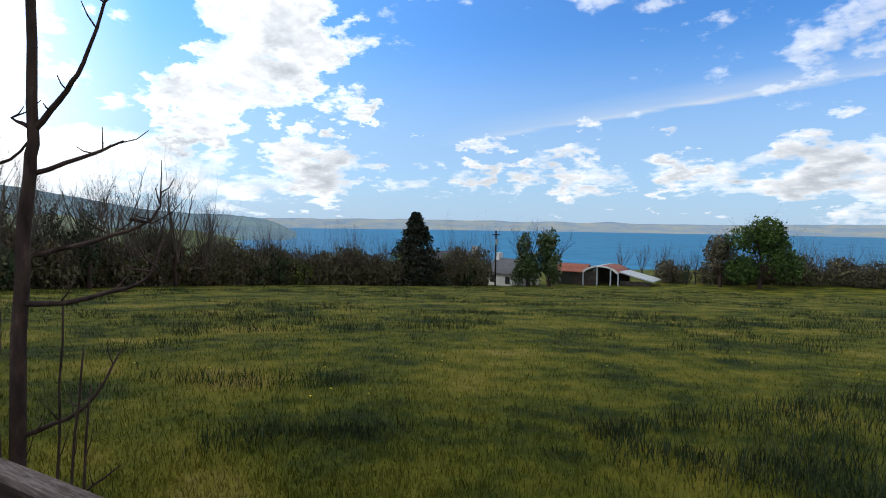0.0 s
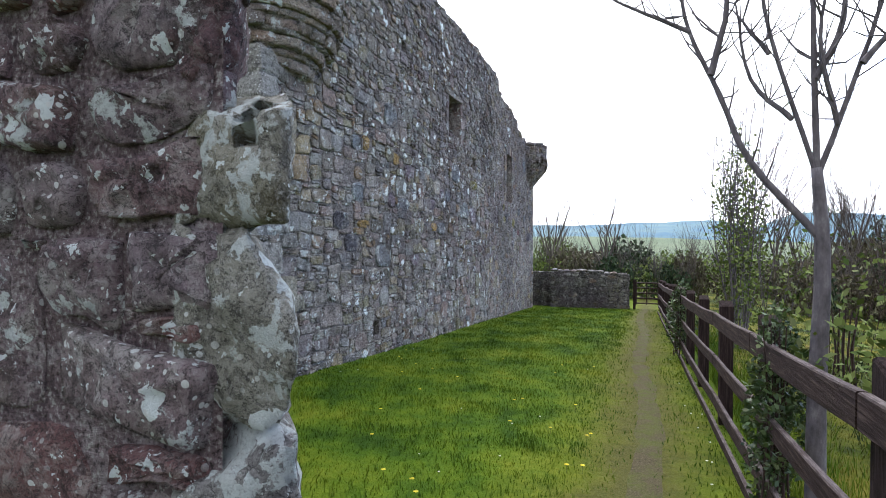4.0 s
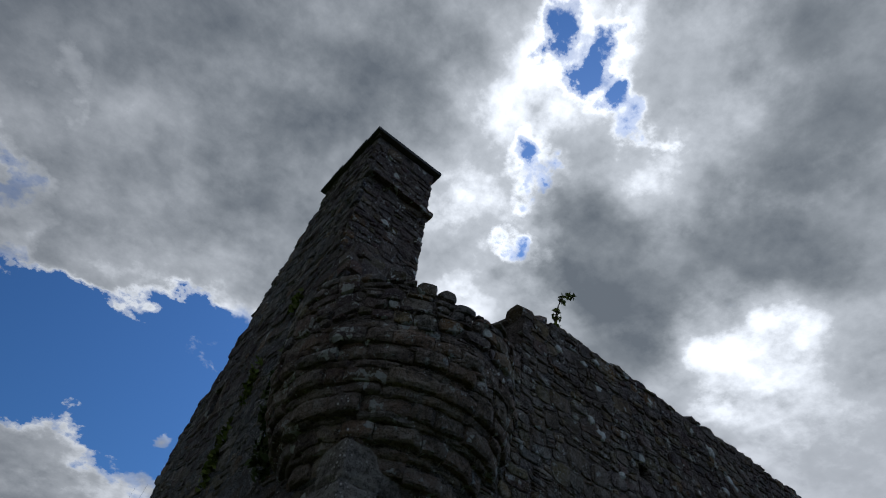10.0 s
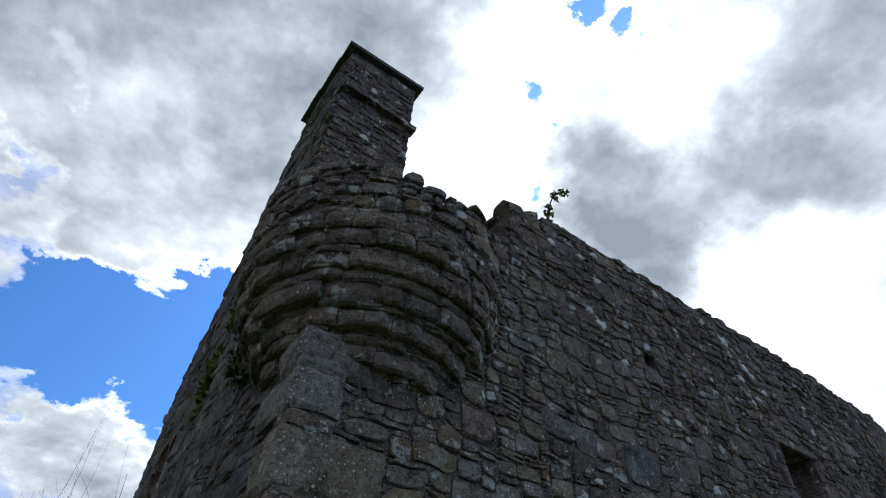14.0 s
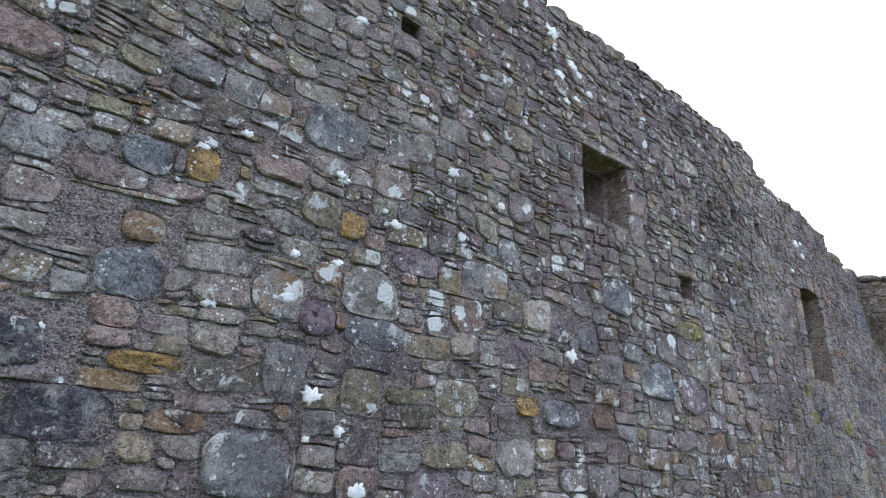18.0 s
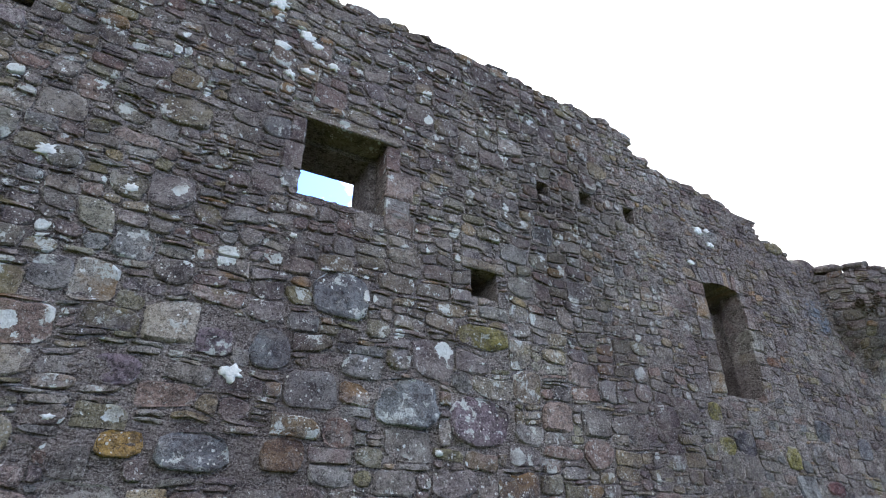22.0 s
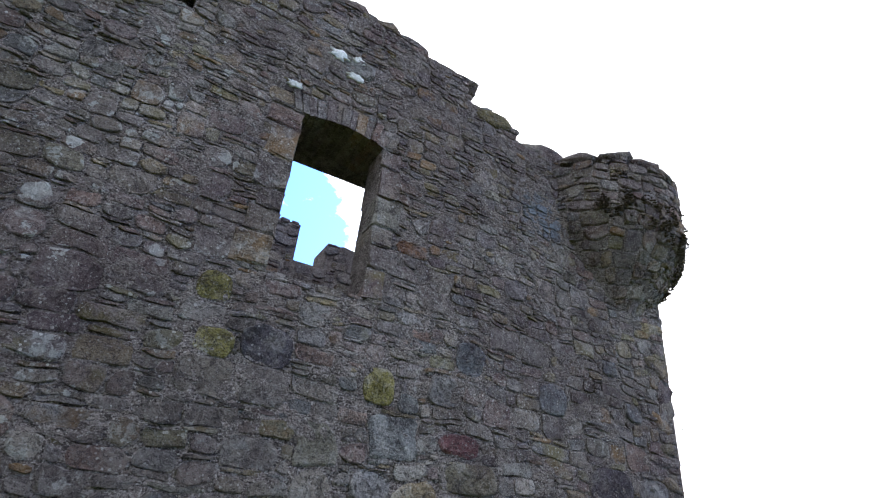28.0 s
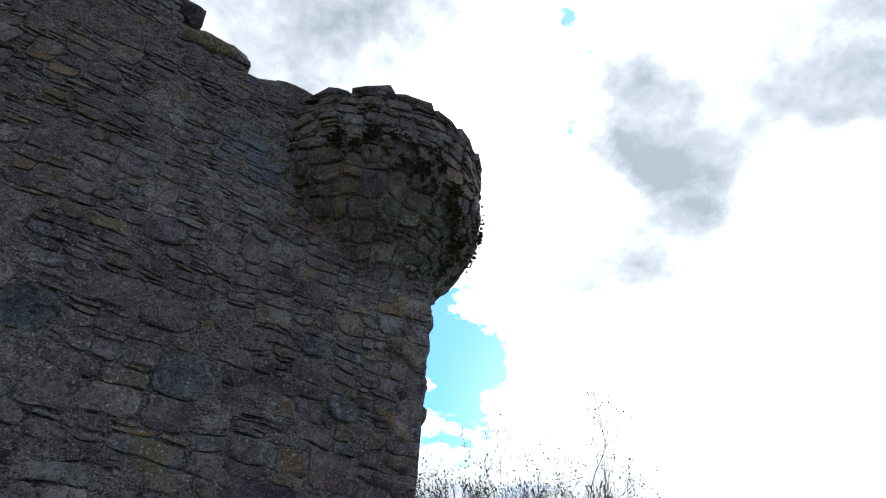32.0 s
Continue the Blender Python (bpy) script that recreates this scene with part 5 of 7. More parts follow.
def build_gable():
    top = lambda u: gable_top(-u) if not 6.7 < u < 8.56 else 8.25
    core = wall_core(-CY1 + 0.774, -CY0, lambda u: 0.0, top, [SLIT, UPPER], east, 0.85, 0.3)
    wall = part("gable_wall", core, shade_blue_mortar, castle, "tall rubble gable with a broken slit window")
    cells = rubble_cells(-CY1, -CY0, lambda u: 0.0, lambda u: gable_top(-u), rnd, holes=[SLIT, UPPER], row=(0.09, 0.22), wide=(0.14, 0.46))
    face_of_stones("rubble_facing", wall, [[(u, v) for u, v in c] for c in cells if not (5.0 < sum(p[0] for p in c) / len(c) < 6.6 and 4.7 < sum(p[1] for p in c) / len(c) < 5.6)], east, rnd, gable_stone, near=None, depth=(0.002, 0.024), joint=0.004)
    pointing("pointing", wall, east, -CY1 + 0.75, -CY0 - 0.05, lambda u: 0.05, lambda u: min(8.1, gable_top(-u)) - 0.3, [SLIT, (SLIT[0] - 0.14, SLIT[1] + 0.14, SLIT[2], SLIT[3] - 0.5), UPPER, (5.0, 6.6, 4.6, 5.7)], shade_blue_mortar, lambda u, v: -0.006 + 0.008 * smooth(2.6, 5.0, v), 21.0)
    # the slit's broken arch and reddish reveals
    a, b, z0, z1 = SLIT
    arch, n = Mesh(), 8
    for i in range(n + 1):
        u = a + (b - a) * i / n
        z = z1 - 0.42 * (1 - math.sqrt(max(0.0, 1 - (2 * i / n - 1) ** 2)))
        for d in (0.02, -0.5):
            arch.v += [east(u, z + rnd.uniform(-0.02, 0.02), d), east(u, z1 + 0.02, d)]
    arch.f = [f for i in range(n) for f in ((i * 4, i * 4 + 4, i * 4 + 5, i * 4 + 1), (i * 4 + 2, i * 4 + 3, i * 4 + 7, i * 4 + 6), (i * 4, i * 4 + 2, i * 4 + 6, i * 4 + 4))]
    part("arch", arch, red_stone, wall, "broken reddish arch over the slit")
    z = z0
    while z < z1 - 0.5:
        h = rnd.uniform(0.14, 0.26)
        part("jamb_stone", block(east, b - 0.01, b + 0.14, z, z + h - 0.01, -0.7, 0.015, rnd), corbel_stone, wall)
        part("jamb_stone", block(east, a - 0.14, a + 0.01, z, z + h - 0.01, -0.7, 0.015, rnd), corbel_stone, wall)
        z += h
    a, b, z0, z1 = UPPER
    for q in ((a - 0.12, a, z0, z1), (b, b + 0.12, z0, z1), (a - 0.12, b + 0.12, z1, z1 + 0.12), (a - 0.12, b + 0.12, z0 - 0.10, z0)):
        part("window_stone", block(east, *q, -0.6, 0.035, rnd), quoin_stone, wall, "pale dressed sandstone window surround")
    return wall


def build_chimney():
    """The stack on the gable, with a drip ledge and a thin cap."""
    x0, x1, y0, y1, z0, z1 = -7.88, CX1 + 0.02, -8.58, -6.70, 7.2, 11.22
    stack = part("chimney_shaft", Mesh().box(x0 + 0.03, x1 - 0.05, y0 + 0.03, y1 - 0.03, z0, z1 - 0.02), mortar, castle, "tall square rubble chimney stack")
    faces = [(y1 - 0.03, lambda u, v, d: (u, y1 - 0.03 + d, v), x0, x1 - 0.02, 1), (x0 + 0.03, lambda u, v, d: (x0 + 0.03 - d, u, v), y0, y1, 2), (y0, lambda u, v, d: (-u, y0 + 0.03 - d, v), -x1 + 0.02, -x0, 3)]
    for _, place, a, b, k in faces:
        cells = rubble_cells(a, b, lambda u: 7.6, lambda u: z1 - 0.03, rnd, row=(0.09, 0.19), wide=(0.14, 0.42), vmin=7.5)
        face_of_stones("stack_facing", stack, cells, place, rnd, stone, depth=(0.005, 0.04), joint=0.006)
    for i in range(6):
        ledge = Mesh()
        a = x0 - 0.06 + (x1 - x0 + 0.08) * i / 6
        b = x0 - 0.06 + (x1 - x0 + 0.08) * (i + 1) / 6
        ledge.box(a + 0.006, b - 0.006, y1 - 0.1, y1 + 0.10 + rnd.uniform(-0.02, 0.02), 9.84 + 0.015 * i + rnd.uniform(-0.008, 0.008), 9.93 + 0.015 * i)
        part("ledge_slab", ledge, corbel_stone, stack, "projecting flat stone ledge")
    for i in range(5):
        cap = Mesh()
        a, b = y0 - 0.09 + (y1 - y0 + 0.18) * i / 5, y0 - 0.09 + (y1 - y0 + 0.18) * (i + 1) / 5
        cap.box(x0 - 0.10, x1 + 0.07 + rnd.uniform(-0.02, 0.02), a + 0.004, b - 0.004, z1, z1 + 0.07 + rnd.uniform(0, 0.02))
        part("cap_slab", cap, slate, stack, "thin overhanging stone cap")
    # broken shoulder of masonry beside the stack
    m = Mesh()
    for i, (xa, xb, za) in enumerate(((-7.95, -7.3, 7.4), (-7.3, -6.55, 7.7))):
        m.box(xa, xb, -7.6, -6.3 + 0.05 * i, 5.6, za)
    part("broken_masonry", m, mortar, stack)
    for i in range(70):
        x, z = rnd.uniform(-8.0, -6.6), rnd.uniform(6.2, 7.7)
        if z > 7.7 - 0.5 * max(0, -x - 7.3):
            continue
        w, h = rnd.uniform(0.1, 0.24), rnd.uniform(0.06, 0.13)
        part("stone", stone_mesh([(x - w, z - h), (x + w, z - h), (x + w, z + h), (x - w, z + h)], lambda u, v, d: (u, -6.28 + d, v), rnd, depth=(0.03, 0.14), sink=0.15), stone, stack)


def build_turret(cx, cy, R, a0, a1, z_tip, z_full, z_top, r_tip, courses, seed, label, bulge=0.8):
    """A round corner turret swelling out of the corner; angles in degrees. courses: rings of rounded corbels, none for a plain flare."""
    r = random.Random(seed)
    swell = lambda z: r_tip + (R - r_tip) * math.sin(min(1.0, max(0.0, (z - z_tip) / (z_full - z_tip))) * math.pi / 2) ** bulge
    stands_out = lambda x, y: y > CY1 - 0.03 or x > CX1 - 0.03 or x < CX0 + 0.03
    body, n = Mesh(), 40
    levels = [z_tip - 0.05 + (z_full - z_tip + 0.05) * k / 7 for k in range(8)]
    for i in range(n + 1):
        a = a0 + (a1 - a0) * i / n
        c, s = math.cos(radians(a)), math.sin(radians(a))
        for z in levels:
            body.v.append((cx + (swell(z) - 0.06) * c, cy + (swell(z) - 0.06) * s, z))
        body.v.append((cx + (R - 0.06) * c, cy + (R - 0.06) * s, z_top(a) - 0.10))
        body.v.append((cx + (R - 0.45) * c, cy + (R - 0.45) * s, z_top(a) - 0.12))
        body.v.append((cx, cy, z_top(a) - 0.6))
    P = len(levels) + 3
    body.f = [(i * P + k, (i + 1) * P + k, (i + 1) * P + k + 1, i * P + k + 1) for i in range(n) for k in range(P - 1)]
    turret = part("corner_turret", body, mortar, castle, label)
    bounds, z = [], z_tip
    while courses and z < z_full - 0.02:
        h = min((r.uniform(0.10, 0.15) if len(bounds) % 2 else r.uniform(0.045, 0.085)), z_full - z)
        bounds.append((z, z + h))
        z += h
    for c, (z0, z1) in enumerate(bounds):
        rad, slab = swell((z0 + z1) / 2), c % 2 == 0
        a = a0 + r.uniform(0, 6)
        while a < a1 - 1:
            da = min(math.degrees((r.uniform(0.22, 0.50) if slab else r.uniform(0.18, 0.46)) / rad), a1 - a)
            m, seg = Mesh(), 5
            out = rad + r.uniform(-0.030, 0.022) - (0.016 if slab else 0.0)
            dip, lift, top_cut = r.uniform(-0.025, 0.015), r.uniform(-0.02, 0.03), r.uniform(0.0, 0.03)
            hgt = z1 - z0
            arc = [(0.0, out - 0.030), (0.16, out - 0.006), (0.55, out + 0.004), (0.88, out + 0.002), (1.0, out - 0.014), (1.0, rad - 0.3), (0.0, rad - 0.35)]
            for s in range(seg + 1):
                b = radians(a + 0.15 + (da - 0.3) * s / seg)
                pull = 0.018 if s in (0, seg) else 0.0
                zs = z0 + 0.003 + dip * (1 - s / seg) + lift * s / seg * 0.6
                bow = r.uniform(-0.014, 0.014)
                m.v += [(cx + (q - pull + bow + r.uniform(-0.010, 0.010)) * math.cos(b), cy + (q - pull + bow + r.uniform(-0.010, 0.010)) * math.sin(b), zs + (hgt + 0.022 - top_cut) * f + r.uniform(-0.008, 0.008)) for f, q in arc]
            L = len(arc)
            m.f = [(s * L + k, (s + 1) * L + k, (s + 1) * L + (k + 1) % L, s * L + (k + 1) % L) for s in range(seg) for k in range(L)]
            m.f += [tuple(range(L)), tuple(range(seg * L + L - 1, seg * L - 1, -1))]
            mid = radians(a + da / 2)
            if stands_out(cx + out * math.cos(mid), cy + out * math.sin(mid)):
                part("corbel", m, corbel_stone, turret)
            a += da
    low = z_full if courses else z_tip - 0.05
    mp = lambda u, v, d: (cx + (swell(v) - 0.06 + d) * math.cos(u / R), cy + (swell(v) - 0.06 + d) * math.sin(u / R), v)
    cells = rubble_cells(radians(a0) * R, radians(a1) * R, lambda u: low, lambda u: z_top(math.degrees(u / R)), r, row=(0.09, 0.17), wide=(0.14, 0.36), vmin=low - 0.02, slivers=0.30)
    cells = [c for c in cells if stands_out(*mp(c[0][0], c[0][1], 0.0)[:2])]
    face_of_stones("turret_facing", turret, cells, mp, r, stone, depth=(0.02, 0.06) if courses else (0.016, 0.036), joint=0.004)
    if not courses:
        # broad rounded coping stones on the drum
        a = a0 + 2
        while a < a1 - 6:
            w = r.uniform(0.12, 0.24)
            b = radians(a) + w / R
            m = rock((0, 0, 0), (0.14, w * 1.02, r.uniform(0.06, 0.085)), r, 2, 7)
            c, s, zc = math.cos(b), math.sin(b), z_top(a) + 0.015
            m.v = [(cx + (R - 0.16 + x) * c - y * s, cy + (R - 0.16 + x) * s + y * c, zc + z) for x, y, z in m.v]
            part("coping_stone", m, stone, turret, smooth=True)
            a += math.degrees(2 * w / R)
    return turret


front_wall = build_front()
gable_wall = build_gable()
build_quoins(front_wall)
build_west_quoins(front_wall)
part("coping_stone", rock((-20.62, CY1 - 0.22, 5.80), (0.31, 0.25, 0.13), rnd, 3, 9), MARKED["moss"], front_wall, "large mossy block at the step of the wall head", smooth=True)
part("coping_stone", rock((-21.45, CY1 - 0.24, 5.70), (0.26, 0.24, 0.12), rnd, 3, 9), stone, front_wall, "grey block beside the turret at the wall head")
build_chimney()


def near_top(a):
    return 5.86 - 0.16 * smooth(45, 80, a) - 0.12 * smooth(82, 88, a) + 0.15 * smooth(88, 100, a) + 0.03 * math.sin(a * 0.4)


build_turret(-7.19, -5.61, 1.23, -75, 165, 3.98, 5.18, near_top, 0.64, 10, 21, "broken round corner turret on stepped rounded corbels")
build_turret(-22.49, -5.55, 1.20, 18, 262, 3.95, 5.0, lambda a: 5.62 + 0.02 * math.sin(a * 0.5), 0.60, 0, 22, "round corner turret swelling from the wall with dark moss", 1.25)


def build_rest():
    """Back and west walls, seen through the openings."""
    top = lambda x: 6.85 + 0.08 * noise.noise((x * 1.9, 2.0, 0.0))
    inner = lambda u, v, d: (-u, CY0 + 0.8 + d, v)
    core = wall_core(7.36, 20.0, lambda u: 0.0, lambda u: top(-u), [], inner, 0.8, 0.7)
    back = part("back_wall", core, mortar, castle, "rubble back wall with a ragged top")
    face_of_stones("rubble_facing", back, rubble_cells(7.4, 20.0, lambda u: 2.0, lambda u: top(-u), rnd, row=(0.11, 0.24), wide=(0.2, 0.5), vmin=2.0), inner, rnd, stone)
    m = Mesh()
    for xa, xb, za in ((-20.60, -20.0, 6.05), (-22.1, -20.60, 6.62)):
        m.box(xa, xb, CY0 + 0.004, CY0 + 0.8, -1.0, za)
    m.box(CX0, -22.1, CY0 + 0.66, -8.4, -1.0, 9.3)
    m.box(CX0, -22.1, CY0 + 0.004, CY0 + 0.657, -1.0, 6.62)
    m.box(CX0, -22.1, -8.396, -7.2, -1.0, 7.8)
    m.box(CX0, -22.1, -7.196, CY1 - 0.805, -1.0, 6.4)
    west = part("west_wall", m, mortar, castle, "ruined west wall with a tall fragment")
    pl = lambda u, v, d: (-u, CY0 + 0.8 + d, v)
    face_of_stones("rubble_facing", west, rubble_cells(20.03, 22.1, lambda u: 3.0, lambda u: 6.05 if u < 20.6 else 6.65, rnd, row=(0.11, 0.24), wide=(0.2, 0.5), vmin=3.0), pl, rnd, stone)
    pier = lambda u, v, d: (-22.1 + d, u, v)
    face_of_stones("pier_facing", west, rubble_cells(CY0 + 0.66, CY1 - 0.81, lambda u: 3.0, lambda u: 9.3 if u < -8.4 else 7.8 if u < -7.2 else 6.4, rnd, row=(0.11, 0.24), wide=(0.2, 0.5), vmin=3.0), pier, rnd, stone)
    # an upper window of the west wall, with a pale lintel and jamb
    for q, mat in (((-10.35, -9.45, 7.10, 7.30), pale_stone), ((-9.55, -9.40, 5.9, 7.10), pale_stone), ((-10.32, -10.20, 5.9, 7.10), stone)):
        part("window_stone", block(pier, *q, -0.2, 0.09, rnd), mat, west)
    # no hole here: a dark panel gives the opening its shade
    part("window_recess", Mesh().box(-22.1, -22.03, -10.20, -9.55, 5.9, 7.10), shade_mortar, west, "dark panel standing for the shaded window opening")
    outer = lambda u, v, d: (CX0 - d, u, v)
    face_of_stones("rubble_facing", west, rubble_cells(CY0, CY1, lambda u: -1.0, lambda u: 5.6, rnd, row=(0.11, 0.24), wide=(0.2, 0.5), vmin=-1.0), outer, rnd, stone)


build_rest()

# ---- bawn walls ----


def build_gate_wall():
    """The tall stub that the path passes; its broken end slants back."""
    x0, x1, y1, y0, cut = -2.42, -1.90, -1.33, -5.6, -2.0
    top = lambda y: 2.85 - 0.22 * max(0.0, -y - 1.6) + 0.12 * noise.noise((y * 2.0, 1.0, 1.0))
    core = Mesh()
    n = 16
    for i in range(n + 1):
        f = i / n
        ya, yb = y1 - 0.03 + (y0 - y1) * f, cut - 0.03 + (y0 - cut) * f
        core.v += [(x1 - 0.010, ya, -0.2), (x1 - 0.010, ya, top(ya) - 0.12), (x0 + 0.03, yb, top(yb) - 0.12), (x0 + 0.03, yb, -0.2)]
    core.f = [(i * 4 + k, i * 4 + 4 + k, i * 4 + 4 + (k + 1) % 4, i * 4 + (k + 1) % 4) for i in range(n) for k in range(4)] + [(0, 1, 2, 3), (n * 4 + 3, n * 4 + 2, n * 4 + 1, n * 4)]
    wall = tagged(part("bawn_wall", core, warm_mortar), "ruined red sandstone wall end crusted with pale lichen", "wall", kind="structure")
    r = random.Random(5)
    t = Vector((x0 - x1, cut - y1, 0))
    L = t.length
    t.normalize()
    o = Vector((-t.y, t.x, 0))
    o = o if o.y > 0 else -o
    faces = [(-y1 + 0.01, -y0, lambda u, v, d: (x1 - 0.012 + d, -u, v), lambda u: top(-u)), (0.22, L, lambda u, v, d: (x1 + t.x * u + o.x * (d - 0.03), y1 + t.y * u + o.y * (d - 0.03), v), lambda u: top(y1 + t.y * u)), (y0, cut, lambda u, v, d: (x0 + 0.03 - d, u, v), lambda u: top(u))]
    for k, (a, b, place, tp) in enumerate(faces):
        cells = rubble_cells(a, b, lambda u: 0.05, tp, r, row=(0.13, 0.24), wide=(0.22, 0.56), big=0.30, vmin=0.0, slivers=0.12, wear=(0.05, 0.30))
        for poly in cells:
            sm = stone_mesh(poly, place, r, joint=0.010, depth=(0.006, 0.045), sink=0.06, rough=0.012, rings=4)
            if sm:
                part("stone", sm, edge_stone if k == 1 and r.random() < 0.5 else red_stone, wall, smooth=True)
    # weathered blocks up the broken corner: foot, head, reach towards the path
    for z0, z1, reach, mat, label in ((0.0, 0.36, 0.10, red_stone, ""), (0.36, 0.60, 0.07, edge_stone, ""), (0.60, 0.90, 0.10, red_stone, ""), (0.90, 1.14, 0.06, red_stone, ""), (1.14, 1.45, 0.15, pale_stone, "white lichen-covered corner block"), (1.47, 1.84, 0.135, edge_stone, "large corner block crusted with pale lichen"), (1.85, 2.12, 0.125, edge_stone, "pitted grey-green corner block with deep holes"), (2.12, 2.30, 0.02, red_stone, ""), (2.30, 2.56, 0.03, red_stone, ""), (2.56, 2.80, 0.0, red_stone, "")):
        back = 0.13
        m = rock((x1 - 0.105, y1 + (reach - back) / 2, (z0 + z1) / 2), (0.125, (reach + back) / 2 * 1.06, (z1 - z0) / 2 * 1.05), r, 4, 5, 0.15)
        if z0 == 1.85:
            # wind-worn holes in the pitted block
            for hy, hz, wy, wz in ((-1.285, 2.045, 0.028, 0.010), (-1.295, 2.005, 0.022, 0.008), (-1.262, 2.075, 0.016, 0.012), (-1.275, 2.055, 0.012, 0.008)):
                m.v = [(x - 0.07 * max(0.0, 1 - ((y - hy) / wy) ** 2 - ((z - hz) / wz) ** 2) ** 0.5 if x > x1 - 0.08 else x, y, z) for x, y, z in m.v]
        # the broken end falls back behind the face
        m.v = [(x, y + 0.78 * min(0.0, x - x1), z) for x, y, z in m.v]
        part("corner_stone", m, mat, wall, label, smooth=True)


build_gate_wall()


def build_low_wall():
    x0, x1, y0, y1 = -6.46, -2.42, -5.6, -4.98
    r = random.Random(9)
    top = lambda x: 1.46 + 0.05 * math.sin(x * 2.1) - 0.10 * smooth(-5.4, -6.3, x)
    wall = tagged(part("low_wall", wall_core(x0, x1, lambda u: 0.0, top, [], lambda u, v, d: (u, y1 + d - 0.03, v), y1 - y0 - 0.05, 0.4), warm_mortar), "low drystone wall topped with white-lichened boulders", "wall", kind="structure")
    for poly in rubble_cells(x0, x1, lambda u: 0.1, lambda u: top(u) - 0.1, r, row=(0.12, 0.25), wide=(0.2, 0.45), vmin=0.0):
        sm = stone_mesh(poly, lambda u, v, d: (u, y1 - 0.03 + d, v), r, joint=0.008, depth=(0.01, 0.06), rings=4, rough=0.012)
        if sm:
            part("stone", sm, pale_stone if r.random() < 0.35 else red_stone, wall, smooth=True)
    for row_y, lift in ((-5.06, 0.0), (-5.30, 0.03), (-5.50, 0.02)):
        x = x1 - 0.1
        while x > x0 + 0.05:
            w = r.uniform(0.09, 0.22)
            h = min(0.17, max(0.09, w * r.uniform(0.55, 0.95)))
            if not (row_y > -5.2 and -3.9 < x < -3.1):
                part("boulder", rock((x - w, row_y + r.uniform(-0.04, 0.04), top(x) + h * 0.45 + lift), (w * 1.14, r.uniform(0.12, 0.17), h), r), pale_stone if r.random() < 0.8 else red_stone, wall, smooth=True)
            x -= 2 * w * 0.98
    for x, z, w, h, mat in ((-3.46, 1.69, 0.145, 0.15, pale_stone), (-3.22, 1.62, 0.10, 0.13, red_stone), (-3.75, 1.52, 0.14, 0.10, red_stone)):
        part("boulder", rock((x, -5.06, z), (w, 0.16, h), r, 4), mat, wall, smooth=True)


build_low_wall()


def build_far_wall():
    """The enclosure wall beyond the castle, ending at a field gate."""
    r = random.Random(14)
    a, b = Vector((-23.65, -4.4, 0)), Vector((-24.0, -1.35, 0))
    t = (b - a).normalized()
    nrm = Vector((t.y, -t.x, 0))
    nrm = nrm if nrm.x > 0 else -nrm
    L = (b - a).length
    base = land(-23.8, -3)
    top = lambda u: base + 1.48 + 0.06 * noise.noise((u * 3.0, 0, 0)) - 0.12 * smooth(1.5, 3.0, u)
    place = lambda u, v, d: tuple(a + t * u + nrm * d + Vector((0, 0, v)))
    wall = tagged(part("enclosure_wall", wall_core(0, L, lambda u: base, top, [], place, 0.55, 0.3), shade_mortar), "low rubble wall with shade in its colour, ending beside a gate", "wall", kind="structure")
    face_of_stones("rubble_facing", wall, rubble_cells(0, L, lambda u: base - 0.1, top, r, row=(0.12, 0.22), wide=(0.18, 0.45), vmin=base - 0.1), place, r, shade_rubble)
    # flat coping stones with lichen along the head
    u = 0.05
    while u < L - 0.1:
        k = r.uniform(0.10, 0.2)
        part("coping_stone", rock(tuple(a + t * (u + k) - nrm * 0.25 + Vector((0, 0, top(u + k) + 0.01))), (0.27, k * 1.02, r.uniform(0.04, 0.07)), r, 2, 7), stone, wall, smooth=True)
        u += 2 * k
    endp = lambda u, v, d: tuple(b + t * d - nrm * u + Vector((0, 0, v)))
    face_of_stones("end_facing", wall, rubble_cells(0, 0.55, lambda u: base - 0.1, lambda u: top(L), r, row=(0.12, 0.22), wide=(0.18, 0.4), vmin=base - 0.1), endp, r, shade_rubble)
    back = Mesh().box(-24.6, -24.1, -5.6, -4.4, base - 0.4, base + 1.4)
    part("set_back_length", back, shade_mortar, wall)
    pl = lambda u, v, d: (-24.1 + d, u, v)
    face_of_stones("rubble_facing", wall, rubble_cells(-5.6, -4.4, lambda u: base - 0.1, lambda u: base + 1.45, r, row=(0.12, 0.22), wide=(0.18, 0.45), vmin=base - 0.1), pl, r, shade_rubble)


build_far_wall()


def build_gate():
    base = land(-24.0, -0.7)
    gate = thing("field_gate", "narrow dark weathered timber gate closing the path", "gate", at=(-24.05, -0.75, base))
    for y in (-1.15, -0.2):
        part("gate_post", Mesh().box(-0.05, 0.05, y + 0.75 - 0.05, y + 0.75 + 0.05, -0.3, 1.15), post_wood, gate)
    for z in (0.25, 0.45, 0.65, 0.85, 1.05):
        part("bar", tube(Mesh(), [(0, -0.34, z), (0, 0.49, z)], [0.028, 0.028], 8), wood, gate)
    for y in (-0.33, 0.06, 0.48):
        part("upright", tube(Mesh(), [(0.0, y, 0.2), (0.0, y, 1.08)], [0.026, 0.026], 8), wood, gate)


build_gate()

# ---- timber fence beside the path ----


def fence_y(x):
    return 0.145 + 0.018 * (x + 1.2) + 0.03 * smooth(-0.8, 0.4, x)


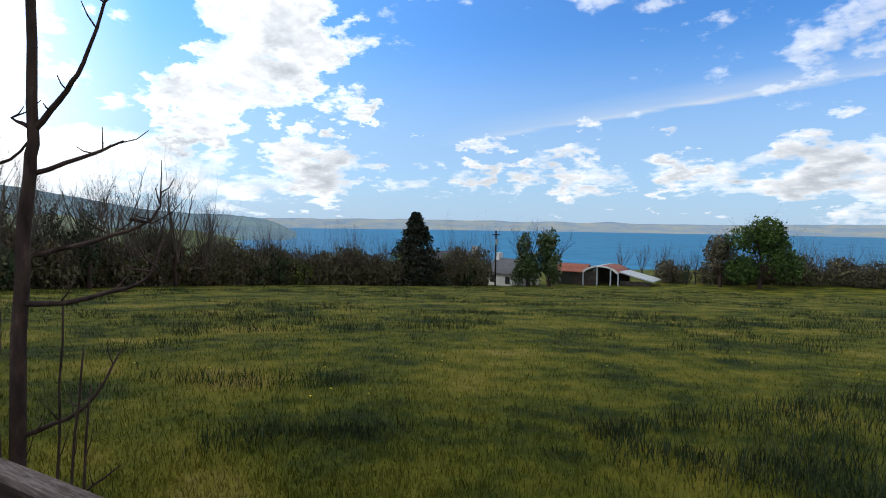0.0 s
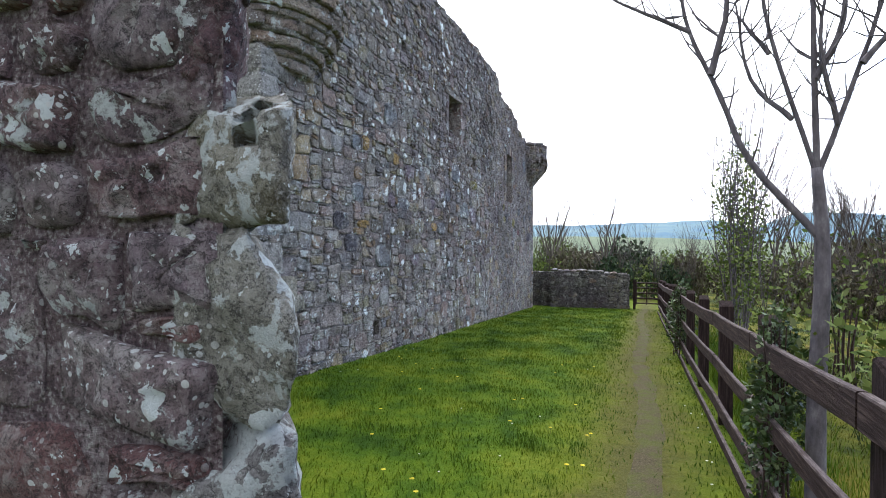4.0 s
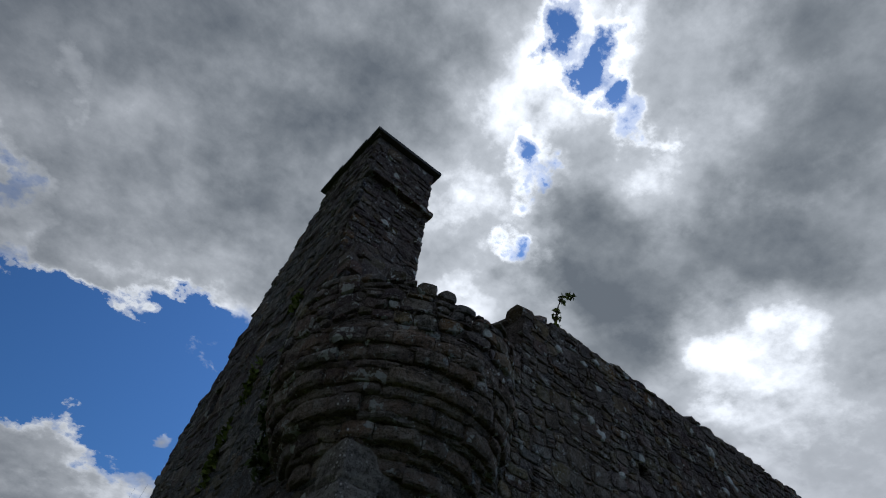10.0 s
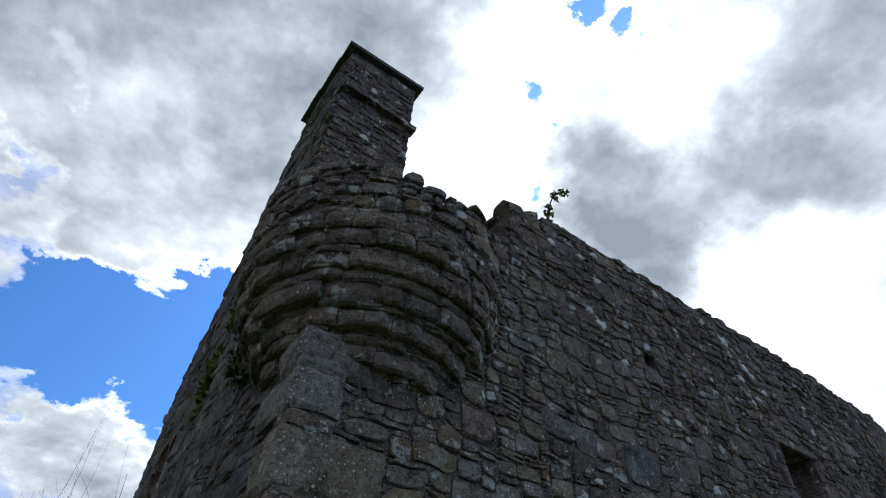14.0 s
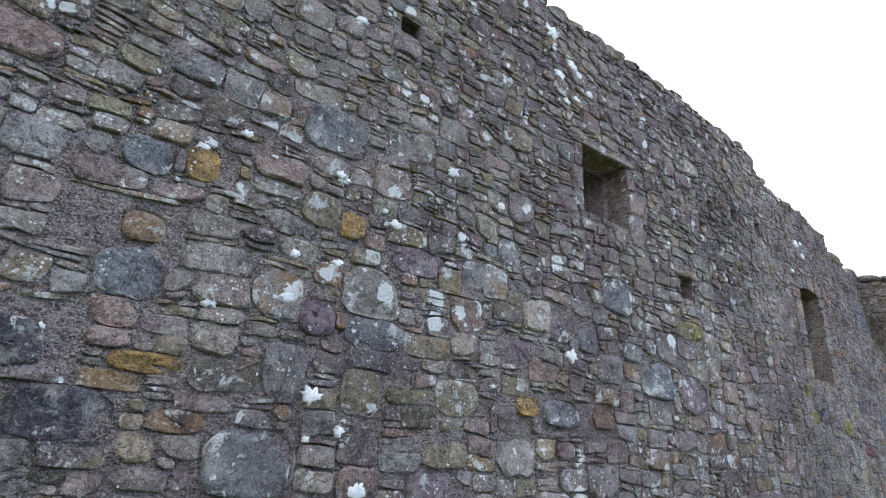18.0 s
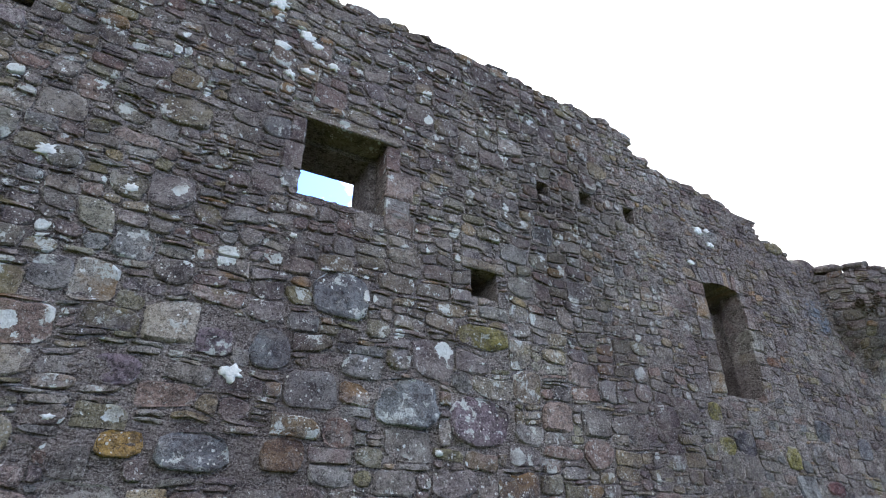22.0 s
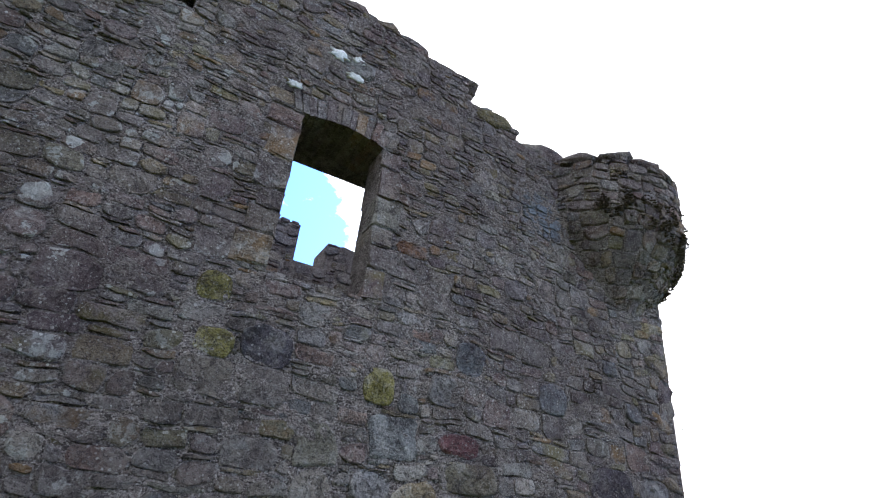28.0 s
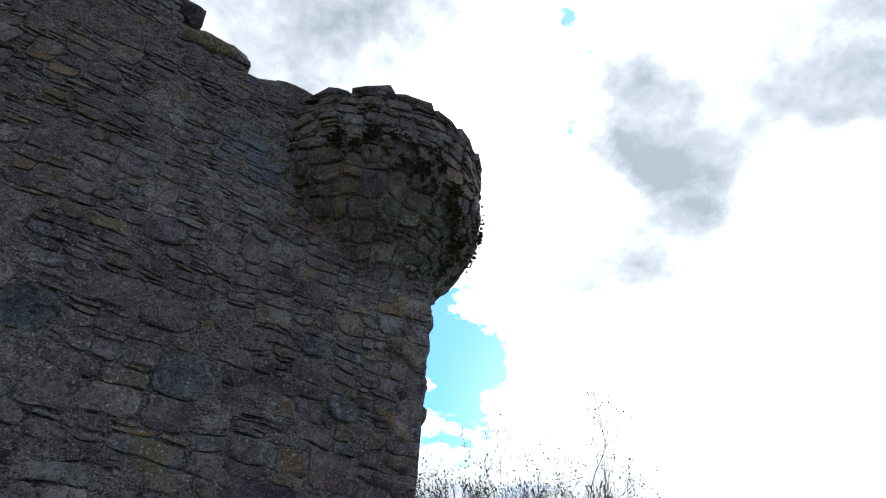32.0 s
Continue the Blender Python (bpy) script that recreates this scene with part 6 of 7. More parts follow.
def build_fence():
    fence = thing("timber_fence", "weathered grey three-rail timber fence with square posts", "fence", at=(0, 0, 0))
    r = random.Random(4)
    xs = [3.05, 0.93, -1.25, -3.36] + [-3.33 - 1.95 * k for k in range(1, 11)]
    for x in xs:
        y, z = fence_y(x) + 0.075, land(x, fence_y(x))
        m, w = Mesh(), 0.062
        h = 1.20 + r.uniform(-0.03, 0.02)
        lean = r.uniform(-0.015, 0.015)
        rings = [(-0.4, w), (0.0, w), (h * 0.5, w), (h - 0.012, w), (h, w - 0.012)]
        for zz, ww in rings:
            m.v += [(sx * ww * 1.05 + lean * zz + r.uniform(-0.003, 0.003), sy * ww + r.uniform(-0.003, 0.003), zz - (0.02 * sx if zz > h - 0.1 else 0)) for sx, sy in ((-1, -1), (1, -1), (1, 1), (-1, 1))]
        m.f = [(o + i, o + (i + 1) % 4, o + 4 + (i + 1) % 4, o + 4 + i) for o in (0, 4, 8, 12) for i in range(4)] + [(16, 17, 18, 19)]
        part("post", m, post_wood, fence, m=Matrix.Translation((x, y, z)))
    for a, b in zip(xs, xs[1:]):
        for k, (h, d, t) in enumerate(((1.115, 0.135, 0.042), (0.69, 0.11, 0.036), (0.30, 0.11, 0.036))):
            za, zb = land(a, fence_y(a)) + h + 0.05 * smooth(-1.5, 0.9, a), land(b, fence_y(b)) + h + 0.05 * smooth(-1.5, 0.9, b)
            m, n = Mesh(), 8
            for i in range(n + 1):
                f = i / n
                x = a + (b - a) * f + (0.0 if 0 < i < n else (0.01 if i else -0.01))
                sag = 0.012 * math.sin(f * math.pi) + r.uniform(-0.002, 0.002)
                yy, zz = fence_y(x) - 0.008, za + (zb - za) * f - sag
                e = 0.006
                m.v += [(x, yy - t + e, zz - d), (x, yy - t, zz - d + e), (x, yy - t, zz - e), (x, yy - t + e, zz), (x, yy - e, zz), (x, yy, zz - e), (x, yy, zz - d + e), (x, yy - e, zz - d)]
            m.f = [(o * 8 + i, o * 8 + (i + 1) % 8, o * 8 + 8 + (i + 1) % 8, o * 8 + 8 + i) for o in range(n) for i in range(8)] + [tuple(range(7, -1, -1)), tuple(range(n * 8, n * 8 + 8))]
            part("rail", m, wood, fence)
        za, zb = land(a, fence_y(a)), land(b, fence_y(b))
        m = Mesh().add([(a, fence_y(a) - 0.07, za - 0.02), (b, fence_y(b) - 0.07, zb - 0.02), (b, fence_y(b) - 0.04, zb - 0.02), (a, fence_y(a) - 0.04, za - 0.02), (a, fence_y(a) - 0.07, za + 0.07), (b, fence_y(b) - 0.07, zb + 0.07), (b, fence_y(b) - 0.04, zb + 0.07), (a, fence_y(a) - 0.04, za + 0.07)], [(3, 2, 1, 0), (4, 5, 6, 7), (0, 1, 5, 4), (1, 2, 6, 5), (2, 3, 7, 6), (3, 0, 4, 7)])
        part("kickboard", m, wood, fence)


build_fence()

# ---- plants ----


def grow(mesh, start, way, length, radius, level, r, spread=0.6, bend=0.25, up=0.15, sides=5, kids=(3, 5), tips=None, keep=0.6):
    """A limb that tapers, bends and branches."""
    n = 5 if level > 1 else 3
    pts, p, d = [Vector(start)], Vector(start), Vector(way).normalized()
    for _ in range(n):
        d = (d + Vector((r.uniform(-bend, bend), r.uniform(-bend, bend), r.uniform(-bend, bend) + up))).normalized()
        p = p + d * (length / n)
        pts.append(p)
    radii = [radius * (1 - 0.72 * i / n) for i in range(n + 1)]
    tube(mesh, pts, radii, max(3, sides))
    if tips is not None and level <= 1:
        tips.append(pts[-1])
    if level > 0:
        for _ in range(r.randint(*kids)):
            k = r.uniform(0.3, 1.0) * n
            i = min(n - 1, int(k))
            q = pts[i].lerp(pts[i + 1], k - i)
            side = Vector((r.uniform(-1, 1), r.uniform(-1, 1), r.uniform(-0.2, 0.9)))
            grow(mesh, q, (d * (1 - spread) + side * spread), length * r.uniform(0.42, 0.68), radii[i] * keep, level - 1, r, spread, bend, up, sides - 1, kids, tips, keep)
    return mesh


def leaves(mesh, centre, size, count, leaf, r, hollow=0.3, flat=0.0, lumps=2.2):
    """Many small leaves in an uneven crown round centre."""
    o = r.uniform(0, 99)
    made = 0
    while made < count:
        v = Vector((r.gauss(0, 1), r.gauss(0, 1), r.gauss(0, 1))).normalized()
        reach = 1 + 0.35 * noise.noise((v.x * lumps + o, v.y * lumps, v.z * lumps))
        k = reach * (hollow + (1 - hollow) * r.random() ** 0.5)
        p = Vector((centre[0] + v.x * size[0] * k, centre[1] + v.y * size[1] * k, centre[2] + v.z * size[2] * k))
        if noise.noise((p.x * 1.7 / max(size) * 3 + o, p.y * 1.7 / max(size) * 3, p.z * 1.7 / max(size) * 3)) < -0.18:
            made += 0.3
            continue
        a = Vector((r.uniform(-1, 1), r.uniform(-1, 1), r.uniform(-1, 1))).normalized()
        b = a.cross(Vector((r.uniform(-1, 1), r.uniform(-1, 1), r.uniform(-1, 1)))).normalized()
        s = leaf * r.uniform(0.6, 1.4)
        mesh.add([tuple(p - a * s), tuple(p + b * s * 0.55), tuple(p + a * s), tuple(p - b * s * 0.55)], [(0, 1, 2, 3)])
        made += 1
    return mesh


def sapling(name, at, side, trunk, limbs, thick, label, seed, extra=0, skin=None, stout=(0.28, 0.42)):
    """A young tree in a spreading plane: (sideways, height) points for the trunk and each limb."""
    r = random.Random(seed)
    side, deep = Vector(side), Vector((-side[1], side[0], 0))
    tree = thing(name, label, "tree", at=(at[0], at[1], land(at[0], at[1])))
    o = Vector((0, 0, -tree.location.z))

    def line(pts, wob):
        out = []
        for i, (s, z) in enumerate(pts):
            out.append(o + side * s + deep * (wob * i) + Vector((0, 0, z)))
        fine, ends = [], [out[0] * 2 - out[1]] + out + [out[-1] * 2 - out[-2]]
        for p, a, b, q in zip(ends, out, out[1:], ends[3:]):
            for k in range(4):
                s = k / 4
                fine.append(0.5 * (2 * a + (b - p) * s + (2 * p - 5 * a + 4 * b - q) * s * s + (3 * a - p - 3 * b + q) * s ** 3) + Vector((r.uniform(-1, 1), r.uniform(-1, 1), r.uniform(-1, 1))) * (0.003 if k else 0.0))
        return fine + [out[-1]]

    path = line(trunk, 0.0)
    part("trunk", tube(Mesh(), path, [thick * (1 - 0.55 * i / (len(path) - 1)) for i in range(len(path))], 10), skin or bark, tree, smooth=True)
    for pts in limbs:
        # a limb that leaves the trunk starts inside it
        for (sa, za), (sb, zb) in zip(trunk, trunk[1:]):
            s0 = sa + (sb - sa) * (pts[0][1] - za) / max(1e-6, zb - za)
            if za <= pts[0][1] <= zb and abs(s0 - pts[0][0]) < 0.09:
                pts = [(s0, pts[0][1] - 0.01)] + pts[(1 if abs(s0 - pts[0][0]) < 0.03 else 0):]
                break
        path = line(pts, r.uniform(-0.05, 0.05))
        t0 = thick * r.uniform(*stout)
        m = tube(Mesh(), path, [t0 * (1 - 0.7 * i / (len(path) - 1)) for i in range(len(path))], 7)
        for _ in range(extra + len(path) // 2):
            i = r.randrange(1, len(path))
            d = Vector((r.uniform(-1, 1), r.uniform(-1, 1), r.uniform(0.1, 1.0))).normalized()
            L = r.uniform(0.03, 0.10) if not extra else r.uniform(0.08, 0.35)
            tube(m, [path[i], path[i] + d * L * 0.6, path[i] + d * L + Vector((0, 0, L * 0.2))], [t0 * 0.3, t0 * 0.22, t0 * 0.14], 5)
        part("branch", m, skin or bark, tree, smooth=True)
    return tree


DZ = -0.05
sapling("ash_sapling", (-1.108, 0.283), (0.596, 0.803, 0), [(0.07, 0.1), (0.04, 1.36 + DZ), (0.01, 1.63 + DZ), (0.0, 1.98 + DZ), (0.01, 2.16 + DZ), (0.01, 2.4), (-0.02, 3.0), (-0.05, 3.7)],
        [[(-0.02, 1.94), (-0.16, 2.02), (-0.35, 2.13), (-0.41, 2.23), (-0.53, 2.37), (-0.7, 2.6)], [(-0.01, 2.03), (-0.16, 2.08), (-0.26, 2.15), (-0.32, 2.22)], [(-0.01, 2.11), (-0.09, 2.24), (-0.19, 2.35), (-0.3, 2.6)], [(0.02, 1.93), (0.16, 1.99), (0.23, 2.08)], [(0.01, 2.4), (0.12, 2.7), (0.2, 3.1)]],
        0.021, "bare young ash sapling behind the fence", 31)
sapling("thin_stem", (-1.09, 0.33), (0.596, 0.803, 0), [(0.08, 0.1), (0.06, 1.30), (0.07, 1.58), (0.04, 2.02), (0.02, 2.5)], [[(0.03, 1.77), (0.02, 1.96)]], 0.011, "thin bare stem beside the sapling", 32)
sapling("ash_sapling", (-0.905, 0.433), (0.744, 0.668, 0), [(-0.08, 0.1), (-0.06, 1.26), (-0.04, 1.71), (-0.02, 1.94), (-0.01, 2.07), (-0.01, 2.4), (-0.04, 3.2)],
        [[(0.01, 2.07), (0.08, 2.16), (0.14, 2.26), (0.22, 2.5)], [(0.01, 1.96), (0.12, 2.01), (0.18, 2.05)], [(0.0, 1.75), (0.1, 1.78), (0.22, 1.84), (0.23, 1.92)], [(0.22, 1.84), (0.27, 1.83)], [(-0.02, 1.63), (0.1, 1.63), (0.27, 1.68), (0.33, 1.72)], [(-0.04, 1.28), (0.08, 1.33), (0.16, 1.48)], [(-0.05, 1.0), (0.10, 1.12), (0.20, 1.20)], [(-0.03, 2.07), (-0.06, 2.09)]],
        0.021, "bare young ash sapling with low side branches", 33)
for k, (off, top_z, lean) in enumerate(((0.035, 1.62, 0.03), (0.07, 1.50, 0.05), (-0.045, 1.46, -0.02), (0.10, 1.40, 0.03))):
    sapling("thin_stem", (-0.905, 0.433), (0.744, 0.668, 0), [(off - lean, 0.1), (off - lean * 0.4, 0.9), (off, 1.2), (off + lean * 0.6, top_z)], [[(off, 1.22), (off + 0.03, 1.30)], [(off, 1.32), (off - 0.02, 1.38)]], 0.0055, "thin bare shoot at the foot of the sapling", 35 + k)
sapling("ash_tree", (-4.51, 0.20), (0.2, 0.98, 0), [(0.03, 0.0), (0.02, 0.8), (0.04, 1.79), (0.01, 2.23)],
        [[(0.02, 1.86), (-0.29, 2.28), (-0.45, 2.67), (-0.63, 3.11), (-0.7, 3.5), (-0.8, 4.2)], [(-0.61, 3.07), (-0.93, 3.27), (-1.11, 3.39)], [(-0.01, 2.2), (-0.21, 2.98), (-0.27, 3.43), (-0.36, 4.3)], [(0.0, 2.2), (-0.01, 2.96), (-0.02, 3.39), (0.03, 4.3)], [(0.03, 2.19), (0.14, 2.58), (0.26, 2.99), (0.33, 3.33), (0.4, 4.3)], [(0.31, 3.2), (0.59, 3.16)], [(-0.21, 2.87), (-0.39, 3.15)], [(0.2, 2.75), (0.4, 3.0)], [(-0.10, 2.5), (-0.30, 2.75), (-0.38, 3.2)], [(0.0, 2.7), (0.12, 3.0), (0.10, 3.5)], [(-0.5, 2.8), (-0.42, 3.2), (-0.5, 3.6)], [(0.1, 2.45), (0.02, 2.9), (0.08, 3.3)]],
        0.058, "bare ash tree forking above the ivy-clad post", 34, extra=9, skin=ash_bark, stout=(0.24, 0.40))


def ivy_clump(name, at, size, count, leaf, label, seed, mat=None):
    r = random.Random(seed)
    ob = thing(name, label, "ivy", at=at)
    stems = Mesh()
    for _ in range(9):
        x, y = r.uniform(-0.6, 0.6) * size[0], r.uniform(-0.6, 0.6) * size[1]
        tube(stems, [(x, y, -size[2]), (x * 0.6 + r.uniform(-0.03, 0.03), y * 0.6, 0), (x * 1.2, y, size[2] * 0.8)], [0.008, 0.006, 0.003], 5)
    part("creeper", stems, bark, ob)
    part("leaves", leaves(Mesh(), (0, 0, 0), size, count, leaf, r), mat or leaf_ivy, ob)
    return ob


ivy_clump("ivy_clump", (-4.80, 0.10, 0.86), (0.20, 0.17, 0.62), 2600, 0.021, "dark ivy smothering a fence post", 41)
ivy_clump("ivy_clump", (-11.6, -0.06, 0.55), (0.35, 0.25, 0.65), 1800, 0.030, "tangled ivy over the end of the rails", 42)
ivy_clump("spring_growth", (-4.6, 0.35, 1.25), (0.22, 0.25, 0.30), 260, 0.030, "fresh green shoots behind the fence", 43, leaf_spring)


def shrub(name, at, height, width, label, seed, leaf_mat=None, count=600, leaf=0.05, stems=9, thick=0.025, lift=0.38, skin=None, level=2):
    """Slender stems from one root with small leaves about them."""
    r = random.Random(seed)
    z = land(at[0], at[1])
    ob = thing(name, label, "shrub", at=(at[0], at[1], z))
    m = Mesh()
    for _ in range(stems):
        a = r.uniform(0, 6.28)
        grow(m, (math.cos(a) * 0.12, math.sin(a) * 0.12, -0.05), (math.cos(a) * width / height * 0.7, math.sin(a) * width / height * 0.7, 1), height * r.uniform(0.6, 1.0), thick, level, r, 0.45, 0.12, 0.06, 5, (3, 5))
    part("branchwork", m, skin or bark, ob)
    if leaf_mat:
        part("leaves", leaves(Mesh(), (0, 0, height * lift), (width, width, height * 0.40), count, leaf, r, hollow=0.2), leaf_mat, ob)
    return ob


shrub("slender_shrub", (-13.9, 1.1), 6.0, 0.55, "tall slender bare shrub coming into leaf", 51, leaf_spring, 2600, 0.04, 16, 0.018, skin=ash_bark, level=3)
shrub("slender_shrub", (-11.2, 1.3), 3.2, 0.6, "thin-stemmed shrub with a few new leaves", 52, leaf_spring, 700, 0.04, 6, 0.009, skin=ash_bark)
shrub("slender_shrub", (-8.6, 1.5), 3.0, 0.7, "thin bare stems behind the fence", 53, leaf_spring, 420, 0.035, 4, 0.006)
shrub("slender_shrub", (-6.4, 1.4), 2.8, 0.6, "thin bare stems behind the fence", 54, leaf_spring, 320, 0.035, 4, 0.006)
shrub("slender_shrub", (-17.7, 1.7), 5.2, 0.6, "tall slender bare shrub coming into leaf", 55, leaf_spring, 2000, 0.045, 12, skin=ash_bark)
shrub("evergreen_shrub", (-5.75, -7.9), 2.7, 0.64, "dark evergreen shrub against the gable foot", 56, leaf_dark, 5200, 0.05, 9, 0.02, 0.50)


def bare_tree(name, label, height, seed, ivy=0.0, spread=0.55, level=4, thick=0.02):
    """A leafless field tree, some with ivy up the trunk."""
    r = random.Random(seed)
    ob = thing(name, label, "tree")
    m = Mesh()
    tube(m, [(0, 0, -0.3), (0.02 * height, 0, height * 0.18), (0, 0.02 * height, height * 0.34)], [height * thick * 1.2, height * thick, height * thick * 0.85], 8)
    part("trunk", m, bark, ob, smooth=True)
    crown = Mesh()
    for k in range(6):
        a = k * 1.05 + r.uniform(-0.3, 0.3)
        grow(crown, (0, 0.015 * height, height * r.uniform(0.22, 0.34)), (math.cos(a) * spread, math.sin(a) * spread, 1.0), height * r.uniform(0.42, 0.62), height * thick * 0.55, level, r, 0.5, 0.16, 0.10, 5, (3, 4))
    part("crown", crown, twig, ob)
    if ivy:
        part("ivy", leaves(Mesh(), (0, 0, height * 0.40), (height * 0.11, height * 0.11, height * 0.36 * ivy), 1500, height * 0.012, r, 0.2), leaf_dark, ob)
    return ob


def bush_mesh(seed, mat_leaf, twiggy, size=(1.0, 1.0, 1.0), count=1500, leaf=0.055, wood_mat=None):
    r = random.Random(seed)
    tw = Mesh()
    for _ in range(twiggy):
        a, q = r.uniform(0, 6.28), r.uniform(0, 0.5)
        grow(tw, (math.cos(a) * q, math.sin(a) * q, -0.1), (math.cos(a) * 0.5, math.sin(a) * 0.5, 1), r.uniform(0.7, 1.25), 0.014, 2, r, 0.5, 0.2, 0.08, 4, (3, 5))
    me1 = tw.data("brushwood")
    me1.materials.append(wood_mat or twig)
    me2 = leaves(Mesh(), (0, 0, 0.42), (size[0] * 0.8, size[1] * 0.8, size[2] * 0.5), count, leaf, r, 0.25).data("foliage")
    me2.materials.append(mat_leaf)
    return me1, me2


SLOPE = [bush_mesh(165, leaf_wood, 10, count=3000, leaf=0.03, wood_mat=slope_twig), bush_mesh(166, leaf_wood, 26, count=1400, leaf=0.026, wood_mat=slope_twig), bush_mesh(167, leaf_brown, 16, count=2800, leaf=0.03, wood_mat=slope_twig), bush_mesh(168, leaf_spring, 14, count=2600, leaf=0.028, wood_mat=slope_twig), bush_mesh(169, leaf_brown, 28, count=900, leaf=0.028, wood_mat=slope_twig)]
BUSHES = [bush_mesh(61, leaf_brown, 16, count=2100), bush_mesh(62, leaf_brown, 20, count=1700), bush_mesh(63, leaf_dark, 12, count=1500, leaf=0.06), bush_mesh(64, leaf_spring, 14, count=1000, leaf=0.05)]


def hedge(name, label, line, step, height, width, kinds, seed, category="hedge"):
    """Bushes in an uneven row along a line on the ground."""
    r = random.Random(seed)
    ob = thing(name, label, category)
    for (xa, ya), (xb, yb) in zip(line, line[1:]):
        n = max(1, int(math.hypot(xb - xa, yb - ya) / step))
        for i in range(n):
            f = (i + r.uniform(-0.3, 0.3)) / n
            x, y = xa + (xb - xa) * f + r.uniform(-1, 1) * width * 0.3, ya + (yb - ya) * f + r.uniform(-1, 1) * width * 0.3
            h = height * r.uniform(0.65, 1.25)
            m = Matrix.LocRotScale((x, y, land(x, y) - 0.1), Euler((0, 0, r.uniform(0, 6.28))), (width * r.uniform(0.8, 1.2), width * r.uniform(0.8, 1.2), h))
            tw, fo = BUSHES[r.choices(range(4), kinds)[0]]
            part("brushwood", tw, bark, ob, m=m)
            part("foliage", fo, bark, ob, m=m)
    return ob


hedge("field_hedge", "dense brown and green winter hedgerow across the field edge", [(-40, 12), (-47, 26), (-50, 44), (-42, 60)], 1.0, 4.2, 2.5, (5, 4, 3, 1), 71)
hedge("field_hedge", "dense brown and green winter hedgerow across the field edge", [(-42, 60), (-39, 68), (-38.8, 71)], 1.2, 5.0, 2.5, (5, 5, 1, 1), 72)
hedge("shore_hedge", "sparse bare hedge above the shore", [(-17, 88), (-8, 88), (6, 90), (30, 88)], 2.0, 4.2, 2.4, (5, 6, 1, 0), 73)
hedge("valley_hedge", "green hedge beyond the enclosure wall", [(-32, -22), (-33, -8), (-34, 0), (-33, 6), (-38, 12)], 1.6, 2.6, 1.8, (2, 2, 4, 4), 74)
hedge("valley_hedge", "green hedge in the valley", [(-60, -30), (-64, -6), (-66, 20)], 3.0, 5.0, 4.0, (3, 2, 4, 4), 75)


def woodland():
    """The wooded slope beyond the low wall."""
    r = random.Random(77)
    ob = thing("wooded_slope", "brown and green spring woodland on the facing slope", "woodland")
    for i in range(150):
        b, q = radians(r.uniform(236, 285)), r.random()
        d = 55 + 85 * q
        x, y = -3 + d * math.cos(b), d * math.sin(b)
        z = slope_height(x, y)
        s = r.uniform(3.5, 6.0)
        m = Matrix.LocRotScale((x, y, z - 0.3), Euler((0, 0, r.uniform(0, 6.28))), (s, s, s * r.uniform(0.9, 1.5)))
        tw, fo = SLOPE[r.choices(range(5), (6, 5, 4, 3, 5))[0]]
        part("brushwood", tw, twig, ob, m=m)
        part("foliage", fo, twig, ob, m=m)
        if r.random() < 0.45:
            m = m @ Matrix.LocRotScale((0.3, 0.2, -0.05), Euler((0, 0, 2.0)), (1.1, 1.1, 0.85))
            part("foliage", SLOPE[r.choice((0, 0, 2, 2, 3))][1], twig, ob, m=m)


def slope_height(x, y):
    d = math.hypot(x + 3, y)
    return -5.5 + 13.5 * smooth(60, 145, d)


def build_slope():
    mesh, n = Mesh(), 30
    for i in range(n + 1):
        b = radians(225 + 75 * i / n)
        for d in (40, 60, 80, 100, 120, 145, 180):
            x, y = -3 + d * math.cos(b), d * math.sin(b)
            mesh.v.append((x, y, slope_height(x, y) - (3.0 if d == 40 else 0)))
    mesh.f = [(i * 7 + k, i * 7 + k + 1, i * 7 + k + 8, i * 7 + k + 7) for i in range(n) for k in range(6)]
    tagged(part("ground_slope", mesh, hill_near, smooth=True), "grassy valley side under the woodland", "hillside", kind="structure")


build_slope()
woodland()

lone = [bare_tree("bare_tree", "leafless tree standing in the hedgerow", 9.0, 81), bare_tree("bare_tree", "leafless tree wrapped in dark ivy", 8.0, 82, ivy=1.0), bare_tree("bare_tree", "slender leafless tree in the hedgerow", 8.5, 83, spread=0.3, thick=0.014)]


def stand(ob, x, y, scale=1.0, turn=0.0, first=False):
    m = Matrix.LocRotScale((x, y, land(x, y) - 0.1), Euler((0, 0, turn)), None)
    o = ob if first else copy_thing(ob, m)
    o.matrix_basis = m @ Matrix.Diagonal((scale, scale, scale, 1))
    return o


stand(lone[0], -46.0, 22.5, 1.0, 0.4, True)
stand(lone[1], -40.5, 17.5, 0.95, 0.0, True)
stand(lone[2], -43.0, 20.0, 1.0, 1.0, True)
for k, x, y, s, a in ((2, -46, 30, 1.0, 2), (1, -45.5, 24.5, 0.9, 1), (0, -49, 33, 0.8, 3), (1, -47.5, 27.0, 0.8, 4), (2, -41, 14, 0.9, 5), (1, -49, 39, 0.75, 2.2), (0, -39, 8, 0.8, 1.2), (2, -38, 10, 0.8, 0.2),
                      (0, -46, -8, 0.9, 2.0), (0, -40, -3.5, 0.75, 0.6), (1, -38, -12, 0.6, 0.9), (0, -4.8, -31, 1.0, 0.3), (2, -2.6, -30, 0.9, 1.3), (0, -22, 92, 0.6, 0.0), (0, -25, 91, 0.6, 2.0), (0, -19, 92, 0.6, 1.0), (2, -13, 86, 0.6, 1.0), (1, -14, 85, 0.55, 1.0), (0, 2, 93, 0.5, 2.4), (0, 16, 93, 0.5, 1.4)):
    stand(lone[k], x, y, s, a)


